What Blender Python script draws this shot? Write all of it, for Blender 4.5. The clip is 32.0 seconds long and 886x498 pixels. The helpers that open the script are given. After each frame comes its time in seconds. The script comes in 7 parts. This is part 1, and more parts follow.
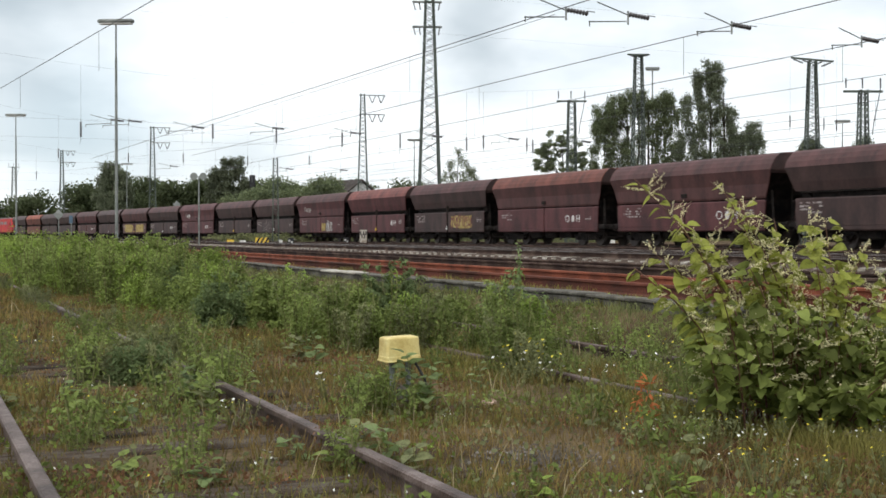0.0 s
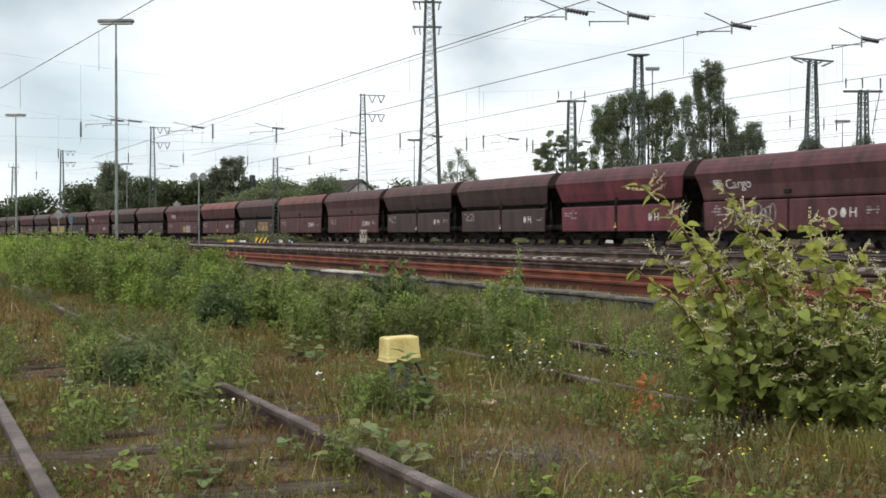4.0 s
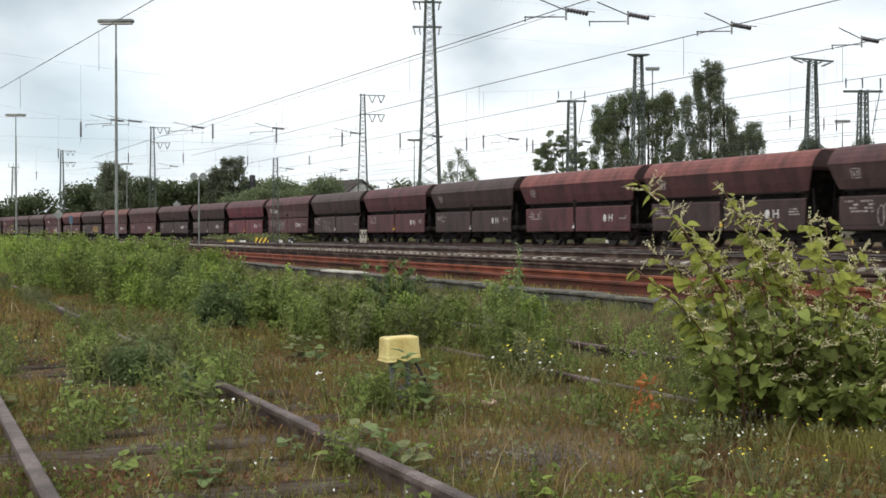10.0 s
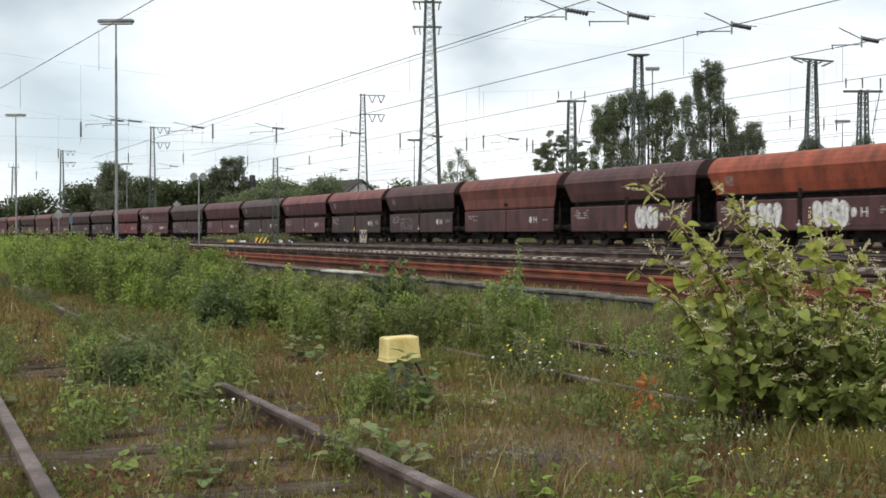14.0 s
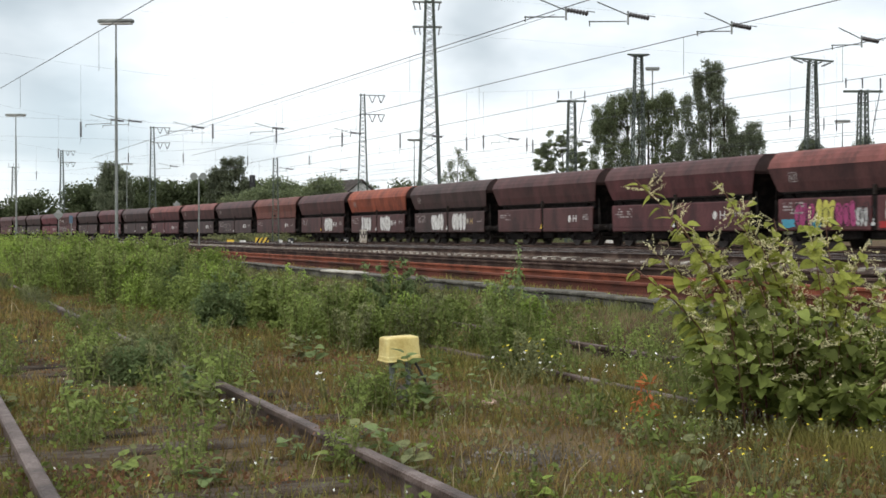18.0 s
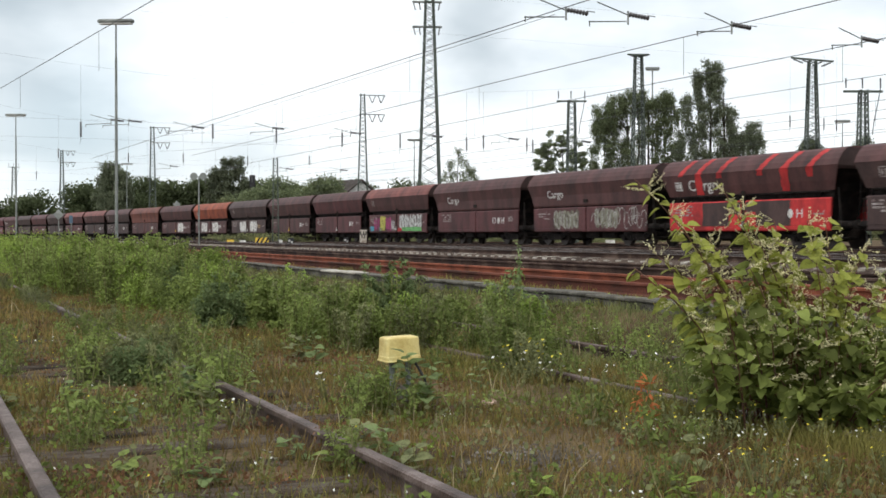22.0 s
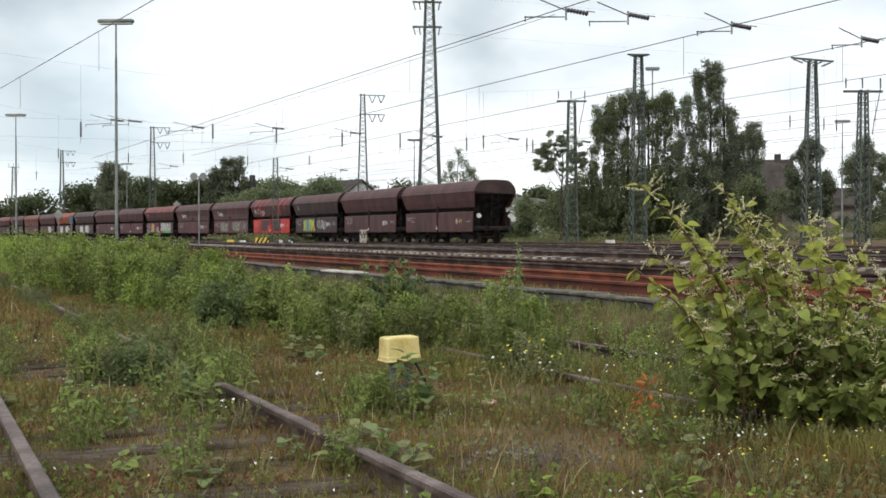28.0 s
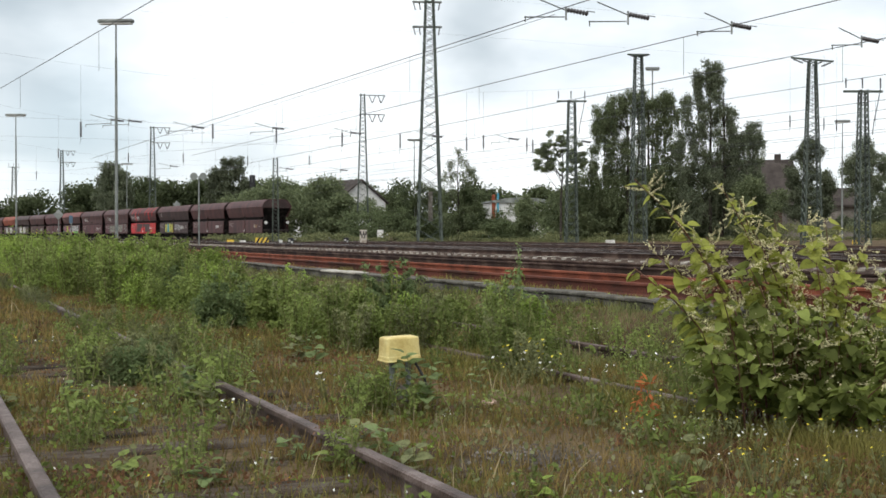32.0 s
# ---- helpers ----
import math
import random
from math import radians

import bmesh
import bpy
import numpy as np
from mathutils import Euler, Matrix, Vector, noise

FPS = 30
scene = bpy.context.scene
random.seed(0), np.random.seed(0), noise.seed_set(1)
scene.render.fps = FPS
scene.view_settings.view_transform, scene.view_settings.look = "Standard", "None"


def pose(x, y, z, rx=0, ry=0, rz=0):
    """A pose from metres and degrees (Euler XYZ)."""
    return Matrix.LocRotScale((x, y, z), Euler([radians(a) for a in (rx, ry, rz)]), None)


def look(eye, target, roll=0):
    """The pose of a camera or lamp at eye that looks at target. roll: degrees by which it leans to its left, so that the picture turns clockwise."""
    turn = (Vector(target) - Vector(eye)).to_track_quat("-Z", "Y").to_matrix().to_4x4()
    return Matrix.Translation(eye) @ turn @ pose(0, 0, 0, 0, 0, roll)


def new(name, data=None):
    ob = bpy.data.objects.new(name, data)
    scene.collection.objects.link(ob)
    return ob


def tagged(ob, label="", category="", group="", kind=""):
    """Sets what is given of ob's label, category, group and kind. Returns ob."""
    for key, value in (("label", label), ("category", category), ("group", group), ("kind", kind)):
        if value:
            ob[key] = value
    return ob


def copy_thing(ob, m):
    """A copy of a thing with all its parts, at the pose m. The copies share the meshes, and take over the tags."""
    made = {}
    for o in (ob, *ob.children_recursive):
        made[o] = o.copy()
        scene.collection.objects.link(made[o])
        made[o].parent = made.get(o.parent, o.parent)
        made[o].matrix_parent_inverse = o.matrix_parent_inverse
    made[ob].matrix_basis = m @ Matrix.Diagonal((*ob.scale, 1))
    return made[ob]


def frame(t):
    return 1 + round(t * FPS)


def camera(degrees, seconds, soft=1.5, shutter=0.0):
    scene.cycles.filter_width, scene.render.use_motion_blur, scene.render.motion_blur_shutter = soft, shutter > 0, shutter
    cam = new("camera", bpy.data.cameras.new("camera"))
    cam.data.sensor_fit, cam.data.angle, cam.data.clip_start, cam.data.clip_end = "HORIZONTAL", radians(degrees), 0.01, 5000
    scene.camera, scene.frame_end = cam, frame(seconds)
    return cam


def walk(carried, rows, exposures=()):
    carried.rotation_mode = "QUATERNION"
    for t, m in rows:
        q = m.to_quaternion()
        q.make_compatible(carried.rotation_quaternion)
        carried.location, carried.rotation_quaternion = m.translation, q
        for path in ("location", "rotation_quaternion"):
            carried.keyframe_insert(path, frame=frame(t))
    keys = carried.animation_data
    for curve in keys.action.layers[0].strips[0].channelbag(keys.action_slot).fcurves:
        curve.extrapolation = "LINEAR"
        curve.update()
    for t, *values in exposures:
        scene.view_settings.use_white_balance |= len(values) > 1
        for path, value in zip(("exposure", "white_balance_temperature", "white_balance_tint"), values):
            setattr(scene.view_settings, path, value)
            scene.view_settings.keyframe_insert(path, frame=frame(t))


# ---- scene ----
cam = camera(41.86, 32.0, soft=1.6, shutter=0.3)
EYE = 1.25
walk(cam, [(0, pose(0, 0, EYE, 89.3, 0, 0)), (32, pose(0, 0, EYE, 89.3, 0, 0))])
scene.view_settings.exposure = 0.4

# ---------------------------------------------------------------- light
world = bpy.data.worlds.new("overcast_sky")
scene.world = world
world.use_nodes = True
wn, wl = world.node_tree.nodes, world.node_tree.links
wn.clear()
w_out = wn.new("ShaderNodeOutputWorld")
w_bg = wn.new("ShaderNodeBackground")
w_sky = wn.new("ShaderNodeTexSky")
w_sky.sky_type, w_sky.sun_disc = "NISHITA", False
w_sky.sun_elevation, w_sky.sun_rotation = radians(48), radians(200)
w_scale = wn.new("ShaderNodeVectorMath")
w_scale.operation = "SCALE"
w_scale.inputs["Scale"].default_value = 0.1
w_co = wn.new("ShaderNodeTexCoord")
w_map = wn.new("ShaderNodeMapping")
w_map.inputs["Scale"].default_value = (3.4, 3.4, 9.5)
w_map.inputs["Rotation"].default_value = (0, 0, radians(13.6))
w_map.inputs["Location"].default_value = (0.35, 0.1, 0.62)
w_noise = wn.new("ShaderNodeTexNoise")
w_noise.inputs["Scale"].default_value = 1.05
w_noise.inputs["Detail"].default_value = 5.0
w_noise.inputs["Roughness"].default_value = 0.5
w_ramp = wn.new("ShaderNodeValToRGB")
w_ramp.color_ramp.elements[0].position = 0.36
w_ramp.color_ramp.elements[0].color = (0.62, 0.68, 0.72, 1)
w_ramp.color_ramp.elements[1].position = 0.56
w_ramp.color_ramp.elements[1].color = (0.90, 0.935, 0.96, 1)
w_mix = wn.new("ShaderNodeMix")
w_mix.data_type = "RGBA"
w_mix.inputs["Factor"].default_value = 0.9
wl.new(w_co.outputs["Generated"], w_map.inputs["Vector"])
wl.new(w_map.outputs["Vector"], w_noise.inputs["Vector"])
wl.new(w_noise.outputs["Fac"], w_ramp.inputs["Fac"])
# grey undersides of single clouds: direction, reach, depth of grey
w_last = w_ramp.outputs["Color"]
w_fray = wn.new("ShaderNodeTexNoise")
w_fray.inputs["Scale"].default_value, w_fray.inputs["Detail"].default_value = 9.0, 4.0
wl.new(w_co.outputs["Generated"], w_fray.inputs["Vector"])
w_warp = wn.new("ShaderNodeVectorMath")
w_warp.operation = "MULTIPLY_ADD"
w_warp.inputs[1].default_value, w_warp.inputs[2].default_value = (0.12, 0.12, 0.09), (-0.06, -0.06, -0.045)
wl.new(w_fray.outputs["Color"], w_warp.inputs[0])
w_move = wn.new("ShaderNodeVectorMath")
wl.new(w_co.outputs["Generated"], w_move.inputs[0])
wl.new(w_warp.outputs["Vector"], w_move.inputs[1])
for _dir, _r, _k in (((0.035, 0.985, 0.182), 0.062, 0.62), ((-0.335, 0.935, 0.2), 0.085, 0.66), ((0.12, 0.975, 0.235), 0.07, 0.8), ((-0.3, 0.94, 0.09), 0.08, 0.88), ((0.5, 0.8, 0.3), 0.2, 0.8), ((-0.7, 0.6, 0.35), 0.25, 0.8)):
    _d = wn.new("ShaderNodeVectorMath")
    _d.operation = "DISTANCE"
    _d.inputs[1].default_value = Vector(_dir).normalized()
    _m = wn.new("ShaderNodeMapRange")
    _m.interpolation_type = "SMOOTHSTEP"
    _m.inputs["From Min"].default_value, _m.inputs["From Max"].default_value = _r * 1.25, _r * 0.15
    _x = wn.new("ShaderNodeMix")
    _x.data_type, _x.blend_type = "RGBA", "MULTIPLY"
    _x.inputs["B"].default_value = (_k * 0.94, _k, _k * 1.03, 1)
    wl.new(w_move.outputs["Vector"], _d.inputs[0])
    wl.new(_d.outputs["Value"], _m.inputs["Value"])
    wl.new(_m.outputs["Result"], _x.inputs["Factor"])
    wl.new(w_last, _x.inputs["A"])
    w_last = _x.outputs["Result"]
wl.new(w_sky.outputs["Color"], w_scale.inputs[0])
wl.new(w_scale.outputs["Vector"], w_mix.inputs["A"])
wl.new(w_last, w_mix.inputs["B"])
wl.new(w_mix.outputs["Result"], w_bg.inputs["Color"])
w_bg.inputs["Strength"].default_value = 1.0
wl.new(w_bg.outputs["Background"], w_out.inputs["Surface"])
sun = new("sun", bpy.data.lights.new("sun", "SUN"))
sun.data.energy, sun.data.angle, sun.data.color = 1.5, radians(25), (1.0, 0.96, 0.9)
sun.matrix_world = look((0, 0, 60), (18, 40, 0))


# ---------------------------------------------------------------- materials
def material(name, base, rough=0.8, metal=0.0, dark=None, light=None, scale=3.0, fine=40.0, bump=0.3, lo=0.35, hi=0.68,
             space="Object", rnd=0.0, sub=0.0, stretch=(1, 1, 1)):
    """A surface with stains at one scale, grain at a finer one and relief."""
    m = bpy.data.materials.new(name)
    m.use_nodes = True
    nt = m.node_tree
    n, l = nt.nodes, nt.links
    b = n["Principled BSDF"]
    b.inputs["Roughness"].default_value, b.inputs["Metallic"].default_value = rough, metal
    if rough >= 0.8:
        b.inputs["Specular IOR Level"].default_value = 0.15
    co = n.new("ShaderNodeTexCoord")
    mp = n.new("ShaderNodeMapping")
    mp.inputs["Scale"].default_value = stretch
    l.new(co.outputs[space], mp.inputs["Vector"])
    n1, n2 = n.new("ShaderNodeTexNoise"), n.new("ShaderNodeTexNoise")
    for k, s, d in ((n1, scale, 6.0), (n2, fine, 3.0)):
        k.inputs["Scale"].default_value, k.inputs["Detail"].default_value = s, d
        l.new(mp.outputs["Vector"], k.inputs["Vector"])
    r = n.new("ShaderNodeValToRGB")
    r.color_ramp.elements[0].position, r.color_ramp.elements[1].position = lo, hi
    dark = dark or [c * 0.65 for c in base]
    light = light or [min(1, c * 1.3) for c in base]
    r.color_ramp.elements[0].color, r.color_ramp.elements[1].color = (*dark, 1), (*light, 1)
    e = r.color_ramp.elements.new((lo + hi) / 2)
    e.color = (*base, 1)
    add = n.new("ShaderNodeMath")
    add.operation = "MULTIPLY_ADD"
    add.inputs[1].default_value, add.inputs[2].default_value = 0.45, -0.225
    l.new(n2.outputs["Fac"], add.inputs[0])
    s2 = n.new("ShaderNodeMath")
    l.new(n1.outputs["Fac"], s2.inputs[0])
    l.new(add.outputs[0], s2.inputs[1])
    last = s2.outputs[0]
    if rnd:
        oi = n.new("ShaderNodeObjectInfo")
        gm = n.new("ShaderNodeNewGeometry")
        rr = n.new("ShaderNodeMath")
        l.new(oi.outputs["Random"], rr.inputs[0])
        l.new(gm.outputs["Random Per Island"], rr.inputs[1])
        r3 = n.new("ShaderNodeMath")
        r3.operation = "MULTIPLY_ADD"
        r3.inputs[1].default_value, r3.inputs[2].default_value = rnd, -rnd
        l.new(rr.outputs[0], r3.inputs[0])
        s3 = n.new("ShaderNodeMath")
        l.new(last, s3.inputs[0])
        l.new(r3.outputs[0], s3.inputs[1])
        last = s3.outputs[0]
    l.new(last, r.inputs["Fac"])
    l.new(r.outputs["Color"], b.inputs["Base Color"])
    if bump:
        bp = n.new("ShaderNodeBump")
        bp.inputs["Strength"].default_value, bp.inputs["Distance"].default_value = bump, 0.02
        l.new(n2.outputs["Fac"], bp.inputs["Height"])
        l.new(bp.outputs["Normal"], b.inputs["Normal"])
    if sub:
        b.inputs["Specular IOR Level"].default_value = 0.12
        tr = n.new("ShaderNodeBsdfTranslucent")
        mx = n.new("ShaderNodeMixShader")
        mx.inputs["Fac"].default_value = sub
        l.new(r.outputs["Color"], tr.inputs["Color"])
        l.new(b.outputs["BSDF"], mx.inputs[1])
        l.new(tr.outputs["BSDF"], mx.inputs[2])
        l.new(mx.outputs["Shader"], n["Material Output"].inputs["Surface"])
    return m


def plain(name, base, rough=0.7, metal=0.0):
    return material(name, base, rough, metal, [c * 0.8 for c in base], [min(1, c * 1.1) for c in base], 2.0, 25.0, 0.1)


M = {}
M["soil"] = material("dry_grass_soil", (0.1, 0.069, 0.037), 0.95, 0, (0.046, 0.031, 0.018), (0.15, 0.108, 0.056), 0.9, 30, 0.8)
M["ballast"] = material("ballast", (0.082, 0.06, 0.047), 0.95, 0, (0.036, 0.026, 0.021), (0.16, 0.125, 0.102), 0.5, 16, 1.0, 0.3, 0.75)
M["rail"] = material("worn_rail", (0.10, 0.068, 0.056), 0.6, 0.3, (0.05, 0.032, 0.026), (0.19, 0.145, 0.13), 4, 60, 0.3)
M["rail_rust"] = material("orange_rust_rail", (0.22, 0.068, 0.039), 0.85, 0, (0.13, 0.045, 0.028), (0.3, 0.1, 0.057), 2, 40, 0.3)
M["rail_dull"] = material("dull_rust_rail", (0.12, 0.042, 0.029), 0.85, 0, (0.06, 0.029, 0.022), (0.17, 0.06, 0.04), 1.2, 40, 0.3)
M["rail_dark"] = material("brown_rail", (0.052, 0.031, 0.024), 0.9, 0.0, (0.03, 0.02, 0.017), (0.11, 0.075, 0.06), 2, 40, 0.3)
M["rail_shine"] = material("polished_rail_head", (0.14, 0.128, 0.12), 0.55, 0.5, (0.08, 0.07, 0.065), (0.24, 0.22, 0.21), 2, 40, 0.1)
M["sleeper_wood"] = material("weathered_sleeper", (0.08, 0.056, 0.04), 0.95, 0, (0.035, 0.028, 0.022), (0.13, 0.11, 0.09), 3, 40, 0.8, rnd=0.2, stretch=(1, 6, 6))
M["sleeper_conc"] = material("concrete_sleeper", (0.36, 0.33, 0.285), 0.95, 0, (0.2, 0.18, 0.15), (0.5, 0.47, 0.42), 3, 40, 0.5, rnd=0.25)
M["concrete"] = material("grey_concrete", (0.112, 0.104, 0.088), 0.95, 0, (0.055, 0.05, 0.042), (0.18, 0.168, 0.145), 2.5, 40, 0.5)
M["gravel"] = material("grey_gravel", (0.17, 0.15, 0.135), 0.95, 0, (0.08, 0.07, 0.06), (0.3, 0.28, 0.26), 3, 40, 0.3, rnd=0.4)
M["pale_stone"] = material("pale_stone", (0.4, 0.28, 0.22), 0.9, 0, None, None, 6, 40, 0.2)
M["steel_grey"] = material("galvanised_steel", (0.21, 0.225, 0.21), 0.6, 0.3, (0.13, 0.14, 0.13), (0.3, 0.31, 0.29), 1.2, 20, 0.2)
M["steel_green"] = material("grey_green_mast_paint", (0.072, 0.09, 0.073), 0.7, 0, (0.042, 0.053, 0.043), (0.105, 0.127, 0.102), 1.0, 20, 0.2)
M["wire"] = material("dark_copper_wire", (0.09, 0.095, 0.095), 0.6, 0.4, None, None, 2, 20, 0)
M["insulator"] = material("brown_porcelain", (0.06, 0.055, 0.055), 0.3, 0, None, None, 2, 20, 0)
# near-black running gear; its colour also holds the shade of recesses and wagon gaps
M["black"] = material("soot_and_shade_black", (0.016, 0.013, 0.012), 0.85, 0, (0.008, 0.007, 0.007), (0.035, 0.028, 0.024), 2.5, 30, 0.4)
M["wheel"] = material("wheel_steel", (0.045, 0.036, 0.032), 0.6, 0.3, None, None, 4, 30, 0.2)
M["white"] = material("white_marking", (0.66, 0.65, 0.62), 0.8, 0, (0.42, 0.4, 0.38), (0.75, 0.74, 0.72), 3, 30, 0)
M["white_dim"] = material("worn_white_marking", (0.30, 0.26, 0.25), 0.85, 0, (0.15, 0.11, 0.1), (0.45, 0.42, 0.4), 5, 30, 0)
M["white_worn"] = material("rubbed_white_marking", (0.42, 0.38, 0.32), 0.85, 0, (0.2, 0.15, 0.12), (0.5, 0.46, 0.4), 5, 30, 0)
M["faded_gold"] = material("faded_yellow_marking", (0.5, 0.36, 0.16), 0.85, 0, (0.3, 0.2, 0.1), (0.58, 0.45, 0.25), 5, 30, 0)
M["silver"] = material("silver_spray", (0.5, 0.5, 0.48), 0.7, 0, (0.3, 0.29, 0.28), (0.66, 0.66, 0.65), 3, 30, 0)
M["yellow"] = material("yellow_plastic", (0.62, 0.50, 0.19), 0.6, 0, (0.5, 0.37, 0.12), (0.68, 0.58, 0.26), 6, 50, 0.15)
M["yellow_sign"] = plain("yellow_sign_paint", (0.75, 0.5, 0.05), 0.6)
M["yellow_faded"] = material("faded_yellow_spray", (0.36, 0.28, 0.1), 0.8, 0, (0.22, 0.15, 0.06), (0.45, 0.38, 0.2), 2, 12, 0)
M["magenta_paint"] = plain("magenta_spray", (0.33, 0.05, 0.15))
M["lime_paint"] = plain("lime_yellow_spray", (0.5, 0.47, 0.09))
M["grey_spray"] = material("grey_spray", (0.3, 0.285, 0.26), 0.75, 0, (0.17, 0.15, 0.14), (0.42, 0.41, 0.39), 3, 30, 0)
M["dull_spray"] = material("dull_grey_green_spray", (0.2, 0.2, 0.15), 0.8, 0, (0.1, 0.08, 0.07), (0.26, 0.25, 0.2), 3, 30, 0)
M["blue_paint"] = plain("blue_spray", (0.06, 0.28, 0.38))
M["blue_dull"] = plain("faded_blue_enamel", (0.07, 0.12, 0.17))
M["green_paint"] = plain("green_spray", (0.14, 0.4, 0.13))
M["signal_black"] = plain("signal_black", (0.012, 0.012, 0.014), 0.6)
M["roof_tile"] = material("brown_roof_tiles", (0.06, 0.05, 0.045), 0.9, 0, None, None, 1.0, 12, 0.6)
M["render"] = material("off_white_render", (0.6, 0.6, 0.58), 0.95, 0, (0.45, 0.45, 0.43), (0.68, 0.68, 0.66), 0.7, 14, 0.2)
M["render_beige"] = material("beige_render", (0.21, 0.188, 0.165), 0.95, 0, (0.15, 0.135, 0.118), (0.26, 0.235, 0.21), 0.7, 14, 0.2)
M["brick"] = material("brown_brick", (0.13, 0.085, 0.07), 0.95, 0, None, None, 1.2, 18, 0.4)
M["glass"] = plain("window_glass", (0.03, 0.035, 0.04), 0.08)


def leafmat(name, base, sub=0.45, var=0.35, rnd=0.35):
    return material(name, base, 0.6, 0, [c * (1 - var) for c in base], [c * (1 + var) for c in base], 2.5, 18, 0, rnd=rnd, sub=sub)


M["leaf_weed"] = leafmat("weed_leaf", (0.192, 0.24, 0.068))
M["leaf_bright"] = leafmat("bright_weed_leaf", (0.235, 0.315, 0.068))
M["leaf_dull"] = leafmat("dull_weed_leaf", (0.195, 0.208, 0.098))
M["leaf_cool"] = leafmat("cool_weed_leaf", (0.18, 0.235, 0.098))
M["leaf_knot"] = leafmat("knotweed_leaf", (0.31, 0.33, 0.078), 0.6, 0.4)
M["leaf_knot_old"] = leafmat("old_knotweed_leaf", (0.25, 0.295, 0.08), 0.55, 0.45)
M["leaf_tree"] = leafmat("tree_leaf", (0.15, 0.178, 0.092), 0.3)
M["leaf_dark"] = leafmat("dark_tree_leaf", (0.135, 0.155, 0.096), 0.28)
M["leaf_far"] = leafmat("far_tree_leaf", (0.115, 0.142, 0.068), 0.25)
M["grass_dry"] = leafmat("dry_grass", (0.235, 0.168, 0.062), 0.3, 0.4, 0.4)
M["grass_green"] = leafmat("green_grass", (0.178, 0.163, 0.048), 0.3, 0.4, 0.4)
M["grass_bank"] = leafmat("bank_grass_blade", (0.175, 0.19, 0.078), 0.3, 0.35, 0.35)
M["straw"] = leafmat("pale_straw", (0.38, 0.32, 0.19), 0.3, 0.3, 0.3)
M["petal_yellow"] = plain("yellow_petal", (0.75, 0.62, 0.05), 0.7)
M["petal_white"] = plain("white_petal", (0.7, 0.7, 0.66), 0.7)
M["blossom"] = leafmat("cream_blossom", (0.66, 0.61, 0.37), 0.3, 0.25)
M["rust_leaf"] = leafmat("withered_leaf", (0.55, 0.19, 0.07), 0.4)
M["dock"] = leafmat("red_brown_dock", (0.175, 0.092, 0.05), 0.3)
M["bark"] = material("bark", (0.055, 0.047, 0.04), 0.95, 0, None, None, 5, 40, 0.8)
M["stem_red"] = material("red_brown_stem", (0.13, 0.06, 0.035), 0.7, 0, None, None, 6, 40, 0)
M["stem"] = material("weed_stem", (0.17, 0.175, 0.07), 0.8, 0, None, None, 6, 40, 0)


# ---------------------------------------------------------------- mesh helpers
def mesh_from(name, verts, faces, mat=None, smooth=False):
    me = bpy.data.meshes.new(name)
    me.from_pydata([tuple(v) for v in verts], [], faces)
    me.update()
    if mat is not None:
        me.materials.append(mat)
    if smooth:
        me.polygons.foreach_set("use_smooth", [True] * len(me.polygons))
    return me


def part(name, me, mat, parent, label="", m=None):
    """Links a mesh as one object under a thing or a part; the material may be the object's own."""
    if not me.materials:
        me.materials.append(mat)
    ob = new(name, me)
    if mat is not None and me.materials[0] is not mat:
        ob.material_slots[0].link = "OBJECT"
        ob.material_slots[0].material = mat
    if parent is not None:
        ob.parent = parent
    if m is not None:
        ob.matrix_basis = m
    if label:
        ob["label"] = label
    return ob


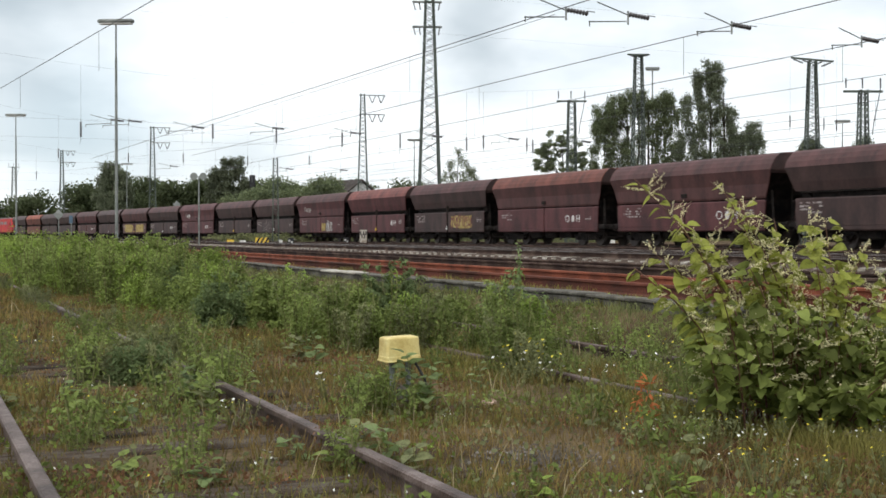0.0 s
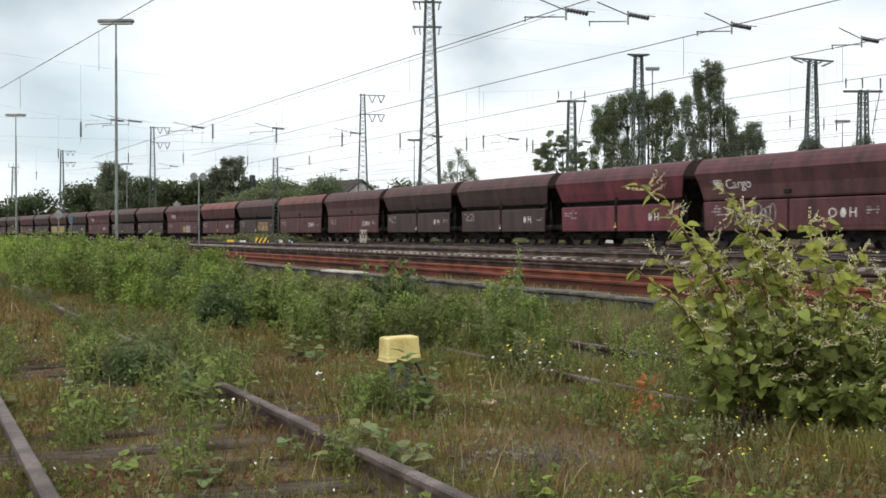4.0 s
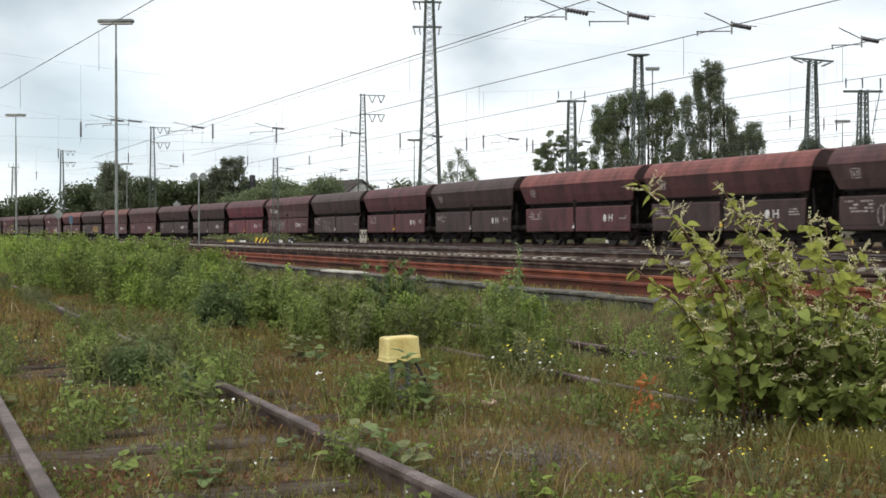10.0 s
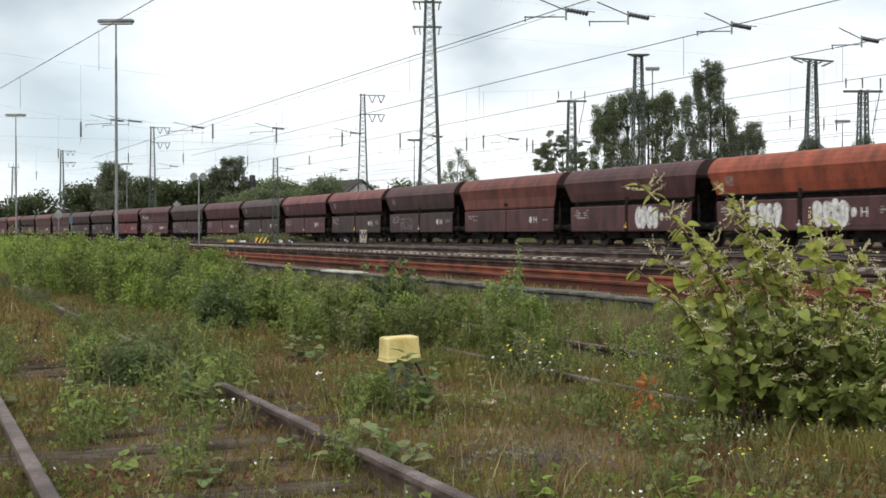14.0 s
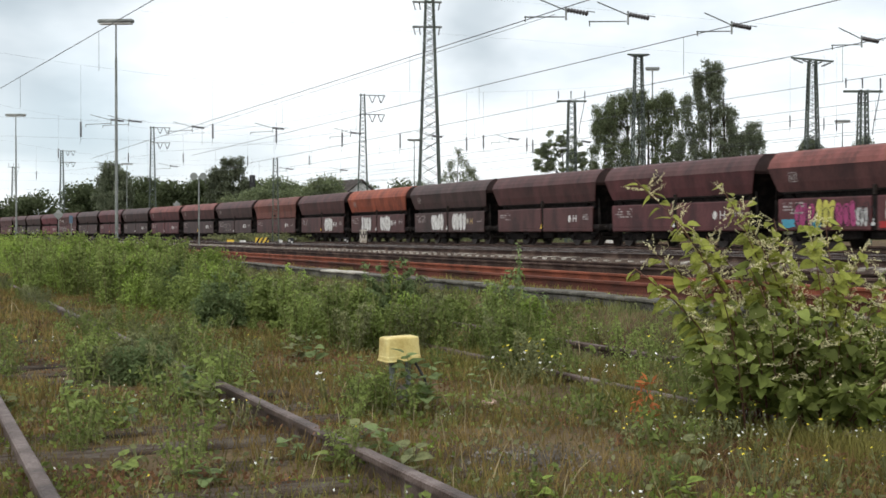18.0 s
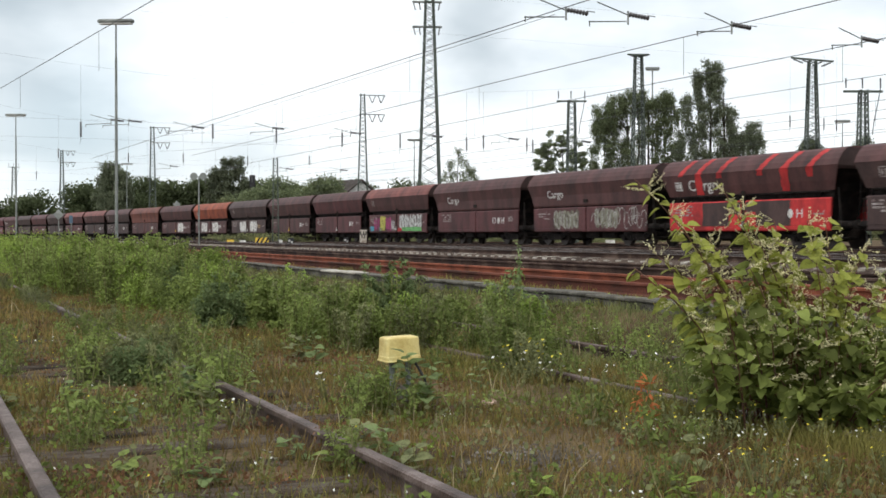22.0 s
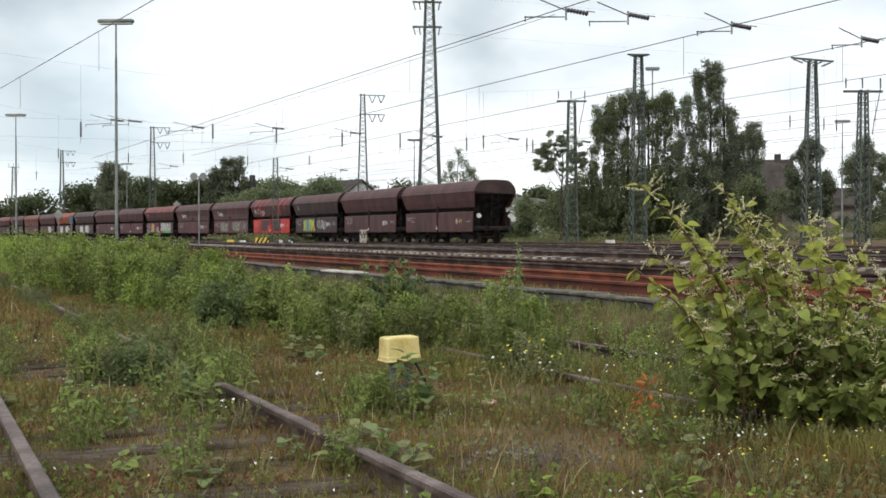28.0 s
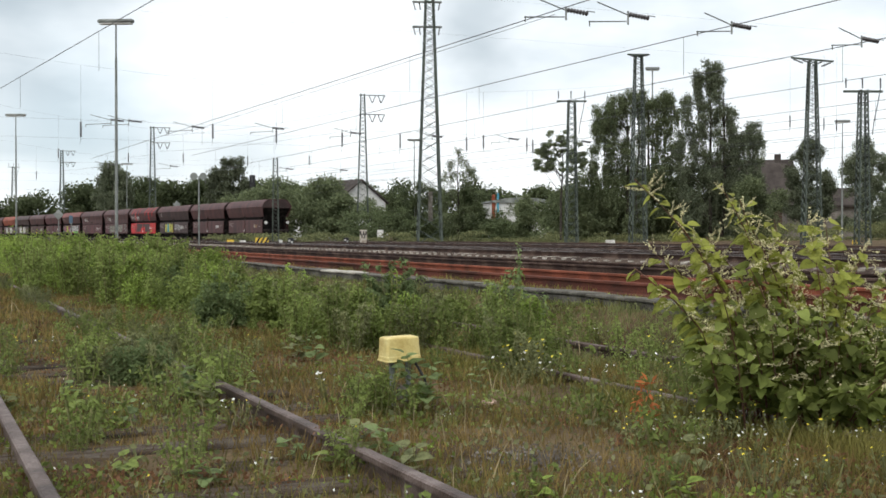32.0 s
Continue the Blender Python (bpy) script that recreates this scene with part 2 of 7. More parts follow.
class Shape:
    """Gathers boxes, tubes and prisms into one mesh."""

    def __init__(self):
        self.v, self.f = [], []

    def add(self, verts, faces):
        k = len(self.v)
        self.v += [tuple(p) for p in verts]
        self.f += [tuple(i + k for i in q) for q in faces]
        return self

    def box(self, x0, x1, y0, y1, z0, z1, b=0.0):
        """A box; with b, its edges are cut back by b."""
        if not b:
            vs = [(x, y, z) for z in (z0, z1) for y in (y0, y1) for x in (x0, x1)]
            return self.add(vs, [(0, 2, 3, 1), (4, 5, 7, 6), (0, 1, 5, 4), (2, 6, 7, 3), (0, 4, 6, 2), (1, 3, 7, 5)])
        prof = [(x0 + b, y0), (x1 - b, y0), (x1, y0 + b), (x1, y1 - b), (x1 - b, y1), (x0 + b, y1), (x0, y1 - b), (x0, y0 + b)]
        cx, cy = (x0 + x1) / 2, (y0 + y1) / 2
        sx, sy = (x1 - x0 - 2 * b) / (x1 - x0), (y1 - y0 - 2 * b) / (y1 - y0)
        inn = [(cx + (x - cx) * sx, cy + (y - cy) * sy) for x, y in prof]
        vs = [(x, y, z0) for x, y in inn] + [(x, y, z0 + b) for x, y in prof] + [(x, y, z1 - b) for x, y in prof] + [(x, y, z1) for x, y in inn]
        fs = [tuple(range(7, -1, -1)), tuple(range(24, 32))]
        for r in range(3):
            fs += [(r * 8 + i, r * 8 + (i + 1) % 8, r * 8 + 8 + (i + 1) % 8, r * 8 + 8 + i) for i in range(8)]
        return self.add(vs, fs)

    def tube(self, a, b, r, r2=None, n=6, caps=True):
        a, b = Vector(a), Vector(b)
        r2 = r if r2 is None else r2
        d = (b - a).normalized()
        u = d.cross(Vector((0, 0, 1)) if abs(d.z) < 0.9 else Vector((1, 0, 0))).normalized()
        w = d.cross(u)
        vs = []
        for c, q in ((a, r), (b, r2)):
            vs += [c + (u * math.cos(2 * math.pi * i / n) + w * math.sin(2 * math.pi * i / n)) * q for i in range(n)]
        fs = [(i, n + i, n + (i + 1) % n, (i + 1) % n) for i in range(n)]
        if caps:
            fs += [tuple(range(n)), tuple(range(2 * n - 1, n - 1, -1))]
        return self.add(vs, fs)

    def line(self, pts, r, n=4, taper=1.0):
        """One unbroken bar along a line of places."""
        pts = [Vector(p) for p in pts]
        vs, fs = [], []
        for i, c in enumerate(pts):
            d = (pts[min(i + 1, len(pts) - 1)] - pts[max(i - 1, 0)]).normalized()
            u = d.cross(Vector((0, 0, 1)) if abs(d.z) < 0.9 else Vector((1, 0, 0))).normalized()
            w = d.cross(u)
            q = r * (1 + (taper - 1) * i / max(1, len(pts) - 1))
            vs += [c + (u * math.cos(2 * math.pi * k / n) + w * math.sin(2 * math.pi * k / n)) * q for k in range(n)]
        for i in range(len(pts) - 1):
            fs += [(i * n + k, i * n + n + k, i * n + n + (k + 1) % n, i * n + (k + 1) % n) for k in range(n)]
        fs += [tuple(range(n)), tuple(range(len(vs) - 1, len(vs) - n - 1, -1))]
        return self.add(vs, fs)

    def lathe(self, prof, n=10):
        """A profile of (radius, height) turned about the upright axis."""
        vs = [(r * math.cos(2 * math.pi * i / n), r * math.sin(2 * math.pi * i / n), z) for r, z in prof for i in range(n)]
        fs = [(k * n + i, k * n + (i + 1) % n, k * n + n + (i + 1) % n, k * n + n + i) for k in range(len(prof) - 1) for i in range(n)]
        fs += [tuple(range(n - 1, -1, -1)), tuple(range(len(vs) - n, len(vs)))]
        return self.add(vs, fs)

    def prism(self, prof, y0, y1, axis="y"):
        """A closed profile drawn out along an axis."""
        n = len(prof)
        put = {"y": lambda u, v, t: (u, t, v), "x": lambda u, v, t: (t, u, v), "z": lambda u, v, t: (u, v, t)}[axis]
        vs = [put(u, v, y0) for u, v in prof] + [put(u, v, y1) for u, v in prof]
        fs = [(i, (i + 1) % n, n + (i + 1) % n, n + i) for i in range(n)] + [tuple(range(n - 1, -1, -1)), tuple(range(n, 2 * n))]
        return self.add(vs, fs)

    def mesh(self, name, mat=None, smooth=False):
        return mesh_from(name, self.v, self.f, mat, smooth)


def empty(name, m=None):
    ob = new(name)
    ob.empty_display_size = 0.2
    if m is not None:
        ob.matrix_basis = m
    return ob


# ---------------------------------------------------------------- the plan
NEAR = radians(23.6)     # heading of the near tracks, left of straight ahead
YARD = radians(24.9)     # heading of the overgrown siding
MAIN = radians(25.803)    # heading of the train's track
Z_RAIL, Z_BED = 0.68, 0.5


def along(p, w, a=NEAR):
    """The place p metres to the side and w metres along a heading."""
    return Vector((p * math.cos(a) - w * math.sin(a), p * math.sin(a) + w * math.cos(a), 0))


BEND0, RAMP, BEND, BEND1 = 37.05, 6.0, 0.002155, 84.4
_main = []
_x, _y, _a = 8.075, 65.302, MAIN
for _i in range(0, 801):
    _s = _i * 1.0
    _main.append((_s, _x, _y, _a))
    _k = BEND * min(1, max(0, (_s - BEND0) / RAMP)) if _s < BEND1 else 0
    _a2 = _a + _k
    _x, _y, _a = _x - math.sin((_a + _a2) / 2), _y + math.cos((_a + _a2) / 2), _a2


def main_track(s):
    """The place and heading on the train's track, s metres on."""
    if s <= 0:
        _, x, y, a = _main[0]
        return Vector((x - math.sin(a) * s, y + math.cos(a) * s, 0)), a
    i = min(int(s), 799)
    u = s - i
    _, x0, y0, a0 = _main[i]
    _, x1, y1, a1 = _main[i + 1]
    return Vector((x0 + (x1 - x0) * u, y0 + (y1 - y0) * u, 0)), a0 + (a1 - a0) * u

# ---------------------------------------------------------------- ground
def ground_z(p, w):
    u = min(1, max(0, (p - 6.1) / 0.9))
    z = 0.07 + 0.42 * u * u * (3 - 2 * u)
    if p > 52:
        z += min(0.35, (p - 52) * 0.03)
    return z


def stops(lo, hi, fine0, fine1, step, grow=1.35):
    xs = list(np.arange(fine0, fine1 + 1e-6, step))
    d, x = step, fine1
    while x < hi:
        d *= grow
        x += d
        xs.append(x)
    d, x = step, fine0
    while x > lo:
        d *= grow
        x -= d
        xs.insert(0, x)
    return xs


def build_ground():
    ps, ws = stops(-1500, 3000, -6, 12, 0.25), stops(-1500, 3000, -2, 30, 0.3)
    vs, fs = [], []
    for w in ws:
        for p in ps:
            v = along(p, w)
            near = -10 < p < 9 and -5 < w < 60
            v.z = ground_z(p, w) + (0.05 * noise.noise((v.x * 0.6, v.y * 0.6, 0)) + 0.025 * noise.noise((v.x * 2.2, v.y * 2.2, 4)) if near else 0)
            vs.append(v)
    n = len(ps)
    for j in range(len(ws) - 1):
        for i in range(n - 1):
            fs.append((j * n + i, j * n + i + 1, (j + 1) * n + i + 1, (j + 1) * n + i))
    g = new("ground", mesh_from("ground", vs, fs, M["soil"], True))
    tagged(g, "dry brown grassy earth of a disused siding", "ground", kind="structure")


build_ground()


def straight(p, w0, w1, a=NEAR, step=10.0):
    n = max(2, int((w1 - w0) / step))
    return [(along(p, w0 + (w1 - w0) * i / n, a), a) for i in range(n + 1)]


def yard_bed():
    """The wide ballast field under all the through tracks."""
    vs, fs = [], []
    ws = stops(-60, 420, -10, 60, 2.0)
    ps = [7.0, 7.25, 8, 9, 10, 11, 12, 13.5, 13.9, 15.5, 16.96, 17.04, 18, 19.5, 20, 22, 25, 28, 31, 34, 37, 40, 43, 46, 49, 51, 51.6]
    for w in ws:
        for p in ps:
            v = along(p, w)
            v.z = 0.2 if p in (7.0, 51.6) else (Z_BED - 0.035 if 13.6 < p < 17.0 else Z_BED + 0.075 if 17.0 < p < 17.5 else Z_BED + 0.105 if 17.5 < p < 19.6 else Z_BED) + 0.012 * noise.noise((v.x * 0.5, v.y * 0.5, 2))
            vs.append(v)
    n = len(ps)
    for j in range(len(ws) - 1):
        fs += [(j * n + i, j * n + i + 1, (j + 1) * n + i + 1, (j + 1) * n + i) for i in range(n - 1)]
    tagged(new("ballast_bed", mesh_from("ballast_bed", vs, fs, M["ballast"], True)), "rust-brown ballast field of the railway yard", "ballast", kind="structure")


yard_bed()

RAIL = [(-0.07, 0), (0.07, 0), (0.07, 0.012), (0.012, 0.03), (0.012, 0.115), (0.035, 0.125), (0.035, 0.152), (0.025, 0.16),
        (-0.025, 0.16), (-0.035, 0.152), (-0.035, 0.125), (-0.012, 0.115), (-0.012, 0.03), (-0.07, 0.012)]


def rail_mesh(name, pts, side, top, mat, head=None):
    n = len(RAIL)
    vs, fs = [], []
    for v, a in pts:
        c = Vector((math.cos(a), math.sin(a), 0))
        vs += [v + c * (side + q) + Vector((0, 0, top - 0.16 + z)) for q, z in RAIL]
    for i in range(len(pts) - 1):
        fs += [(i * n + k, i * n + (k + 1) % n, i * n + n + (k + 1) % n, i * n + n + k) for k in range(n)]
    fs += [tuple(range(n - 1, -1, -1)), tuple(range((len(pts) - 1) * n, len(pts) * n))]
    me = mesh_from(name, vs, fs, mat)
    if head is not None:
        me.materials.append(head)
        for i in range(len(pts) - 1):
            for k in (6, 7, 8):
                me.polygons[i * n + k].material_index = 1
    return me


def sleeper_mesh(kind):
    s = Shape()
    if kind == "wood":
        s.box(-1.3, 1.3, -0.13, 0.13, -0.15, 0.0, 0.015)
    else:
        s.prism([(-1.3, -0.2), (1.3, -0.2), (1.3, -0.03), (1.1, 0.0), (0.45, 0.0), (0.3, -0.035), (-0.3, -0.035), (-0.45, 0.0), (-1.1, 0.0), (-1.3, -0.03)], -0.13, 0.13)
    return s.mesh("sleeper_" + kind)


SLEEPER = {"wood": sleeper_mesh("wood"), "conc": sleeper_mesh("conc")}


def track(label, pts, top, rail_mat, sl_kind, sl_mat, sl_top, s0=0.0, s1=0.0, step=0.62, head=None, seed=1):
    """Two rails and the sleepers from s0 to s1 metres along a line."""
    t = empty("railway_track")
    tagged(t, label, "railway track", "tracks of the yard", "structure")
    for side in (-0.75, 0.75):
        mat = M["rail_dull"] if rail_mat is M["rail_rust"] and side < 0 else rail_mat
        part("rail", rail_mesh("rail", pts, side, top, mat, head), mat, t)
    rng = random.Random(seed)
    if s1 > s0:
        pos, run = [], 0.0
        nxt = s0
        for (v0, a0), (v1, a1) in zip(pts, pts[1:]):
            d = (v1 - v0).length
            while nxt <= run + d and nxt < s1:
                u = (nxt - run) / d
                pos.append((v0.lerp(v1, u), a0 + (a1 - a0) * u))
                nxt += step
            run += d
        me = SLEEPER[sl_kind]
        for v, a in pos:
            q = Matrix.Translation(v + Vector((0, 0, sl_top + rng.uniform(-0.012, 0.012)))) @ Euler((0, 0, a + rng.uniform(-0.02, 0.02))).to_matrix().to_4x4()
            part("sleeper", me, sl_mat, t, m=q)
    return t


def bent(p, w0, w1, w_bend=95.0, a=NEAR, k=0.0011, step=6.0):
    """A line that starts straight and then bends to the side of the train's track."""
    out, w = [], w0
    v = along(p, w0, a)
    h = a
    while w < w1:
        out.append((v.copy(), h))
        h2 = h + (k * step if w > w_bend else 0)
        m = (h + h2) / 2
        v += Vector((-math.sin(m), math.cos(m), 0)) * step
        h, w = h2, w + step
    return out


track("overgrown siding with brown worn rails in weeds", straight(1.273, -14, 60, YARD, 2.0), 0.207, M["rail"], "wood", M["sleeper_wood"], 0.085, 4.0, 37.0, 0.63)
track("second overgrown siding with half-buried brown rails", straight(5.45, -3, 60, YARD, 2.0), 0.165, M["rail"], "wood", M["sleeper_wood"], 0.045, 5.0, 22.0, 0.63, seed=2)
track("rusty orange disused track on brown ballast", bent(8.4, -10, 170), Z_RAIL, M["rail_rust"], "wood", M["sleeper_wood"], 0.505, 12.0, 60.0, seed=3)
track("brown running track with wooden sleepers", bent(12.4, -12, 190), Z_RAIL - 0.02, M["rail_dark"], "wood", M["sleeper_wood"], 0.505, 20, 75, seed=4)
track("running track on pale concrete sleepers", bent(18.3, -14, 200), Z_RAIL + 0.065, M["rail_dark"], "conc", M["sleeper_conc"], 0.585, 14, 150, 0.6, M["rail_shine"], seed=5)
track("main line track under the coal train", [main_track(s) for s in range(-70, 331, 5)], Z_RAIL, M["rail_dark"], "conc", M["sleeper_conc"], 0.515, 10, 190, 0.65, M["rail_shine"], seed=9)


def beside(off, s0, s1):
    """A line beside the train's track."""
    out = []
    for s in range(s0, s1, 8):
        v, a = main_track(s)
        out.append((v + Vector((math.cos(a), math.sin(a), 0)) * off, a))
    return out


track("running track with polished rail heads", beside(-10.2, -70, 45), Z_RAIL, M["rail_dark"], "wood", M["sleeper_wood"], 0.505, 0, 0, head=M["rail_shine"], seed=6)
track("brown running track of the yard", beside(-5.1, -70, 200), Z_RAIL, M["rail_dark"], "wood", M["sleeper_wood"], 0.505, 0, 0, seed=7)
track("far main line track beyond the train", beside(4.7, -70, 300), Z_RAIL, M["rail_dark"], "wood", M["sleeper_wood"], 0.505, 0, 0, seed=10)
track("brown running track beyond the train", beside(9.3, -70, 200), Z_RAIL, M["rail_dark"], "wood", M["sleeper_wood"], 0.505, 0, 0, seed=8)


def cable_trough():
    t = empty("cable_trough")
    tagged(t, "grey concrete cable trough along the track", "cable trough", kind="structure")
    body = Shape().box(-0.13, 0.13, -0.49, 0.49, -0.16, 0.0, 0.012).mesh("trough_segment")
    lid = Shape().box(-0.15, 0.15, -0.492, 0.492, 0.002, 0.04, 0.01).mesh("trough_lid")
    rng = random.Random(5)
    for i in range(62):
        v = along(6.95, 2.0 + i * 1.0) + Vector((0, 0, 0.535 + rng.uniform(-0.008, 0.008)))
        q = Matrix.Translation(v) @ Euler((rng.uniform(-0.01, 0.01), rng.uniform(-0.02, 0.02), NEAR + rng.uniform(-0.012, 0.012))).to_matrix().to_4x4()
        part("trough_segment", body, M["concrete"], t, m=q)
        part("trough_lid", lid, M["sleeper_conc"] if i in (18, 19) else M["concrete"], t, m=q)


cable_trough()

# ---------------------------------------------------------------- the train
HALF = [(0.82, 5.26), (2.35, 5.3), (3.66, 5.8), (4.5, 5.8)]
LONGER = 0.0             # how much further out each end of the longer kind of wagon lies


def half_len(z):
    for (z0, a0), (z1, a1) in zip(HALF, HALF[1:]):
        if z <= z1:
            return a0 + (a1 - a0) * max(0, z - z0) / (z1 - z0) + LONGER
    return HALF[-1][1] + LONGER


def panel(x0, x1, pts, thick, side, edge=True):
    """A plate along the wagon: pts are (half width, height) from its lower to its upper edge; its ends follow the hopper."""
    vs, fs, n = [], [], len(pts)
    inner = [(y - thick, z) for y, z in pts]
    for y, z in pts + inner[::-1]:
        a = half_len(z)
        vs.append((max(-a, x0) if x0 > -9 else -a, side * y, z))
        vs.append((min(a, x1) if x1 < 9 else a, side * y, z))
    m = 2 * n
    for i in range(m):
        j = (i + 1) % m
        q = (2 * i, 2 * i + 1, 2 * j + 1, 2 * j)
        fs.append(q if side > 0 else q[::-1])
    fs.append(tuple(2 * i for i in range(m))[::(1 if side > 0 else -1)])
    fs.append(tuple(2 * i + 1 for i in range(m))[::(-1 if side > 0 else 1)])
    return vs, fs


def wagon_meshes(long=False):
    """The parts of a wagon; the longer kind has taller sides that meet the flaps and slim posts."""
    D = {}
    k0 = LONGER
    for side, tag in ((1, "near"), (-1, "far")):
        D["upper_" + tag] = Shape().add(*panel(-10, 10, ([(1.365, 2.33), (1.39, 2.42)] if long else [(1.31, 2.58)]) + [(1.42, 3.0), (1.53, 3.59), (1.545, 3.66)], 0.05, side)).mesh("upper_side")
        D["slope_" + tag] = Shape().add(*panel(-10, 10, [(1.55, 3.66), (1.45, 3.92), (1.3, 4.15), (1.12, 4.34), (0.96, 4.43), (0.85, 4.45)], 0.05, side)).mesh("roof_slope")
        s = Shape().add(*panel(0.07 if long else 0.16, 10, [(1.37, 0.80), (1.4, 0.86), (1.4, 0.99), (1.385, 1.0), (1.385, 1.02), (1.4, 1.03), (1.4, 2.2), (1.37, 2.26)], 0.06, side))
        D["flap_a_" + tag] = s.mesh("discharge_flap")
        s = Shape().add(*panel(-10, -0.07 if long else -0.16, [(1.37, 0.80), (1.4, 0.86), (1.4, 0.99), (1.385, 1.0), (1.385, 1.02), (1.4, 1.03), (1.4, 2.2), (1.37, 2.26)], 0.06, side))
        D["flap_b_" + tag] = s.mesh("discharge_flap")
        s = Shape()
        y0, y1 = sorted((side * 1.05, side * 1.16))
        s.box(-5.15 - k0, 5.15 + k0, y0, y1, 2.2, 2.6, 0.02)
        y0, y1 = sorted((side * 1.16, side * 1.34))
        s.box(-5.15 - k0, 5.15 + k0, y0, y1, 2.5, 2.56, 0.01)
        D["rail_" + tag] = s.mesh("top_rail")
        s = Shape()
        y0, y1 = sorted((side * 1.28, side * 1.42))
        d = 0.04 if long else 0.13
        s.box(-d, d, y0 - side * 0.06, y1 - side * 0.06, 0.8, 2.24, 0.02)
        if long:
            s.box(-0.2, 0.2, y0 + side * 0.05, y1 + side * 0.05, 2.52, 2.72, 0.02)
        else:
            s.box(-0.07, 0.07, y0 + side * 0.03, y1 + side * 0.03, 2.3, 2.72, 0.01)
        D["post_" + tag] = s.mesh("middle_post")
        s = Shape().box(-0.09, 0.09, side * 1.46 - 0.03, side * 1.46 + 0.03, 1.0, 1.13, 0.02)
        s.tube((0, side * 1.44, 1.13), (0, side * 1.44, 1.3), 0.02)
        D["latch_" + tag] = s.mesh("flap_latch")
    D["roof"] = Shape().prism([(-0.85, 4.4), (0.85, 4.4), (0.85, 4.455), (0.45, 4.48), (-0.45, 4.48), (-0.85, 4.455)], -5.8 - k0, 5.8 + k0, "x").mesh("roof_top")
    s = Shape().box(-4.1, 4.1, -1.04, 1.04, 0.9, 2.4)
    s.prism([(-4.45, 2.4), (4.45, 2.4), (5.1, 3.4), (-5.1, 3.4)], -1.2, 1.2)
    D["hopper"] = s.mesh("hopper_core")
    for e, tag in ((1, "front"), (-1, "rear")):
        # upper end sheet, leaning out, and the sloping hopper end below it
        s = Shape()
        yz = [(-1.5, 3.5), (1.5, 3.5), (1.53, 3.66), (1.3, 4.1), (0.95, 4.41), (-0.95, 4.41), (-1.3, 4.1), (-1.53, 3.66)]
        n = len(yz)
        out = [(e * (half_len(z) - 0.03), y, z) for y, z in yz]
        inn = [(e * (half_len(z) - 0.1), y * 0.98, z) for y, z in yz]
        s.add(out + inn, [tuple(range(n))[::e], tuple(range(n, 2 * n))[::-e]] + [((i + 1) % n, i, n + i, n + (i + 1) % n)[::e] for i in range(n)])
        q = Shape()
        rows = [(3.51, 5.62 + k0, 1.46), (2.9, 5.0 + k0, 1.33), (2.3, 4.55 + k0, 1.2), (1.25, 4.2 + k0, 1.1)]
        vs = [(e * a, y * k, z) for z, a, y in rows for k in (-1, 1)] + [(e * (a - 0.07), y * k, z) for z, a, y in rows for k in (-1, 1)]
        fs = []
        for r in range(3):
            fs += [(2 * r, 2 * r + 1, 2 * r + 3, 2 * r + 2)[::-e], (8 + 2 * r, 8 + 2 * r + 1, 8 + 2 * r + 3, 8 + 2 * r + 2)[::e]]
        D["slope_" + tag] = q.add(vs, fs).mesh("hopper_slope")
        D["end_" + tag] = s.mesh("end_wall")
        s = Shape()
        s.box(*sorted((e * (5.0 + k0), e * (5.75 + k0))), -1.3, 1.3, 0.95, 1.22, 0.03)
        D["beam_" + tag] = s.mesh("headstock")
        for k, y in (("l", 0.87), ("r", -0.87)):
            s = Shape().tube((e * (5.72 + k0), y, 1.05), (e * (6.02 + k0), y, 1.05), 0.11, n=10)
            s.tube((e * (6.02 + k0), y, 1.05), (e * (6.24 + k0), y, 1.05), 0.075, n=10)
            s.tube((e * (6.2 + k0), y, 1.05), (e * (6.26 + k0), y, 1.05), 0.225, 0.21, n=16)
            D["buffer_%s_%s" % (tag, k)] = s.mesh("buffer")
        s = Shape().tube((e * (5.7 + k0), 0, 1.03), (e * (6.1 + k0), 0, 1.03), 0.05, n=8)
        s.box(*sorted((e * (6.0 + k0), e * (6.22 + k0))), -0.05, 0.05, 0.92, 1.1, 0.02)
        D["coupling_" + tag] = s.mesh("screw_coupling")
        for k, y in (("l", 1.0), ("r", -1.0)):
            s = Shape().tube((e * (5.45 + k0), y, 1.2), (e * (5.3 + k0), y, 2.7), 0.05, n=6)
            s.tube((e * (5.6 + k0), y * 1.22, 1.15), (e * (5.6 + k0), y * 1.22, 2.2), 0.022, n=6)
            D["strut_%s_%s" % (tag, k)] = s.mesh("end_strut")
        s = Shape()
        for k in range(7):
            s.tube((e * (5.66 + k0), -0.25, 1.3 + k * 0.3), (e * (5.66 + k0), 0.25, 1.3 + k * 0.3), 0.015, n=5)
        for y in (-0.25, 0.25):
            s.tube((e * (5.66 + k0), y, 1.2), (e * (5.8 + k0), y, 3.6), 0.02, n=5)
        D["ladder_" + tag] = s.mesh("end_ladder")
    s = Shape()
    for y in (-1.12, 1.12):
        s.box(-5.6 - k0, 5.6 + k0, y - 0.05, y + 0.05, 0.78, 1.0, 0.02)
    # chute boxes, enlarged to fill in the shade between the bogies
    for x in (-1.6, 0, 1.6):
        s.box(x - 0.62, x + 0.62, -1.0, 1.0, 0.42, 0.9, 0.05)
    D["sole"] = s.mesh("underframe")
    # bogie: side frames, bolster, axle boxes, springs
    s = Shape()
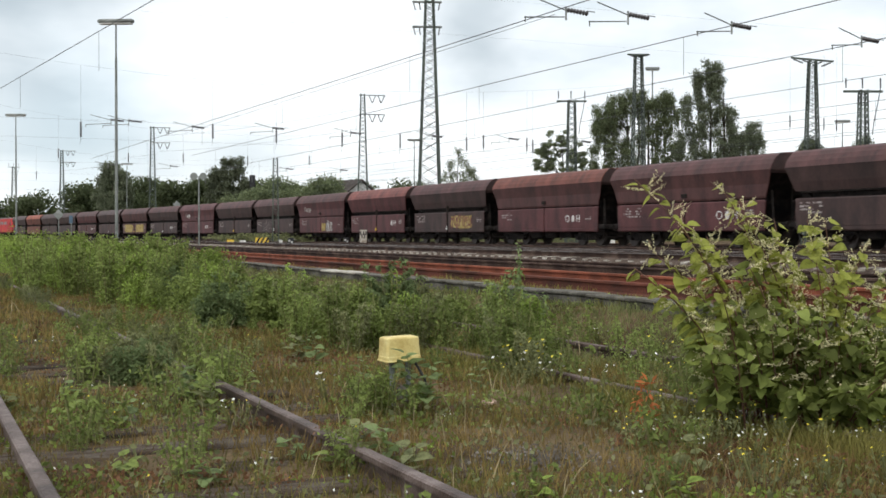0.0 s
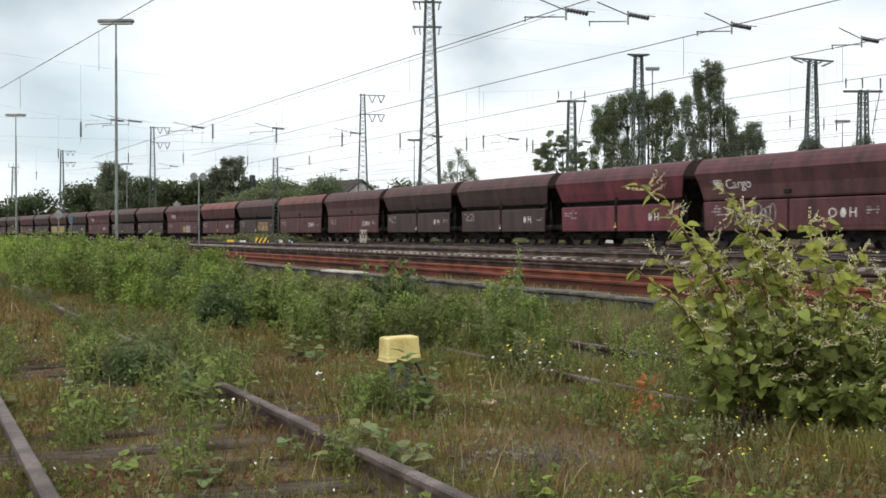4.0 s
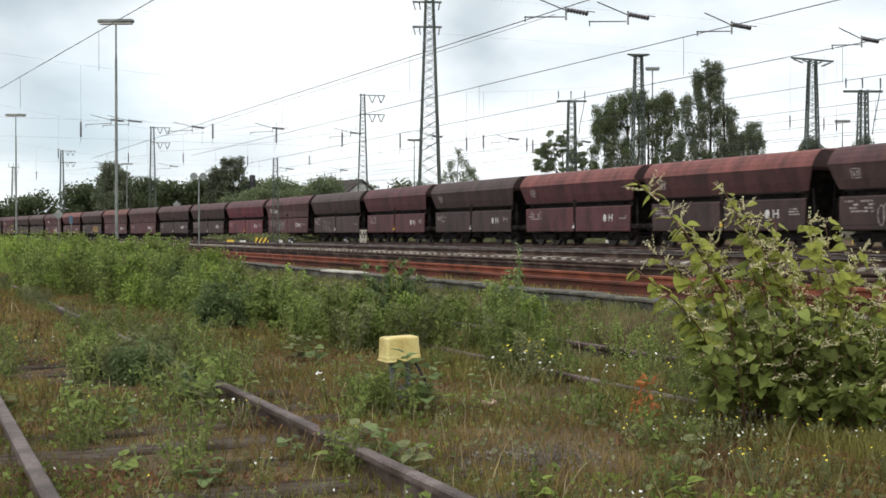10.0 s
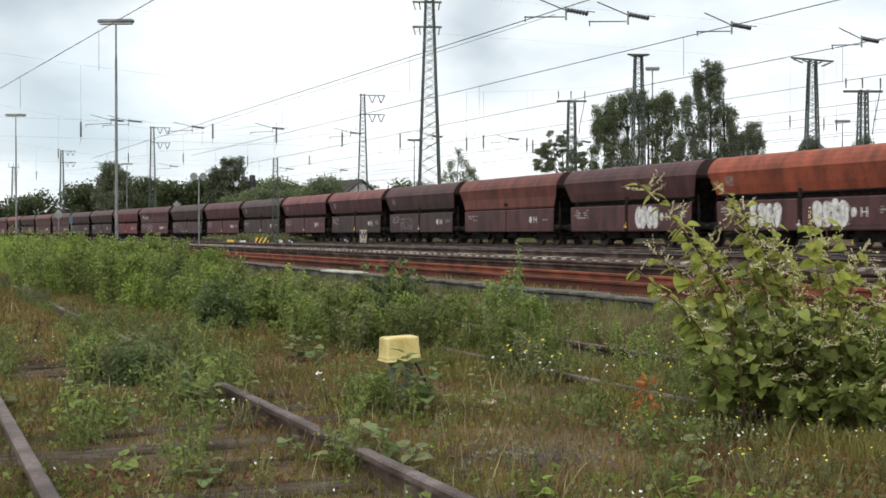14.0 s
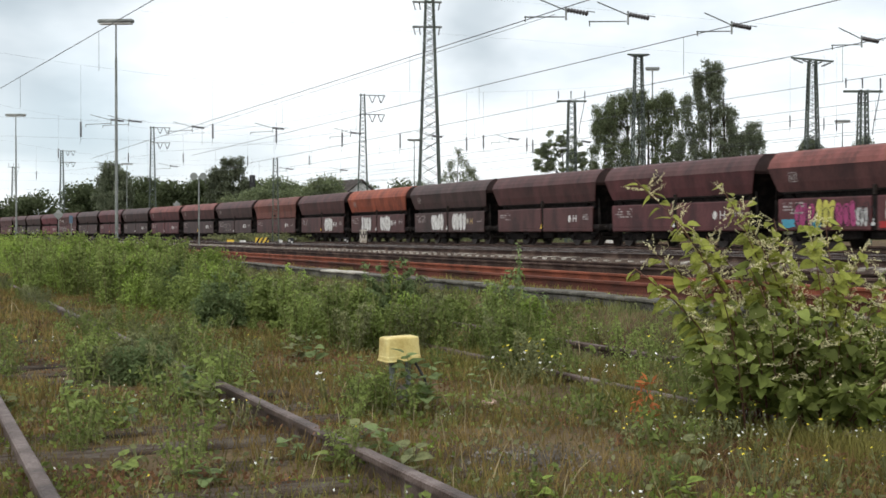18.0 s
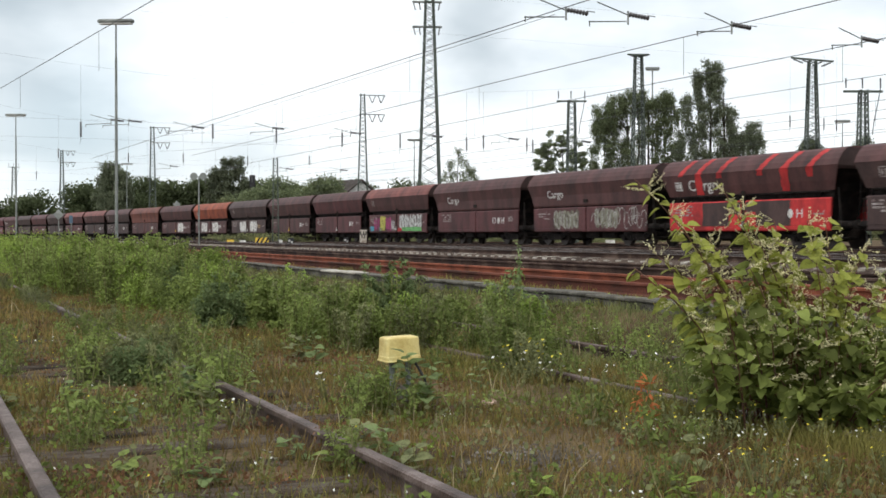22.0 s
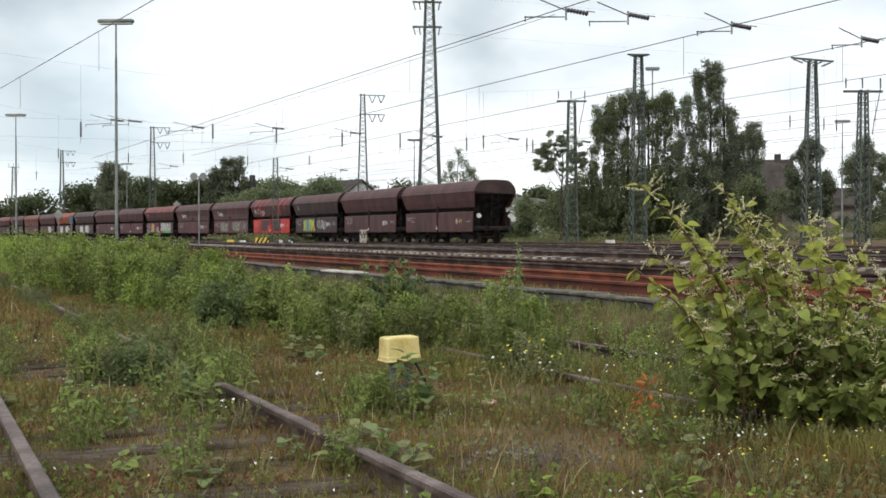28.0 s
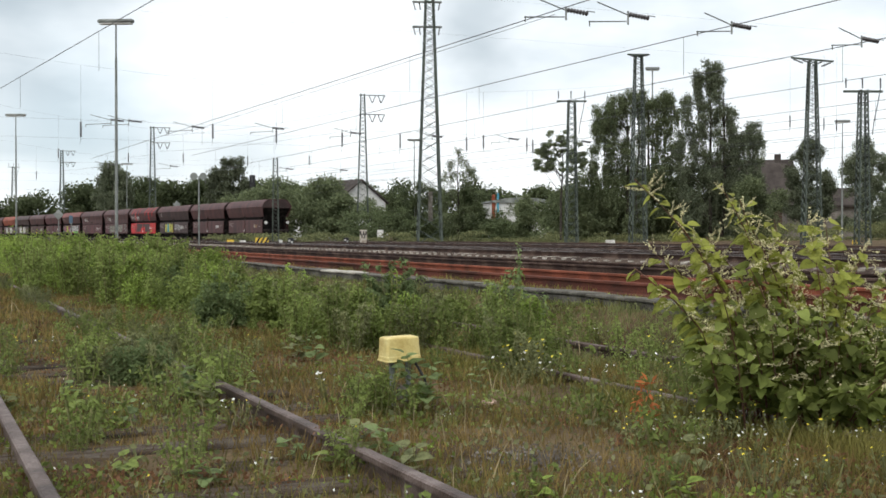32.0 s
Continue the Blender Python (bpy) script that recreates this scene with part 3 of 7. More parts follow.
    for y in (-1.0, 1.0):
        s.prism([(-1.35, 0.62), (-1.2, 0.46), (-0.62, 0.42), (-0.45, 0.3), (0.45, 0.3), (0.62, 0.42), (1.2, 0.46), (1.35, 0.62), (0.5, 0.72), (-0.5, 0.72)], y - 0.06, y + 0.06)
        for x in (-0.9, 0.9):
            s.box(x - 0.14, x + 0.14, y - 0.12, y + 0.14, 0.32, 0.6, 0.03)
        for x in (-0.25, 0, 0.25):
            s.tube((x, y, 0.34), (x, y, 0.6), 0.09, n=8)
    s.box(-0.3, 0.3, -0.95, 0.95, 0.55, 0.8, 0.03)
    D["bogie"] = s.mesh("bogie_frame")
    s = Shape().tube((0, -0.95, 0), (0, 0.95, 0), 0.08, n=10)
    for y in (-0.75, 0.75):
        s.tube((0, y - 0.07, 0), (0, y + 0.07, 0), 0.46, n=24)
        q = 1 if y < 0 else -1
        s.tube((0, y + q * 0.07, 0), (0, y + q * 0.1, 0), 0.5, n=24)
        s.tube((0, y - 0.09, 0), (0, y + 0.09, 0), 0.16, n=12)
    D["wheelset"] = s.mesh("wheelset")
    return D


W = wagon_meshes()
LONGER = 0.26
W_LONG = wagon_meshes(True)
LONGER = 0.0


def paint(name, base, streak=None):
    return material("wagon_paint_" + name, base, 0.62, 0, [c * 0.5 for c in base], streak or [min(1, c * 1.45 + 0.004) for c in base], 0.9, 9, 0.12, 0.3, 0.72, stretch=(1.6, 1, 0.55))


PAINT = {
    "dark": paint("brown_black", (0.043, 0.0212, 0.0188)),
    "grey": paint("grey_brown", (0.053, 0.0268, 0.0238)),
    "brown": paint("red_brown", (0.066, 0.023, 0.021)),
    "maroon": paint("maroon", (0.076, 0.021, 0.022)),
    "red": paint("crimson", (0.115, 0.022, 0.028)),
    "rust": paint("rust_brown", (0.125, 0.035, 0.022)),
    "orange": paint("orange_brown", (0.235, 0.052, 0.022)),
    "bright": paint("traffic_red", (0.46, 0.022, 0.022), (0.62, 0.04, 0.035)),
    "faded": paint("faded_red", (0.155, 0.045, 0.036)),
}
TEXT = {}


def text_mesh(words, size):
    key = (words, size)
    if key not in TEXT:
        cu = bpy.data.curves.new("lettering", "FONT")
        cu.body, cu.size, cu.extrude, cu.align_x, cu.resolution_u = words, size, 0.004, "LEFT", 3
        ob = bpy.data.objects.new("lettering", cu)
        scene.collection.objects.link(ob)
        dg = bpy.context.evaluated_depsgraph_get()
        dg.update()
        TEXT[key] = bpy.data.meshes.new_from_object(ob.evaluated_get(dg))
        bpy.data.objects.remove(ob)
    return TEXT[key]


def on_side(x, z, y=1.412, lean=0.0):
    """The pose of a marking on the wagon's near side: it reads against the way of travel."""
    m = Matrix(((-1, 0, 0, x), (0, 0, 1, y), (0, 1, 0, z), (0, 0, 0, 1)))
    return m @ pose(0, 0, 0, lean)


def bars_mesh(seed, wide, rows, h, gap, fill=0.75):
    rng = random.Random(seed)
    lines = []
    for r in range(rows):
        x = 0.0
        while x < wide:
            d = rng.uniform(0.06, 0.3)
            if rng.random() < fill:
                lines.append(Shape().box(x, min(wide, x + d), -r * (h + gap), -r * (h + gap) + h, 0, 0.004).mesh("data_line"))
            x += d + 0.05
    return lines


BARS = [bars_mesh(3 + i, 1.25 + 0.25 * (i % 2), 4, 0.085, 0.06, 0.6) for i in range(4)]
SMALL_BARS = [bars_mesh(33 + i, 0.6, 3, 0.07, 0.05, 0.7) for i in range(3)]


def disc_mesh():
    n = 20
    s = Shape()
    vs = [(0.15 * math.cos(2 * math.pi * i / n), 0.21 * math.sin(2 * math.pi * i / n) + 0.2, z) for z in (0, 0.005) for i in range(n)]
    s.add(vs, [tuple(range(n, 2 * n))] + [(i, (i + 1) % n, n + (i + 1) % n, n + i) for i in range(n)])
    s.box(-0.035, 0.035, 0.05, 0.35, 0.006, 0.008)
    return s.mesh("load_disc")


DISC = disc_mesh()


def logo_mesh():
    s = Shape()
    for x0, x1, y0, y1 in ((0, 0.5, 0, 0.045), (0, 0.5, 0.405, 0.45), (0, 0.045, 0.045, 0.405), (0.455, 0.5, 0.045, 0.405), (0.1, 0.22, 0.1, 0.35), (0.28, 0.4, 0.1, 0.35)):
        s.box(x0, x1, y0, y1, 0, 0.004)
    return s.mesh("logo_frame")


LOGO = logo_mesh()


def scrawl_mesh(seed, wide, high, bold):
    """Rounded, overlapping spray strokes."""
    rng = random.Random(seed)
    s = Shape()
    x = 0.0
    level = 0.0
    while x < wide:
        r = high * rng.uniform(0.16, 0.3)
        pts = []
        a = rng.uniform(0, 6.28)
        turns = rng.uniform(0.55, 1.1)
        cx, cy = x + r, high * rng.uniform(0.35, 0.65)
        for i in range(15):
            q = a + i / 14 * turns * 6.28
            pts.append((cx + r * 0.75 * math.cos(q), cy + high * 0.42 * math.sin(q) * (1 if i % 5 else 0.86)))
        t = bold * rng.uniform(0.7, 1.2)
        for (ax, ay), (bx, by) in zip(pts, pts[1:]):
            d = math.hypot(bx - ax, by - ay) or 1
            nx, ny = -(by - ay) / d * t / 2, (bx - ax) / d * t / 2
            s.add([(ax + nx, ay + ny, level), (ax - nx, ay - ny, level), (bx - nx * 1.1, by - ny * 1.1, level), (bx + nx * 1.1, by + ny * 1.1, level)], [(0, 1, 2, 3)])
        level += 0.0006
        x += r * rng.uniform(0.9, 1.5)
    return s.mesh("spray_lettering")


def patch_mesh(seed, wide, high):
    """A filled spray patch with a wavy outline."""
    rng = random.Random(seed)
    n = 26
    vs = [(wide / 2, high / 2, 0)]
    for i in range(n):
        q = 2 * math.pi * i / n
        c, d = math.cos(q), math.sin(q)
        k = 1 / max(abs(c), abs(d)) * rng.uniform(0.78, 1.0)
        vs.append((wide / 2 + wide / 2 * c * k, high / 2 + high / 2 * d * k, 0))
    return mesh_from("spray_patch", vs, [(0, 1 + i, 1 + (i + 1) % n) for i in range(n)])


def bubble_mesh(seed, wide, high):
    """Swollen sprayed letters: rounded lobes side by side, standing on a common foot."""
    rng = random.Random(seed)
    s = Shape()
    n = max(3, int(wide / 0.42))
    for i in range(n):
        for k in range(2):
            cx = wide * (i + 0.5) / n + rng.uniform(-0.05, 0.05)
            rx, ry = wide / n * rng.uniform(0.4, 0.58), high * (rng.uniform(0.3, 0.4) if k == 0 else rng.uniform(0.22, 0.3))
            cy = ry + 0.02 if k == 0 else high - ry - rng.uniform(0.0, 0.12)
            a = rng.uniform(-0.3, 0.3)
            c, d = math.cos(a), math.sin(a)
            z = 0.0005 * (2 * i + k)
            ring = [(cx + rx * math.cos(q) * c - ry * math.sin(q) * d, cy + rx * math.cos(q) * d + ry * math.sin(q) * c, z) for q in (2 * math.pi * j / 16 for j in range(16))]
            s.add(ring, [tuple(range(16))])
    return s.mesh("spray_letters")


# order from the head of the train to its tail: upper paint, lower paint, roof paint, markings
WAGONS = [
    ("dark", "grey", "grey", ""), ("rust", "rust", "orange", ""), ("dark", "grey", "grey", ""), ("dark", "dark", "grey", ""),
    ("maroon", "brown", "brown", "O"), ("dark", "grey", "grey", ""), ("brown", "brown", "brown", "Y"), ("dark", "dark", "brown", "O"),
    ("maroon", "maroon", "maroon", "cO"), ("dark", "dark", "brown", "b"), ("grey", "dark", "brown", "bs"), ("maroon", "maroon", "brown", "cy"),
    ("maroon", "maroon", "faded", "bO"), ("dark", "dark", "brown", "by"), ("brown", "maroon", "rust", "bQ"), ("brown", "maroon", "brown", "bQ"),
    ("dark", "dark", "brown", "bO"), ("dark", "dark", "brown", "bO"), ("red", "red", "maroon", "bO"), ("brown", "maroon", "maroon", "LcsQ"),
    ("dark", "grey", "grey", "s"), ("maroon", "maroon", "maroon", "bO"), ("dark", "dark", "grey", "lbO"), ("maroon", "maroon", "faded", "lbO"),
    ("brown", "dark", "faded", "lbO"), ("grey", "dark", "brown", "lbOs"), ("rust", "brown", "rust", "bO"), ("brown", "brown", "brown", "bGO"),
    ("orange", "brown", "orange", "lGG"), ("grey", "grey", "grey", "lbGH"), ("brown", "brown", "brown", "bO"), ("maroon", "maroon", "brown", "bO"),
    ("brown", "maroon", "faded", "lN"), ("brown", "maroon", "brown", "CQ"), ("brown", "maroon", "brown", "CS"), ("brown", "bright", "brown", "LdOR"),
    ("dark", "dark", "brown", "lZO"), ("brown", "brown", "brown", "bO"), ("brown", "brown", "brown", "bHT"),
]
LOOKS = {"dark": "brown-black", "grey": "grey-brown", "brown": "red-brown", "maroon": "maroon", "red": "crimson", "rust": "rust-brown", "orange": "orange-brown", "bright": "bright red patched"}
LONG = (8, 11, 14, 15, 19, 26, 33, 34)    # wagons of the longer kind


def mark(name, me, mat, root, m, label=""):
    return part(name, me, mat, root, label, m)


def build_wagon(i):
    up, low, roof, marks = WAGONS[i]
    long = i in LONG
    D = W_LONG if long else W
    root = empty("hopper_wagon")
    root.scale = (1, 1, 0.925)
    what = LOOKS["bright" if "R" in marks else up]
    spray = " with sprayed lettering" if any(c in marks for c in "GsyYNZS") else ""
    tagged(root, "%s covered hopper coal wagon%s on the rails" % (what, spray), "freight wagon", "wagons of the coal train")
    U, Lo, R = PAINT[up], PAINT[low], PAINT[roof]
    for tag in ("near", "far"):
        part("upper_side", D["upper_" + tag], U, root)
        part("roof_slope", D["slope_" + tag], R, root)
        part("discharge_flap", D["flap_a_" + tag], Lo, root)
        part("discharge_flap", D["flap_b_" + tag], Lo, root)
        # rail and post near-black: the shade of the side recess is in their colour
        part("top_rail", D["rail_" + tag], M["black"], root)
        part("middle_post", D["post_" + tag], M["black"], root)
    if not long:
        part("flap_latch", D["latch_near"], M["yellow_sign"] if i % 3 == 0 else M["silver"], root)
    part("roof_top", D["roof"], R, root)
    # core and frame in the same black, which carries the shade beneath the wagon
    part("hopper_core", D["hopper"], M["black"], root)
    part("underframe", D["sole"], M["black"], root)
    for tag in ("front", "rear"):
        part("end_wall", D["end_" + tag], PAINT["dark"], root)
        # slope and end gear near-black, so the shaded gap is part of their colour
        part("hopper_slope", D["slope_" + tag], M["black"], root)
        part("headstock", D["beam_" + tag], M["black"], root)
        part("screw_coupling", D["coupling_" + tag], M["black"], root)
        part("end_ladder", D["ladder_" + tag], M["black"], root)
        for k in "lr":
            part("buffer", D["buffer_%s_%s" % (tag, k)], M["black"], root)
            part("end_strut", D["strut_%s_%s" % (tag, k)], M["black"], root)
    for x in ((-4.0, 4.0) if long else (-3.75, 3.75)):
        b = part("bogie", D["bogie"], M["black"], root, m=pose(x, 0, 0))
        for q in (-0.9, 0.9):
            part("wheelset", D["wheelset"], M["wheel"], b, m=pose(q, 0, 0.46))
    rng = random.Random(100 + i)
    if marks:
        for me in BARS[i % 4]:
            mark("data_line", me, M["white_dim"], root, on_side(5.0, 2.0))
        for me in SMALL_BARS[i % 3]:
            mark("data_line", me, M["white_dim"], root, on_side(-4.35, 1.75))
    if any(c in marks for c in "OHG"):
        mark("load_disc", DISC, M["white_worn"] if "H" in marks else M["white"], root, on_side(-3.0, 1.38))
        mark("lettering", text_mesh("H", 0.6), M["faded_gold"] if "H" in marks else M["white"], root, on_side(-3.32, 1.38))
    if "Q" in marks:
        mark("lettering", text_mesh("O", 0.6), M["white"], root, on_side(-2.3, 1.38))
        mark("load_disc", DISC, M["white"], root, on_side(-3.12, 1.38))
        mark("lettering", text_mesh("H", 0.6), M["white"], root, on_side(-3.42, 1.38))
    if "c" in marks or "C" in marks:
        mark("lettering", text_mesh("Cargo", 0.68), M["white"], root, on_side(3.95, 2.86, 1.43, 12))
    if "d" in marks:
        mark("lettering", text_mesh("C", 0.8), M["white"], root, on_side(3.8, 2.84, 1.404, 12))
        mark("lettering", text_mesh("rgo", 0.8), M["white"], root, on_side(2.72, 2.84, 1.404, 12))
    if "L" in marks:
        mark("logo_frame", LOGO, M["white"], root, on_side(4.75, 2.87, 1.408, 12))
    if "l" in marks:
        mark("logo_frame", LOGO, M["white_dim"], root, on_side(4.6, 3.0, 1.436, 12))
    if "G" in marks:
        both = marks.count("G") > 1 or "H" in marks
        for x, sd in ((-0.8, 7 + i), (3.05 if not "H" in marks else 2.5, 17 + i)):
            if x < 0 or both:
                mark("spray_letters", bubble_mesh(sd, 1.95, 1.3), M["white"], root, on_side(x, 0.92))
                mark("spray_lettering", scrawl_mesh(sd, 1.7, 1.0, 0.022), M["grey_spray"], root, on_side(x - 0.1, 1.05, 1.42))
    if "s" in marks or "S" in marks:
        faint = i in (10, 20, 25)
        mark("spray_lettering", scrawl_mesh(i, 2.2, 1.05, 0.04 if faint else 0.06), M["white_dim"] if faint else M["grey_spray"], root, on_side(3.35, 1.0))
    if "S" in marks:
        mark("spray_letters", bubble_mesh(i, 2.6, 1.2), M["dull_spray"], root, on_side(3.3, 0.95, 1.406))
        mark("spray_lettering", scrawl_mesh(i + 50, 4.6, 1.15, 0.06), M["grey_spray"], root, on_side(-0.5, 0.98))
        mark("spray_letters", bubble_mesh(i + 1, 2.2, 1.2), M["dull_spray"], root, on_side(-0.9, 0.98, 1.406))
    if "y" in marks:
        if "c" in marks:
            mark("spray_patch", patch_mesh(i, 1.1, 0.8), M["yellow_faded"], root, on_side(-0.3, 0.95))
            mark("spray_lettering", scrawl_mesh(i + 4, 1.3, 0.9, 0.1), M["silver"], root, on_side(-1.5, 0.95))
        else:
            mark("spray_patch", patch_mesh(i, 3.3, 1.0), M["yellow_faded"], root, on_side(-0.4, 1.05))
            mark("spray_lettering", scrawl_mesh(i + 4, 3.0, 0.9, 0.09), PAINT["faded"], root, on_side(-0.5, 1.08, 1.416))
    if "Y" in marks:
        mark("spray_patch", patch_mesh(i, 4.2, 1.25), M["yellow_faded"], root, on_side(4.6, 0.95))
        mark("spray_patch", patch_mesh(i + 1, 4.0, 1.25), M["yellow_faded"], root, on_side(-0.5, 0.95))
    if "N" in marks:
        mark("spray_patch", patch_mesh(i, 0.85, 0.42), M["blue_paint"], root, on_side(5.1, 0.92))
        mark("spray_letters", bubble_mesh(i + 2, 1.1, 1.1), M["magenta_paint"], root, on_side(4.3, 0.95))
        mark("spray_patch", patch_mesh(i + 1, 0.6, 0.4), M["blue_paint"], root, on_side(3.4, 0.92, 1.414))
        mark("spray_letters", bubble_mesh(i + 6, 1.05, 1.3), M["lime_paint"], root, on_side(3.1, 0.92, 1.416))
        mark("spray_letters", bubble_mesh(i + 3, 1.1, 1.15), M["magenta_paint"], root, on_side(2.0, 0.95, 1.42))
        mark("spray_letters", bubble_mesh(i + 4, 0.6, 0.9), M["silver"], root, on_side(0.95, 0.95, 1.416))
        mark("spray_lettering", scrawl_mesh(i + 2, 4.2, 1.0, 0.03), M["signal_black"], root, on_side(4.4, 1.0, 1.43))
        mark("spray_letters", bubble_mesh(i, 3.9, 1.35), M["silver"], root, on_side(-0.6, 0.9))
        mark("spray_lettering", scrawl_mesh(i + 8, 3.8, 1.1, 0.028), M["signal_black"], root, on_side(-0.65, 1.0, 1.432))
        mark("spray_patch", patch_mesh(i + 1, 3.6, 0.34), M["green_paint"], root, on_side(-0.95, 0.9, 1.426))
        mark("spray_patch", patch_mesh(i + 7, 0.8, 0.3), PAINT["bright"], root, on_side(-0.25, 0.9, 1.428))
    if "Z" in marks:
        mark("spray_letters", bubble_mesh(i + 2, 0.95, 1.25), M["lime_paint"], root, on_side(3.15, 0.92))
        mark("spray_patch", patch_mesh(i + 9, 0.72, 1.28), M["blue_paint"], root, on_side(2.3, 0.9, 1.42))
        mark("spray_letters", bubble_mesh(i + 3, 1.5, 1.28), M["lime_paint"], root, on_side(1.68, 0.92, 1.413))
        mark("spray_lettering", scrawl_mesh(i + 5, 0.8, 1.05, 0.03), M["signal_black"], root, on_side(3.05, 0.98, 1.425))
        mark("spray_lettering", scrawl_mesh(i + 6, 1.3, 1.05, 0.03), M["signal_black"], root, on_side(1.6, 0.98, 1.425))
        mark("spray_lettering", scrawl_mesh(i, 1.9, 0.8, 0.07), M["silver"], root, on_side(-0.5, 1.15))
    if "R" in marks:
        prof = [(1.33, 2.62), (1.42, 3.0), (1.53, 3.59), (1.55, 3.66), (1.45, 3.92), (1.3, 4.15), (1.12, 4.34), (0.96, 4.43)]
        for k, (x, low_z) in enumerate(((4.3, 3.4), (3.0, 2.62), (1.5, 3.3), (-1.2, 3.3), (-2.7, 2.62), (-4.2, 3.2))):
            vs, lvl = [], 0
            for (ya, za), (yb, zb) in zip(prof, prof[1:]):
                for u in (0.0, 0.34, 0.67):
                    y, z = ya + (yb - ya) * u, za + (zb - za) * u
                    if z < low_z:
                        continue
                    d = 0.17 + 0.035 * math.sin(lvl * 1.7 + k) + (0.06 if low_z < 3 else 0) * (1 if z < 3.7 else 0)
                    off = 0.75 * max(0.0, z - 3.6)
                    vs += [(x - d - off, y + 0.014, z), (x + d - off, y + 0.014, z)]
                    lvl += 1
            s = Shape().add(vs, [(2 * j, 2 * j + 1, 2 * j + 3, 2 * j + 2) for j in range(lvl - 1)])
            part("paint_patch", s.mesh("paint_patch"), PAINT["bright"], root)
        for x0, x1, z0, k in ((2.8, 0.95, 1.04, 1), (0.96, 0.18, 1.6, 2), (-0.18, -0.85, 1.7, 5), (-0.84, -3.0, 1.04, 3)):
            edge = [z0 + (2.2 - z0) * j / 7 for j in range(8)]
            vs = [(x0 + 0.03 * math.sin(j * 1.1 + k), 1.404, z) for j, z in enumerate(edge)] + [(x1 + 0.03 * math.sin(j * 0.9 + k * 3), 1.404, z) for j, z in enumerate(edge)]
            part("paint_patch", Shape().add(vs, [(j, 8 + j, 9 + j, j + 1) for j in range(7)]).mesh("paint_patch"), PAINT["grey"], root, "brown weathered paint patch")
    if "T" in marks:
        for y in (-1.15, 1.15):
            part("tail_plate", Shape().tube((-5.72, y, 1.95), (-5.66, y, 1.95), 0.16, n=14).mesh("tail_plate"), M["white"], root, "white round tail plate")
    return root


def build_locomotive():
    root = empty("electric_locomotive")
    tagged(root, "red electric locomotive with grey underframe hauling the train", "locomotive")
    s = Shape()
    s.prism([(-9.0, 1.1), (9.0, 1.1), (9.2, 1.7), (8.9, 2.6), (8.2, 3.75), (-8.2, 3.75), (-8.9, 2.6), (-9.2, 1.7)], -1.48, 1.48)
    part("body", s.mesh("body"), PAINT["bright"], root)
    part("roof", Shape().box(-8.0, 8.0, -1.2, 1.2, 3.76, 3.95, 0.06).mesh("roof"), M["steel_grey"], root)
    part("underframe", Shape().box(-8.8, 8.8, -1.35, 1.35, 0.7, 1.09, 0.05).mesh("loco_frame"), M["black"], root)
    part("side_window", Shape().box(7.0, 7.8, -1.5, 1.5, 2.4, 3.1, 0.02).mesh("side_window"), M["glass"], root)
    part("side_window", Shape().box(-7.8, -7.0, -1.5, 1.5, 2.4, 3.1, 0.02).mesh("side_window2"), M["glass"], root)
    for k in range(3):
        part("side_grille", Shape().box(-4 + k * 3.2, -1.8 + k * 3.2, -1.495, 1.495, 2.6, 3.2, 0.02).mesh("side_grille"), M["steel_grey"], root)
    part("pantograph", Shape().line([(5.5, 0, 3.95), (4.3, 0, 4.5), (5.5, 0, 5.1)], 0.03).tube((5.5, -0.9, 5.1), (5.5, 0.9, 5.1), 0.03).mesh("pantograph"), M["wire"], root)
    for x in (-5.2, 5.2):
        b = part("bogie", W["bogie"], M["black"], root, m=pose(x, 0, 0))
        for q in (-1.1, 1.1):
            part("wheelset", W["wheelset"], M["wheel"], b, m=pose(q, 0, 0.46))
    return root


SHORT_PITCH, LONG_PITCH = 12.465, 12.986
TRAIN = [build_wagon(i) for i in range(len(WAGONS))]
LOCO = build_locomotive()


def wagon_places():
    """Each wagon's middle, in metres from the gap behind the twentieth wagon."""
    size = [LONG_PITCH if i in LONG else SHORT_PITCH for i in range(len(WAGONS))]
    head = sum(size[:20])
    return [head - sum(size[:i]) - size[i] / 2 for i in range(len(WAGONS))], head


PLACES, HEAD = wagon_places()


def train_run(t):
    """How far the gap behind the twentieth wagon has come along the track."""
    return -67.58 + 10.7016 * t + 0.03843 * t * t - 0.000614 * t ** 3


def on_main(s):
    v, a = main_track(s)
    return Matrix.Translation((v.x, v.y, Z_RAIL)) @ Euler((0, 0, a + math.pi / 2)).to_matrix().to_4x4()


def motions():
    times = [0, 1, 2, 3, 4, 5, 6, 7] + list(range(8, 33, 2))
    for i, wagon in enumerate(TRAIN):
        walk(wagon, [(t, on_main(train_run(t) + PLACES[i])) for t in times])
    walk(LOCO, [(t, on_main(train_run(t) + HEAD + 9.4)) for t in times])

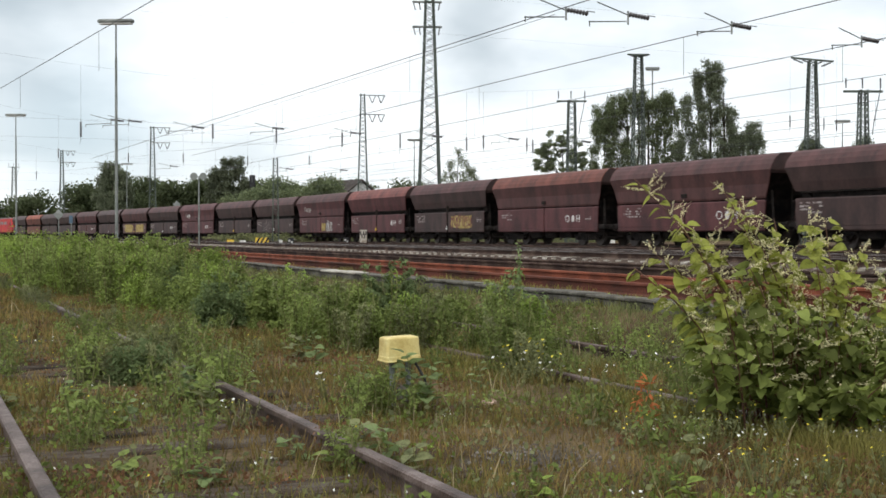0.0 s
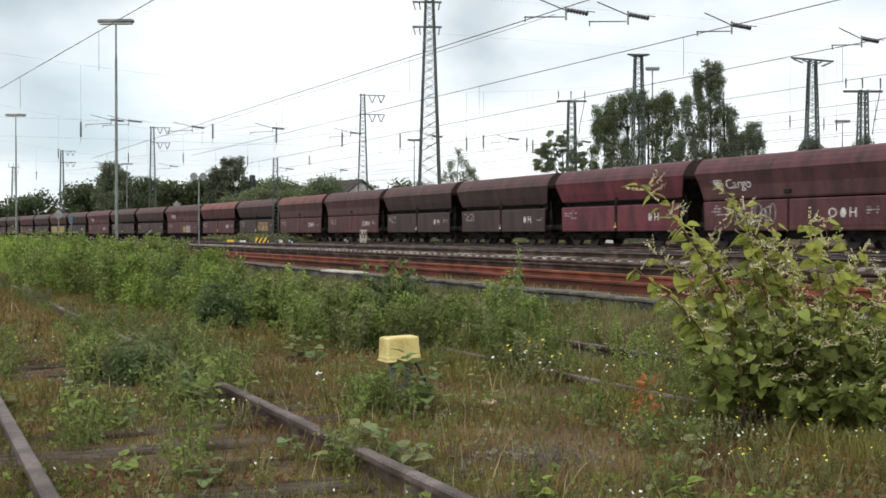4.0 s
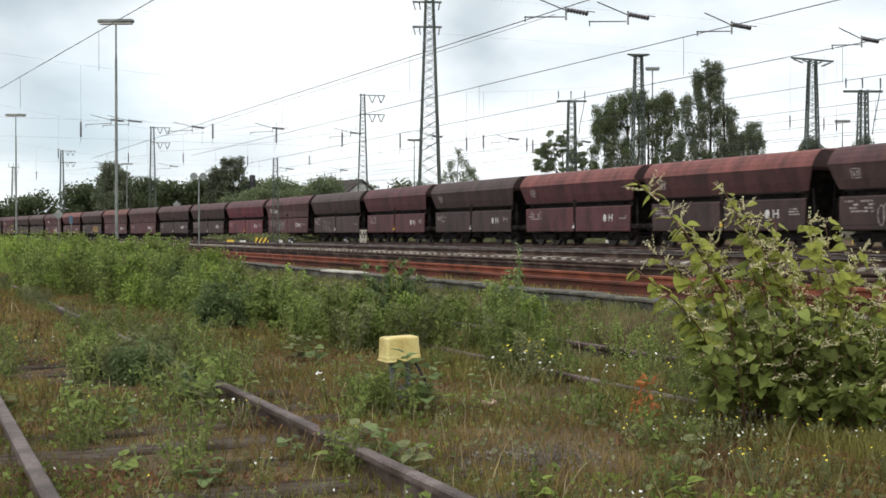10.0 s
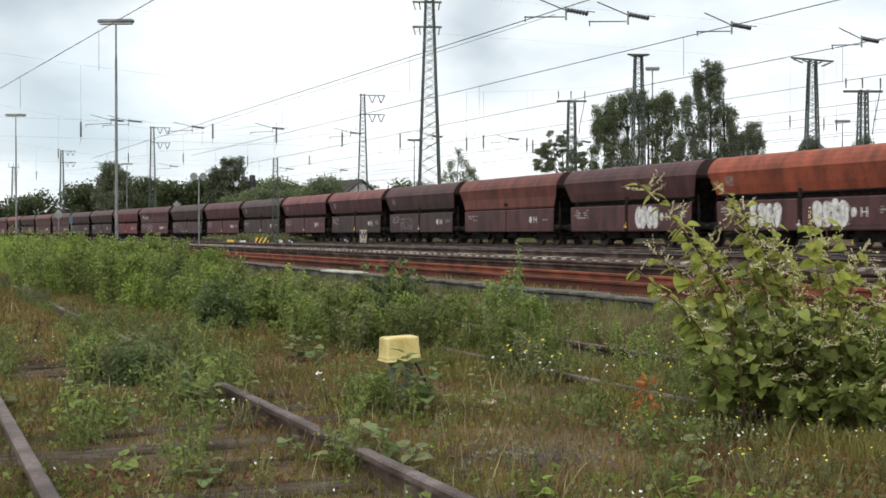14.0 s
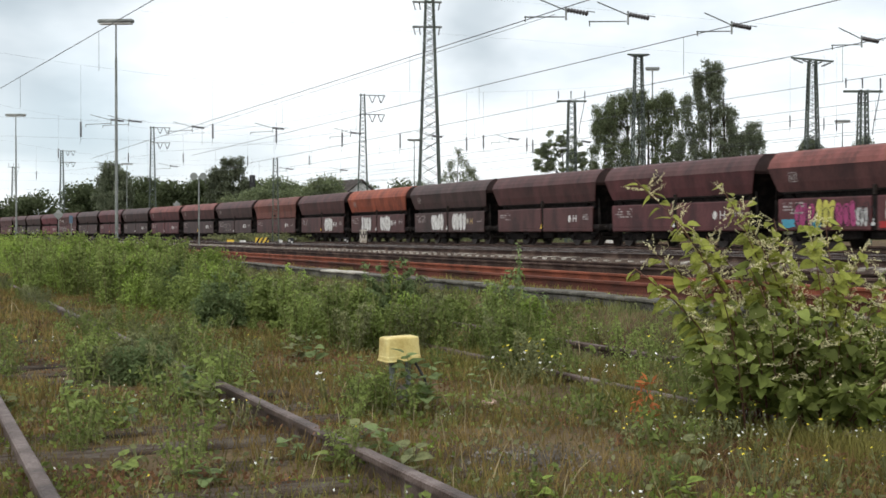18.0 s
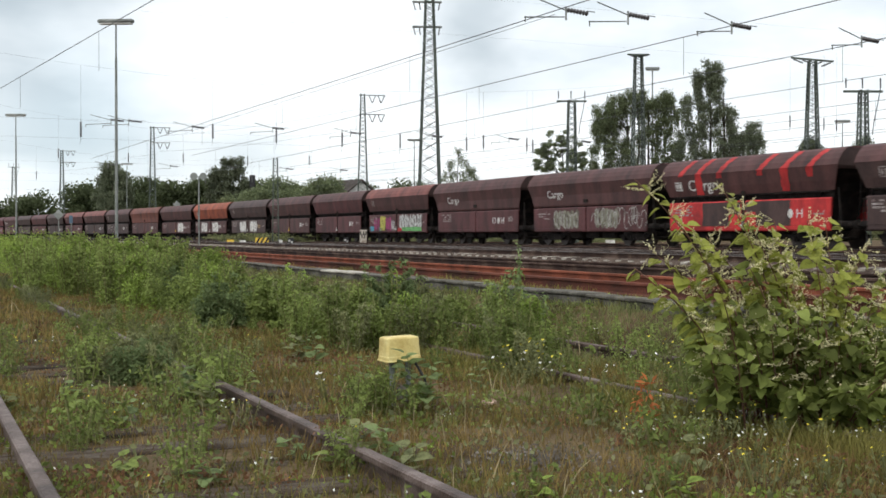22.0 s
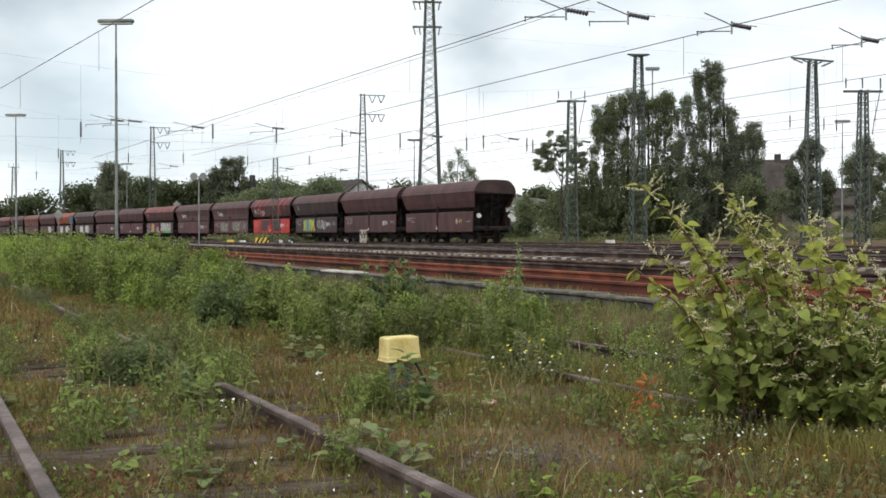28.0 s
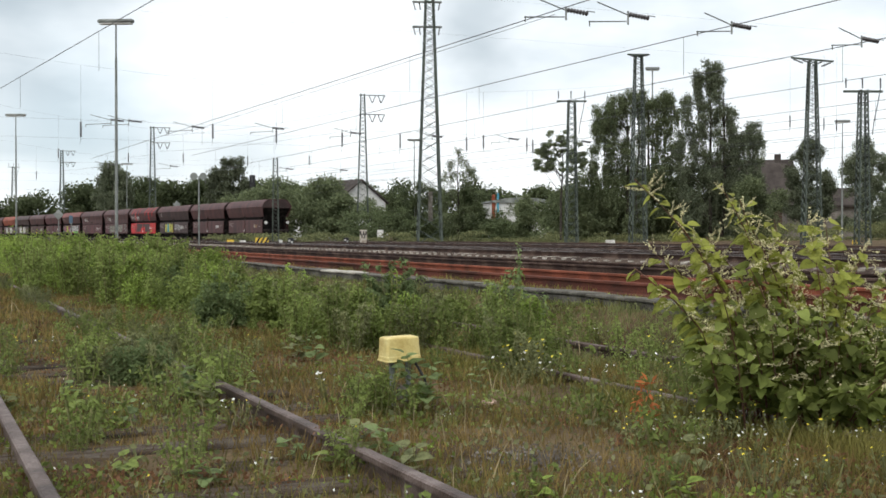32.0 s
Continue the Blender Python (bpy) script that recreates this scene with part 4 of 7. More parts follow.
# ---------------------------------------------------------------- masts, lamps, wires
def lattice(h, w0, w1, bays, leg, brace):
    """Four tapering legs and the zigzag bracing of each face, as separate meshes."""
    c = lambda z: (w0 + (w1 - w0) * z / h) / 2
    legs = []
    for sx, sy in ((1, 1), (-1, 1), (-1, -1), (1, -1)):
        s = Shape()
        r0, r1 = c(0), c(h)
        for a, b in ((0, leg * 0.25), (leg * 0.25, 0)):
            q = [(sx * r0, sy * r0), (sx * (r0 - (leg if a == 0 else leg * 0.3)), sy * r0), (sx * (r0 - (leg if a == 0 else leg * 0.3)), sy * (r0 - (leg * 0.3 if a == 0 else leg))), (sx * r0, sy * (r0 - (leg * 0.3 if a == 0 else leg)))]
            k = r0 - r1
            s.add([(x, y, 0) for x, y in q] + [(x - sx * k, y - sy * k, h) for x, y in q], [(0, 1, 2, 3), (4, 5, 6, 7), (0, 1, 5, 4), (1, 2, 6, 5), (2, 3, 7, 6), (3, 0, 4, 7)])
        legs.append(s.mesh("leg"))
    zs, z = [0.0], 0.0
    k = (w1 / w0) ** (1 / bays)
    q = [k ** i for i in range(bays)]
    for i in range(bays):
        z += h * q[i] / sum(q)
        zs.append(z)
    faces = []
    for ax, ay, bx, by in ((1, 1, -1, 1), (-1, 1, -1, -1), (-1, -1, 1, -1), (1, -1, 1, 1)):
        pts = [(ax * c(0) * 0.97, ay * c(0) * 0.97, 0)]
        for za, zb in zip(zs, zs[1:]):
            zm, rm, rb = (za + zb) / 2, c((za + zb) / 2) * 0.97, c(zb) * 0.97
            pts += [(bx * rm, by * rm, zm), (ax * rb, ay * rb, zb)]
        faces.append(Shape().line(pts, brace).mesh("bracing"))
        mirror = [((x if ax == bx else -x), (y if ay == by else -y), z) for x, y, z in pts]
        faces.append(Shape().line(mirror, brace).mesh("bracing"))
    return legs, faces


def insulator_mesh(r=0.07, n=7):
    prof = [(r * 0.4, 0.0)]
    for i in range(n):
        z = -i * 0.09
        prof += [(r * 0.45, z - 0.01), (r, z - 0.045), (r * 0.95, z - 0.06), (r * 0.45, z - 0.065)]
    return Shape().lathe(prof + [(r * 0.4, -n * 0.09)], 10).mesh("insulator")


INSULATOR = insulator_mesh()


def mast(x, y, h, w0, w1, bays, head="", turn=0.0, z=0.45, leg=0.1, brace=0.026, label="grey-green lattice catenary mast beside the tracks"):
    t = empty("lattice_mast", pose(x, y, z, 0, 0, turn))
    tagged(t, label, "catenary mast", "lattice masts of the yard")
    legs, faces = lattice(h, w0, w1, bays, leg, brace)
    for me in legs:
        part("leg", me, M["steel_green"], t)
    for me in faces:
        part("bracing", me, M["steel_green"], t)
    part("footing", Shape().box(-w0 * 0.8, w0 * 0.8, -w0 * 0.8, w0 * 0.8, -0.5, 0.12, 0.04).mesh("footing"), M["concrete"], t)
    if head == "cap":        # a flat cross beam with tie insulators
        part("cross_beam", Shape().box(-w1 * 1.4, w1 * 1.4, -0.1, 0.1, h, h + 0.11, 0.02).box(-w1 * 0.7, w1 * 0.7, -w1 * 0.55, w1 * 0.55, h - 0.08, h, 0.02).mesh("cross_beam"), M["steel_green"], t)
        for e in (-1, 1):
            q = part("insulator", INSULATOR, M["insulator"], t, m=pose(e * w1 * 1.2, 0, h + 0.02, 0, e * 75, 0))
    if head == "wide":
        part("cross_beam", Shape().add([(-1.3, -0.08, h + 0.14), (1.3, -0.08, h - 0.12), (1.3, 0.08, h - 0.12), (-1.3, 0.08, h + 0.14), (-1.3, -0.08, h + 0.24), (1.3, -0.08, h - 0.02), (1.3, 0.08, h - 0.02), (-1.3, 0.08, h + 0.24)], [(0, 3, 2, 1), (4, 5, 6, 7), (0, 1, 5, 4), (1, 2, 6, 5), (2, 3, 7, 6), (3, 0, 4, 7)]).mesh("cross_beam"), M["steel_green"], t)
        for e in (-1, 1):
            for q in (0.6, 1.15):
                part("insulator", INSULATOR, M["insulator"], t, m=pose(e * q, 0, h - 0.02 - 0.1 * e * q, 0, e * 68, 0))
    if head == "horns":
        part("cross_beam", Shape().box(-1.25, 1.25, -0.08, 0.08, h - 0.16, h - 0.02, 0.02).mesh("cross_beam"), M["steel_green"], t)
        for q in (-1.1, -0.05, 1.1):
            part("insulator", INSULATOR, M["insulator"], t, m=pose(q, 0, h + 0.75))
        part("jumper", Shape().line([(1.1, 0, h + 0.1), (0.95, 0, h - 0.8), (0.7, 0, h - 2.0), (0.6, 0, h - 2.8)], 0.03).mesh("jumper"), M["wire"], t)
    if head == "vees":       # feeder line brackets with insulator pairs in a V
        for zz in (h - 0.15, h - 2.3):
            part("bracket", Shape().tube((-0.4, 0, zz), (2.5, 0, zz), 0.06, n=5).mesh("bracket"), M["steel_grey"], t)
            for q in (0.7, 1.7):
                part("insulator_pair", Shape().tube((q, 0, zz), (q + 0.35, 0, zz - 0.85), 0.05, n=5).tube((q + 0.75, 0, zz), (q + 0.4, 0, zz - 0.85), 0.05, n=5).mesh("insulator_pair"), M["insulator"], t)
    if head == "tower":
        for zz in (h - 4.2, h - 6.4):
            part("cross_arm", Shape().box(-1.5, 1.1, -0.1, 0.1, zz, zz + 0.18, 0.03).mesh("cross_arm"), M["steel_grey"], t)
            for q in (-1.4, -0.9, 0.9):
                part("insulator", INSULATOR, M["insulator"], t, m=pose(q, 0, zz, 0, 10 * q, 0))
        part("climbing_guard", Shape().box(-0.2, 0.2, -w0 * 0.5 - 0.05, -w0 * 0.5, 2.0, 4.6, 0.02).mesh("climbing_guard"), M["concrete"], t)
    return t


def yard_lamp(x, y, h, wide, z=0.4, turn=0.0, label="grey yard lamp with a flat head on a tall pole"):
    t = empty("street_lamp", pose(x, y, z, 0, 0, turn))
    tagged(t, label, "lamp", "yard lamps")
    part("pole", Shape().tube((0, 0, 0), (0, 0, h * 0.85), 0.09 * h / 12, 0.062 * h / 12, 10).tube((0, 0, h * 0.85), (0, 0, h), 0.05 * h / 12, 0.045 * h / 12, 8).mesh("pole"), M["steel_grey"], t)
    part("lamp_head", Shape().box(-wide / 2, wide / 2, -0.18, 0.18, h, h + 0.24 * h / 14, 0.06).mesh("lamp_head"), M["steel_grey"], t)
    part("diffuser", Shape().box(-wide / 2 + 0.08, wide / 2 - 0.08, -0.15, 0.15, h - 0.06, h - 0.002, 0.02).mesh("diffuser"), M["render"], t)
    return t


mast(14.8, 87.9, 14.4, 1.25, 0.6, 13, "cap", 4, brace=0.036)
mast(10.6, 95.6, 11.9, 1.05, 0.62, 11, "horns", 4, brace=0.036)
mast(-1.2, 102.7, 25.5, 2.3, 0.55, 18, "tower", 5, leg=0.17, brace=0.04)
mast(-9.0, 130.0, 16.6, 1.45, 0.5, 15, "vees", 8)
mast(23.1, 72.6, 11.7, 1.2, 0.5, 13, "wide", -4, brace=0.032)
mast(26.4, 72.9, 9.9, 0.85, 0.5, 11, "horns", 2, brace=0.032)
mast(-41.6, 166.0, 16.3, 1.2, 0.5, 14, "vees", 8)
mast(-72.0, 219.0, 16.8, 1.2, 0.5, 13, "vees", 8)
mast(-97.0, 262.0, 16.2, 1.5, 0.7, 11, "horns", 8)
yard_lamp(-16.2, 57.5, 11.33, 1.8, turn=-4)
yard_lamp(-44.2, 120.0, 13.15, 2.1)
yard_lamp(-3.1, 125.0, 11.0, 1.5)
yard_lamp(31.0, 90.0, 9.6, 1.2)
yard_lamp(21.3, 118.0, 17.6, 1.4)
yard_lamp(-60.0, 220.0, 14.2, 2.2)
mast(-14.6, 101.0, 7.5, 0.62, 0.42, 12, "", 10, leg=0.08, brace=0.018, label="slim lattice signal post beside the tracks")



def overhead_line(name, a, b, r, sag=0.0, span=40.0, drop=None, label="thin dark overhead line wire above the tracks"):
    """A wire between two places, sagging between supports, with droppers down to the contact wire."""
    a, b = Vector(a), Vector(b)
    n = max(8, int((b - a).length / 3))
    L = (b - a).length
    pts = []
    for i in range(n + 1):
        u = i / n
        v = a.lerp(b, u)
        q = (u * L / span) % 1
        v.z -= sag * 4 * q * (1 - q)
        pts.append(v)
    t = empty(name, Matrix.Translation(a))
    tagged(t, label, "overhead wire", "overhead wires")
    part("wire", Shape().line([p - a for p in pts], r).mesh("wire"), M["wire"], t)
    if drop:
        for i in range(2, n, 4):
            part("dropper", Shape().tube(pts[i] - a, (pts[i] - a) * 1.0 - Vector((0, 0, max(0.15, pts[i].z - drop))), 0.006, n=4).mesh("dropper"), M["wire"], t)


# carrying and contact wires, place to place along their tracks
CARRY = [
    ((-18.2, 46.9, 7.0), (-6.9, 28.1, 7.0), 1.0),
    ((-26.6, 87.6, 7.0), (4.6, 26.4, 7.0), 1.0),
    ((-18.2, 84.0, 7.0), (12.6, 22.6, 7.0), 1.0),
    ((-17.0, 96.0, 7.0), (17.5, 24.4, 7.0), 1.0),
    ((-16.0, 104.0, 7.0), (22.5, 28.6, 7.0), 0.8),
    ((-18.0, 119.0, 7.0), (27.0, 33.8, 7.0), 0.8),
    ((-22.0, 140.0, 7.0), (31.0, 40.0, 7.0), 0.8),
    ((-26.0, 160.0, 7.0), (33.0, 49.0, 7.0), 0.8),
]
for a, b, k in CARRY:
    overhead_line("overhead_wire", a, b, 0.013 * k, 0.0, 37.0, 5.9)
    if k < 1:
        overhead_line("overhead_wire", (a[0], a[1], 5.75), (b[0], b[1], 5.75), 0.0085 * k)
overhead_line("overhead_wire", (-14.0, 62.8, 6.75), (2.9, 30.0, 6.95), 0.007)
for a, b in (((-41.0, 166.0, 15.4), (-8.0, 130.0, 15.6)), ((-41.0, 166.0, 13.2), (-8.0, 130.0, 13.4)), ((-72.0, 219.0, 13.4), (-41.0, 166.0, 13.2))):
    overhead_line("feeder_wire", a, b, 0.012, 0.5, 48.0, label="thin feeder wire slung between lattice masts")


def registration_arm(p, w, z, a=NEAR, flip=1):
    """A steady arm with its brown insulator on the cross-span."""
    v = along(p, w, a)
    t = empty("registration_arm", Matrix.Translation((v.x, v.y, z)) @ Euler((0, 0, a)).to_matrix().to_4x4())
    tagged(t, "grey contact-wire steady arm with a ribbed brown insulator", "steady arm", "steady arms over the tracks")
    part("arm", Shape().line([(-1.15, -0.2, 0.22), (-0.1, 0, 0.0)], 0.016, 6).mesh("arm"), M["steel_grey"], t)
    part("arm", Shape().line([(-1.4, -0.2, -0.3), (-0.15, 0, -0.17)], 0.018, 6).mesh("arm"), M["steel_grey"], t)
    part("hanger", Shape().line([(-0.1, 0, 0.1), (-0.1, 0, -0.25)], 0.025, 6).mesh("hanger"), M["steel_grey"], t)
    part("clamp", Shape().line([(-1.38, -0.2, -0.28), (-1.38, -0.2, -0.42)], 0.018, 6).mesh("clamp"), M["steel_grey"], t)
    part("insulator", INSULATOR, M["insulator"], t, m=pose(-0.08, 0, 0.02, 0, -85, 0))
    part("rod", Shape().line([(0.5, 0, 0.03), (0.75, 0, 0.02)], 0.014, 6).mesh("rod"), M["steel_grey"], t)


registration_arm(14.9, 26.0, 7.0)
registration_arm(16.7, 25.9, 7.0)
registration_arm(20.1, 26.0, 7.0)
registration_arm(25.0, 26.3, 7.0)
for p, w, z in ((21.5, 62, 7.0), (26.5, 62, 7.0), (31.5, 62, 7.0), (12.6, 62, 7.0), (8.4, 62, 7.2), (9.0, 60, 7.0), (17.0, 62, 7.1), (33.0, 98, 7.0), (28.0, 98, 7.0), (23.0, 98, 7.0), (18.0, 98, 7.0), (13.0, 98, 7.0), (36.5, 62, 7.0)):
    registration_arm(p, w, z)
HANGING = [(6.8, 7.06), (13.6, 7.2), (17.1, 7.09), (20.9, 7.01), (24.4, 7.03), (28.6, 7.01), (29.7, 7.15), (32.6, 7.08), (33.0, 6.99), (52.5, 9.26), (55.4, 9.19), (56.5, 9.16)]


def cross_span(w, p0, p1, z0, hung, r=0.0035):
    """A head-span over all the tracks: the slung upper wire, two taut lower wires, and insulators on hangers."""
    def top(p):
        u = (p - p0) / (p1 - p0)
        return z0 + 2.2 * (2 * u - 1) ** 2
    o = along(p0, w)
    c = empty("cross_span_wire", Matrix.Translation((o.x, o.y, 0)))
    tagged(c, "thin cross-span wires hung over all the tracks", "overhead wire", "overhead wires")
    at = lambda p, z: along(p, w) - o + Vector((0, 0, z))
    part("wire", Shape().line([at(p0 + (p1 - p0) * i / 16, top(p0 + (p1 - p0) * i / 16)) for i in range(17)], r).mesh("wire"), M["wire"], c)
    for zz in (7.15, 6.2):
        part("wire", Shape().line([at(p0, zz), at(p1, zz)], r).mesh("wire"), M["wire"], c)
    for p, z in hung:
        part("insulator", INSULATOR, M["insulator"], c, m=Matrix.Translation(at(p, z)) @ Matrix.Diagonal((1, 1, 1.25, 1)))
        part("hanger", Shape().line([at(p, top(p)), at(p, z)], 0.005).mesh("hanger"), M["wire"], c)
        part("hanger", Shape().line([at(p, z - 0.79), at(p - 0.05, z - 1.15)], 0.008).mesh("hanger"), M["wire"], c)


cross_span(26.2, 4, 30, 8.6, (), 0.0012)
cross_span(62.0, -6, 46, 9.4, HANGING)
cross_span(98.0, 2, 46, 9.8, ((9.0, 8.2), (14.5, 8.0), (19.0, 8.1), (24.5, 8.0), (30.0, 8.2)))
cross_span(134.0, 4, 46, 9.8, ((10.0, 8.2), (16.5, 8.0), (22.0, 8.1), (28.5, 8.0), (34.0, 8.2)))

# ---------------------------------------------------------------- plants
def quads(name, centres, sizes, seed, mat, aspect=1.6, droop=0.0, up=0.0):
    """Many small leaves, each a folded pair of triangles, turned at random."""
    rng = np.random.RandomState(seed)
    c = np.asarray(centres, float)
    n = len(c)
    s = np.asarray(sizes, float).reshape(-1, 1) * np.ones((n, 1))
    u = rng.normal(size=(n, 3))
    u[:, 2] = u[:, 2] * (1 - abs(droop)) - droop + up
    u /= np.linalg.norm(u, axis=1, keepdims=True)
    k = rng.normal(size=(n, 3))
    k[:, 2] *= 0.6
    w = np.cross(u, k)
    w /= np.linalg.norm(w, axis=1, keepdims=True)
    nn = np.cross(u, w)
    a = c - u * s * 0.5
    b = c + u * s * 0.5
    l = c + w * s * 0.5 / aspect + nn * s * 0.08
    r = c - w * s * 0.5 / aspect + nn * s * 0.08
    vs = np.stack([a, r, b, l], 1).reshape(-1, 3)
    me = bpy.data.meshes.new(name)
    me.vertices.add(4 * n)
    me.vertices.foreach_set("co", vs.ravel())
    me.loops.add(6 * n)
    base = (np.arange(n) * 4)[:, None]
    me.loops.foreach_set("vertex_index", (base + np.array([[0, 1, 2, 0, 2, 3]])).ravel())
    me.polygons.add(2 * n)
    me.polygons.foreach_set("loop_start", np.arange(2 * n) * 3)
    me.update(calc_edges=True)
    me.materials.append(mat)
    return me


def facing_leaves(name, centres, normals, sizes, seed, mat, aspect=1.6, loose=0.45):
    """Many small leaves whose upper sides turn towards the given directions, more or less."""
    rng = np.random.RandomState(seed)
    c = np.asarray(centres, float)
    n = len(c)
    s = np.asarray(sizes, float).reshape(-1, 1) * np.ones((n, 1))
    nn = np.asarray(normals, float) + rng.normal(0, loose, (n, 3))
    nn /= np.linalg.norm(nn, axis=1, keepdims=True)
    u = np.cross(nn, rng.normal(size=(n, 3)))
    u /= np.linalg.norm(u, axis=1, keepdims=True)
    w = np.cross(nn, u)
    vs = np.stack([c - u * s * 0.5, c - w * s * 0.5 / aspect + nn * s * 0.07, c + u * s * 0.5, c + w * s * 0.5 / aspect + nn * s * 0.07], 1).reshape(-1, 3)
    me = bpy.data.meshes.new(name)
    me.vertices.add(4 * n)
    me.vertices.foreach_set("co", vs.ravel())
    me.loops.add(6 * n)
    me.loops.foreach_set("vertex_index", ((np.arange(n) * 4)[:, None] + np.array([[0, 1, 2, 0, 2, 3]])).ravel())
    me.polygons.add(2 * n)
    me.polygons.foreach_set("loop_start", np.arange(2 * n) * 3)
    me.update(calc_edges=True)
    me.materials.append(mat)
    return me


def blob_leaves(rng, blobs, n, shell=0.6):
    """Places near the skin of uneven ellipsoids, and the way out and up from each."""
    b = np.array(blobs, float)
    area = b[:, 3] * (b[:, 3] + b[:, 4])
    pick = rng.choice(len(b), n, p=area / area.sum())
    d = rng.normal(size=(n, 3))
    d /= np.linalg.norm(d, axis=1, keepdims=True)
    r = shell + (1.08 - shell) * rng.rand(n, 1)
    q = b[pick]
    return q[:, :3] + d * r * q[:, [3, 3, 4]], d + np.array([0, 0, 0.55])


def blob_points(rng, blobs, n, shell=0.55):
    """Places inside uneven ellipsoids: (x, y, z, rx, rz)."""
    vol = np.array([b[3] * b[3] * b[4] for b in blobs])
    pick = rng.choice(len(blobs), n, p=vol / vol.sum())
    d = rng.normal(size=(n, 3))
    d /= np.linalg.norm(d, axis=1, keepdims=True)
    r = (shell + (1 - shell) * rng.rand(n, 1)) * (0.8 + 0.35 * rng.rand(n, 1))
    bb = np.array(blobs)[pick]
    return bb[:, :3] + d * r * bb[:, [3, 3, 4]]


def far_wood(name, line, seed, mat, n, leaf, label):
    """A distant wood as one piece: (x, y, height, width) lumps along a line."""
    rng = np.random.RandomState(seed)
    blobs = []
    for x, y, h, wd in line:
        for i in range(18):
            blobs.append((x + rng.uniform(-0.55, 0.55) * wd, y + rng.uniform(-3, 3), h * rng.uniform(0.12, 0.86), wd * rng.uniform(0.22, 0.4), h * rng.uniform(0.12, 0.2)))
    c = blob_points(rng, blobs, n, 0.3)
    c[:, 2] = np.maximum(c[:, 2], 0.4)
    ob = new(name, quads(name, c, leaf * rng.uniform(0.6, 1.3, n), seed, mat, 1.4))
    tagged(ob, label, "trees", kind="stuff")


def lobed_tree(name, x, y, z, outline, low, lobes, n, leaf, seed, mat, hang, label, size=0.85, flat=0.8, deep=2.4, stems=1):
    """A tree whose crown is many separate leafy boughs kept under an outline of (offset, height); strands hang below each."""
    rng = np.random.RandomState(seed)
    t = empty(name, pose(x, y, z))
    tagged(t, label, "tree", "trees behind the yard")
    ox, oz = np.array([o[0] for o in outline]), np.array([o[1] for o in outline])
    high = float(oz.max())
    trunk, s = Shape(), Shape()
    feet = [float(np.interp((k + 1) / (stems + 1), [0, 1], [ox[0], ox[-1]])) * (0.5 if stems > 1 else 0.15) for k in range(stems)]
    for f in feet:
        top = float(np.interp(f, ox, oz)) * 0.93
        trunk.line([(f * 0.8, 0, -0.3), (f * 0.9 + rng.normal(0, 0.15), rng.normal(0, 0.15), top * 0.4), (f + rng.normal(0, 0.2), rng.normal(0, 0.2), top * 0.72), (f, 0, top)], 0.013 * high, 7, 0.12)
    part("trunk", trunk.mesh("trunk"), M["bark"], t)
    blobs = []
    for i in range(lobes):
        dx = rng.uniform(ox[0], ox[-1])
        top = float(np.interp(dx, ox, oz))
        r = size * rng.uniform(0.6, 1.25)
        top *= rng.uniform(0.9, 1.02)
        zz = top - r * 0.6 if rng.rand() < 0.12 else low + (top - low - 0.4 * r) * rng.rand() ** 1.2
        dy = rng.uniform(-deep, deep) * (1 - 0.6 * max(0.0, (zz - low) / max(0.1, high - low)))
        f = min(feet, key=lambda q: abs(q - dx))
        st = Vector((f, 0, max(high * 0.1, zz - abs(dx - f) * rng.uniform(0.5, 1.0) - 0.6)))
        if i % 4 == 0:
            s.line([st, st.lerp(Vector((dx, dy, zz)), 0.6) + Vector((0, 0, 0.25)), (dx, dy, zz)], 0.0026 * high, 4, 0.25)
        blobs.append((dx, dy, max(low * 0.6, zz), r, r * flat))
    part("branchwork", s.mesh("branchwork"), M["bark"], t)
    m = int(n * (0.6 if hang else 1.0))
    c, nm = blob_leaves(rng, blobs, m, 0.15)
    c += rng.normal(0, 0.22 * size, c.shape) * (rng.rand(m, 1) < 0.5)
    nm = nm * 0.7 - np.array([0, 0, 0.2])
    if hang:
        k = (n - m) // 14
        q = np.array(blobs)[rng.randint(0, len(blobs), k)]
        a = rng.rand(k) * 6.283
        base = q[:, :3] + np.stack([np.cos(a) * q[:, 3] * rng.rand(k), np.sin(a) * q[:, 3] * rng.rand(k), -q[:, 4] * 0.2 * np.ones(k)], 1)
        ln = rng.uniform(0.5, 1.0, k) * hang
        c += rng.normal(0, 0.13, c.shape)
        for j in range(14):
            c = np.concatenate([c, base + np.stack([rng.normal(0, 0.05, k), rng.normal(0, 0.05, k), -ln * j / 13], 1)])
            nm = np.concatenate([nm, np.stack([np.cos(a), np.sin(a), np.full(k, 0.3)], 1)])
    keep = c[:, 2] > 0.2
    part("crown", facing_leaves("crown", c[keep], nm[keep], leaf * rng.uniform(0.6, 1.3, int(keep.sum())), seed, mat, 1.5, 0.8), mat, t)


far_wood("far_wood", [(-112 + i * 4.6, 262 + 5 * math.sin(i), 12.4 + 1.3 * math.sin(i * 1.7) - (2.7 if i < 6 else 0) + (1.9 if 6 <= i <= 9 else 1.3 if 10 <= i <= 13 else 0.5 if i <= 21 else 0), 10.5 if i > 6 else 7.5) for i in range(32)], 3, M["leaf_far"], 200000, 0.6, "distant belt of dark green trees behind the yard")
far_wood("thicket", [(-23 + i * 2.2, 138 + 1.5 * math.sin(i), 7.9 + 0.5 * math.sin(i * 2.1) - (1.6 if i > 4 else 0), 4.4) for i in range(7)], 4, M["leaf_tree"], 80000, 0.27, "dense green thicket beside the white gabled house")
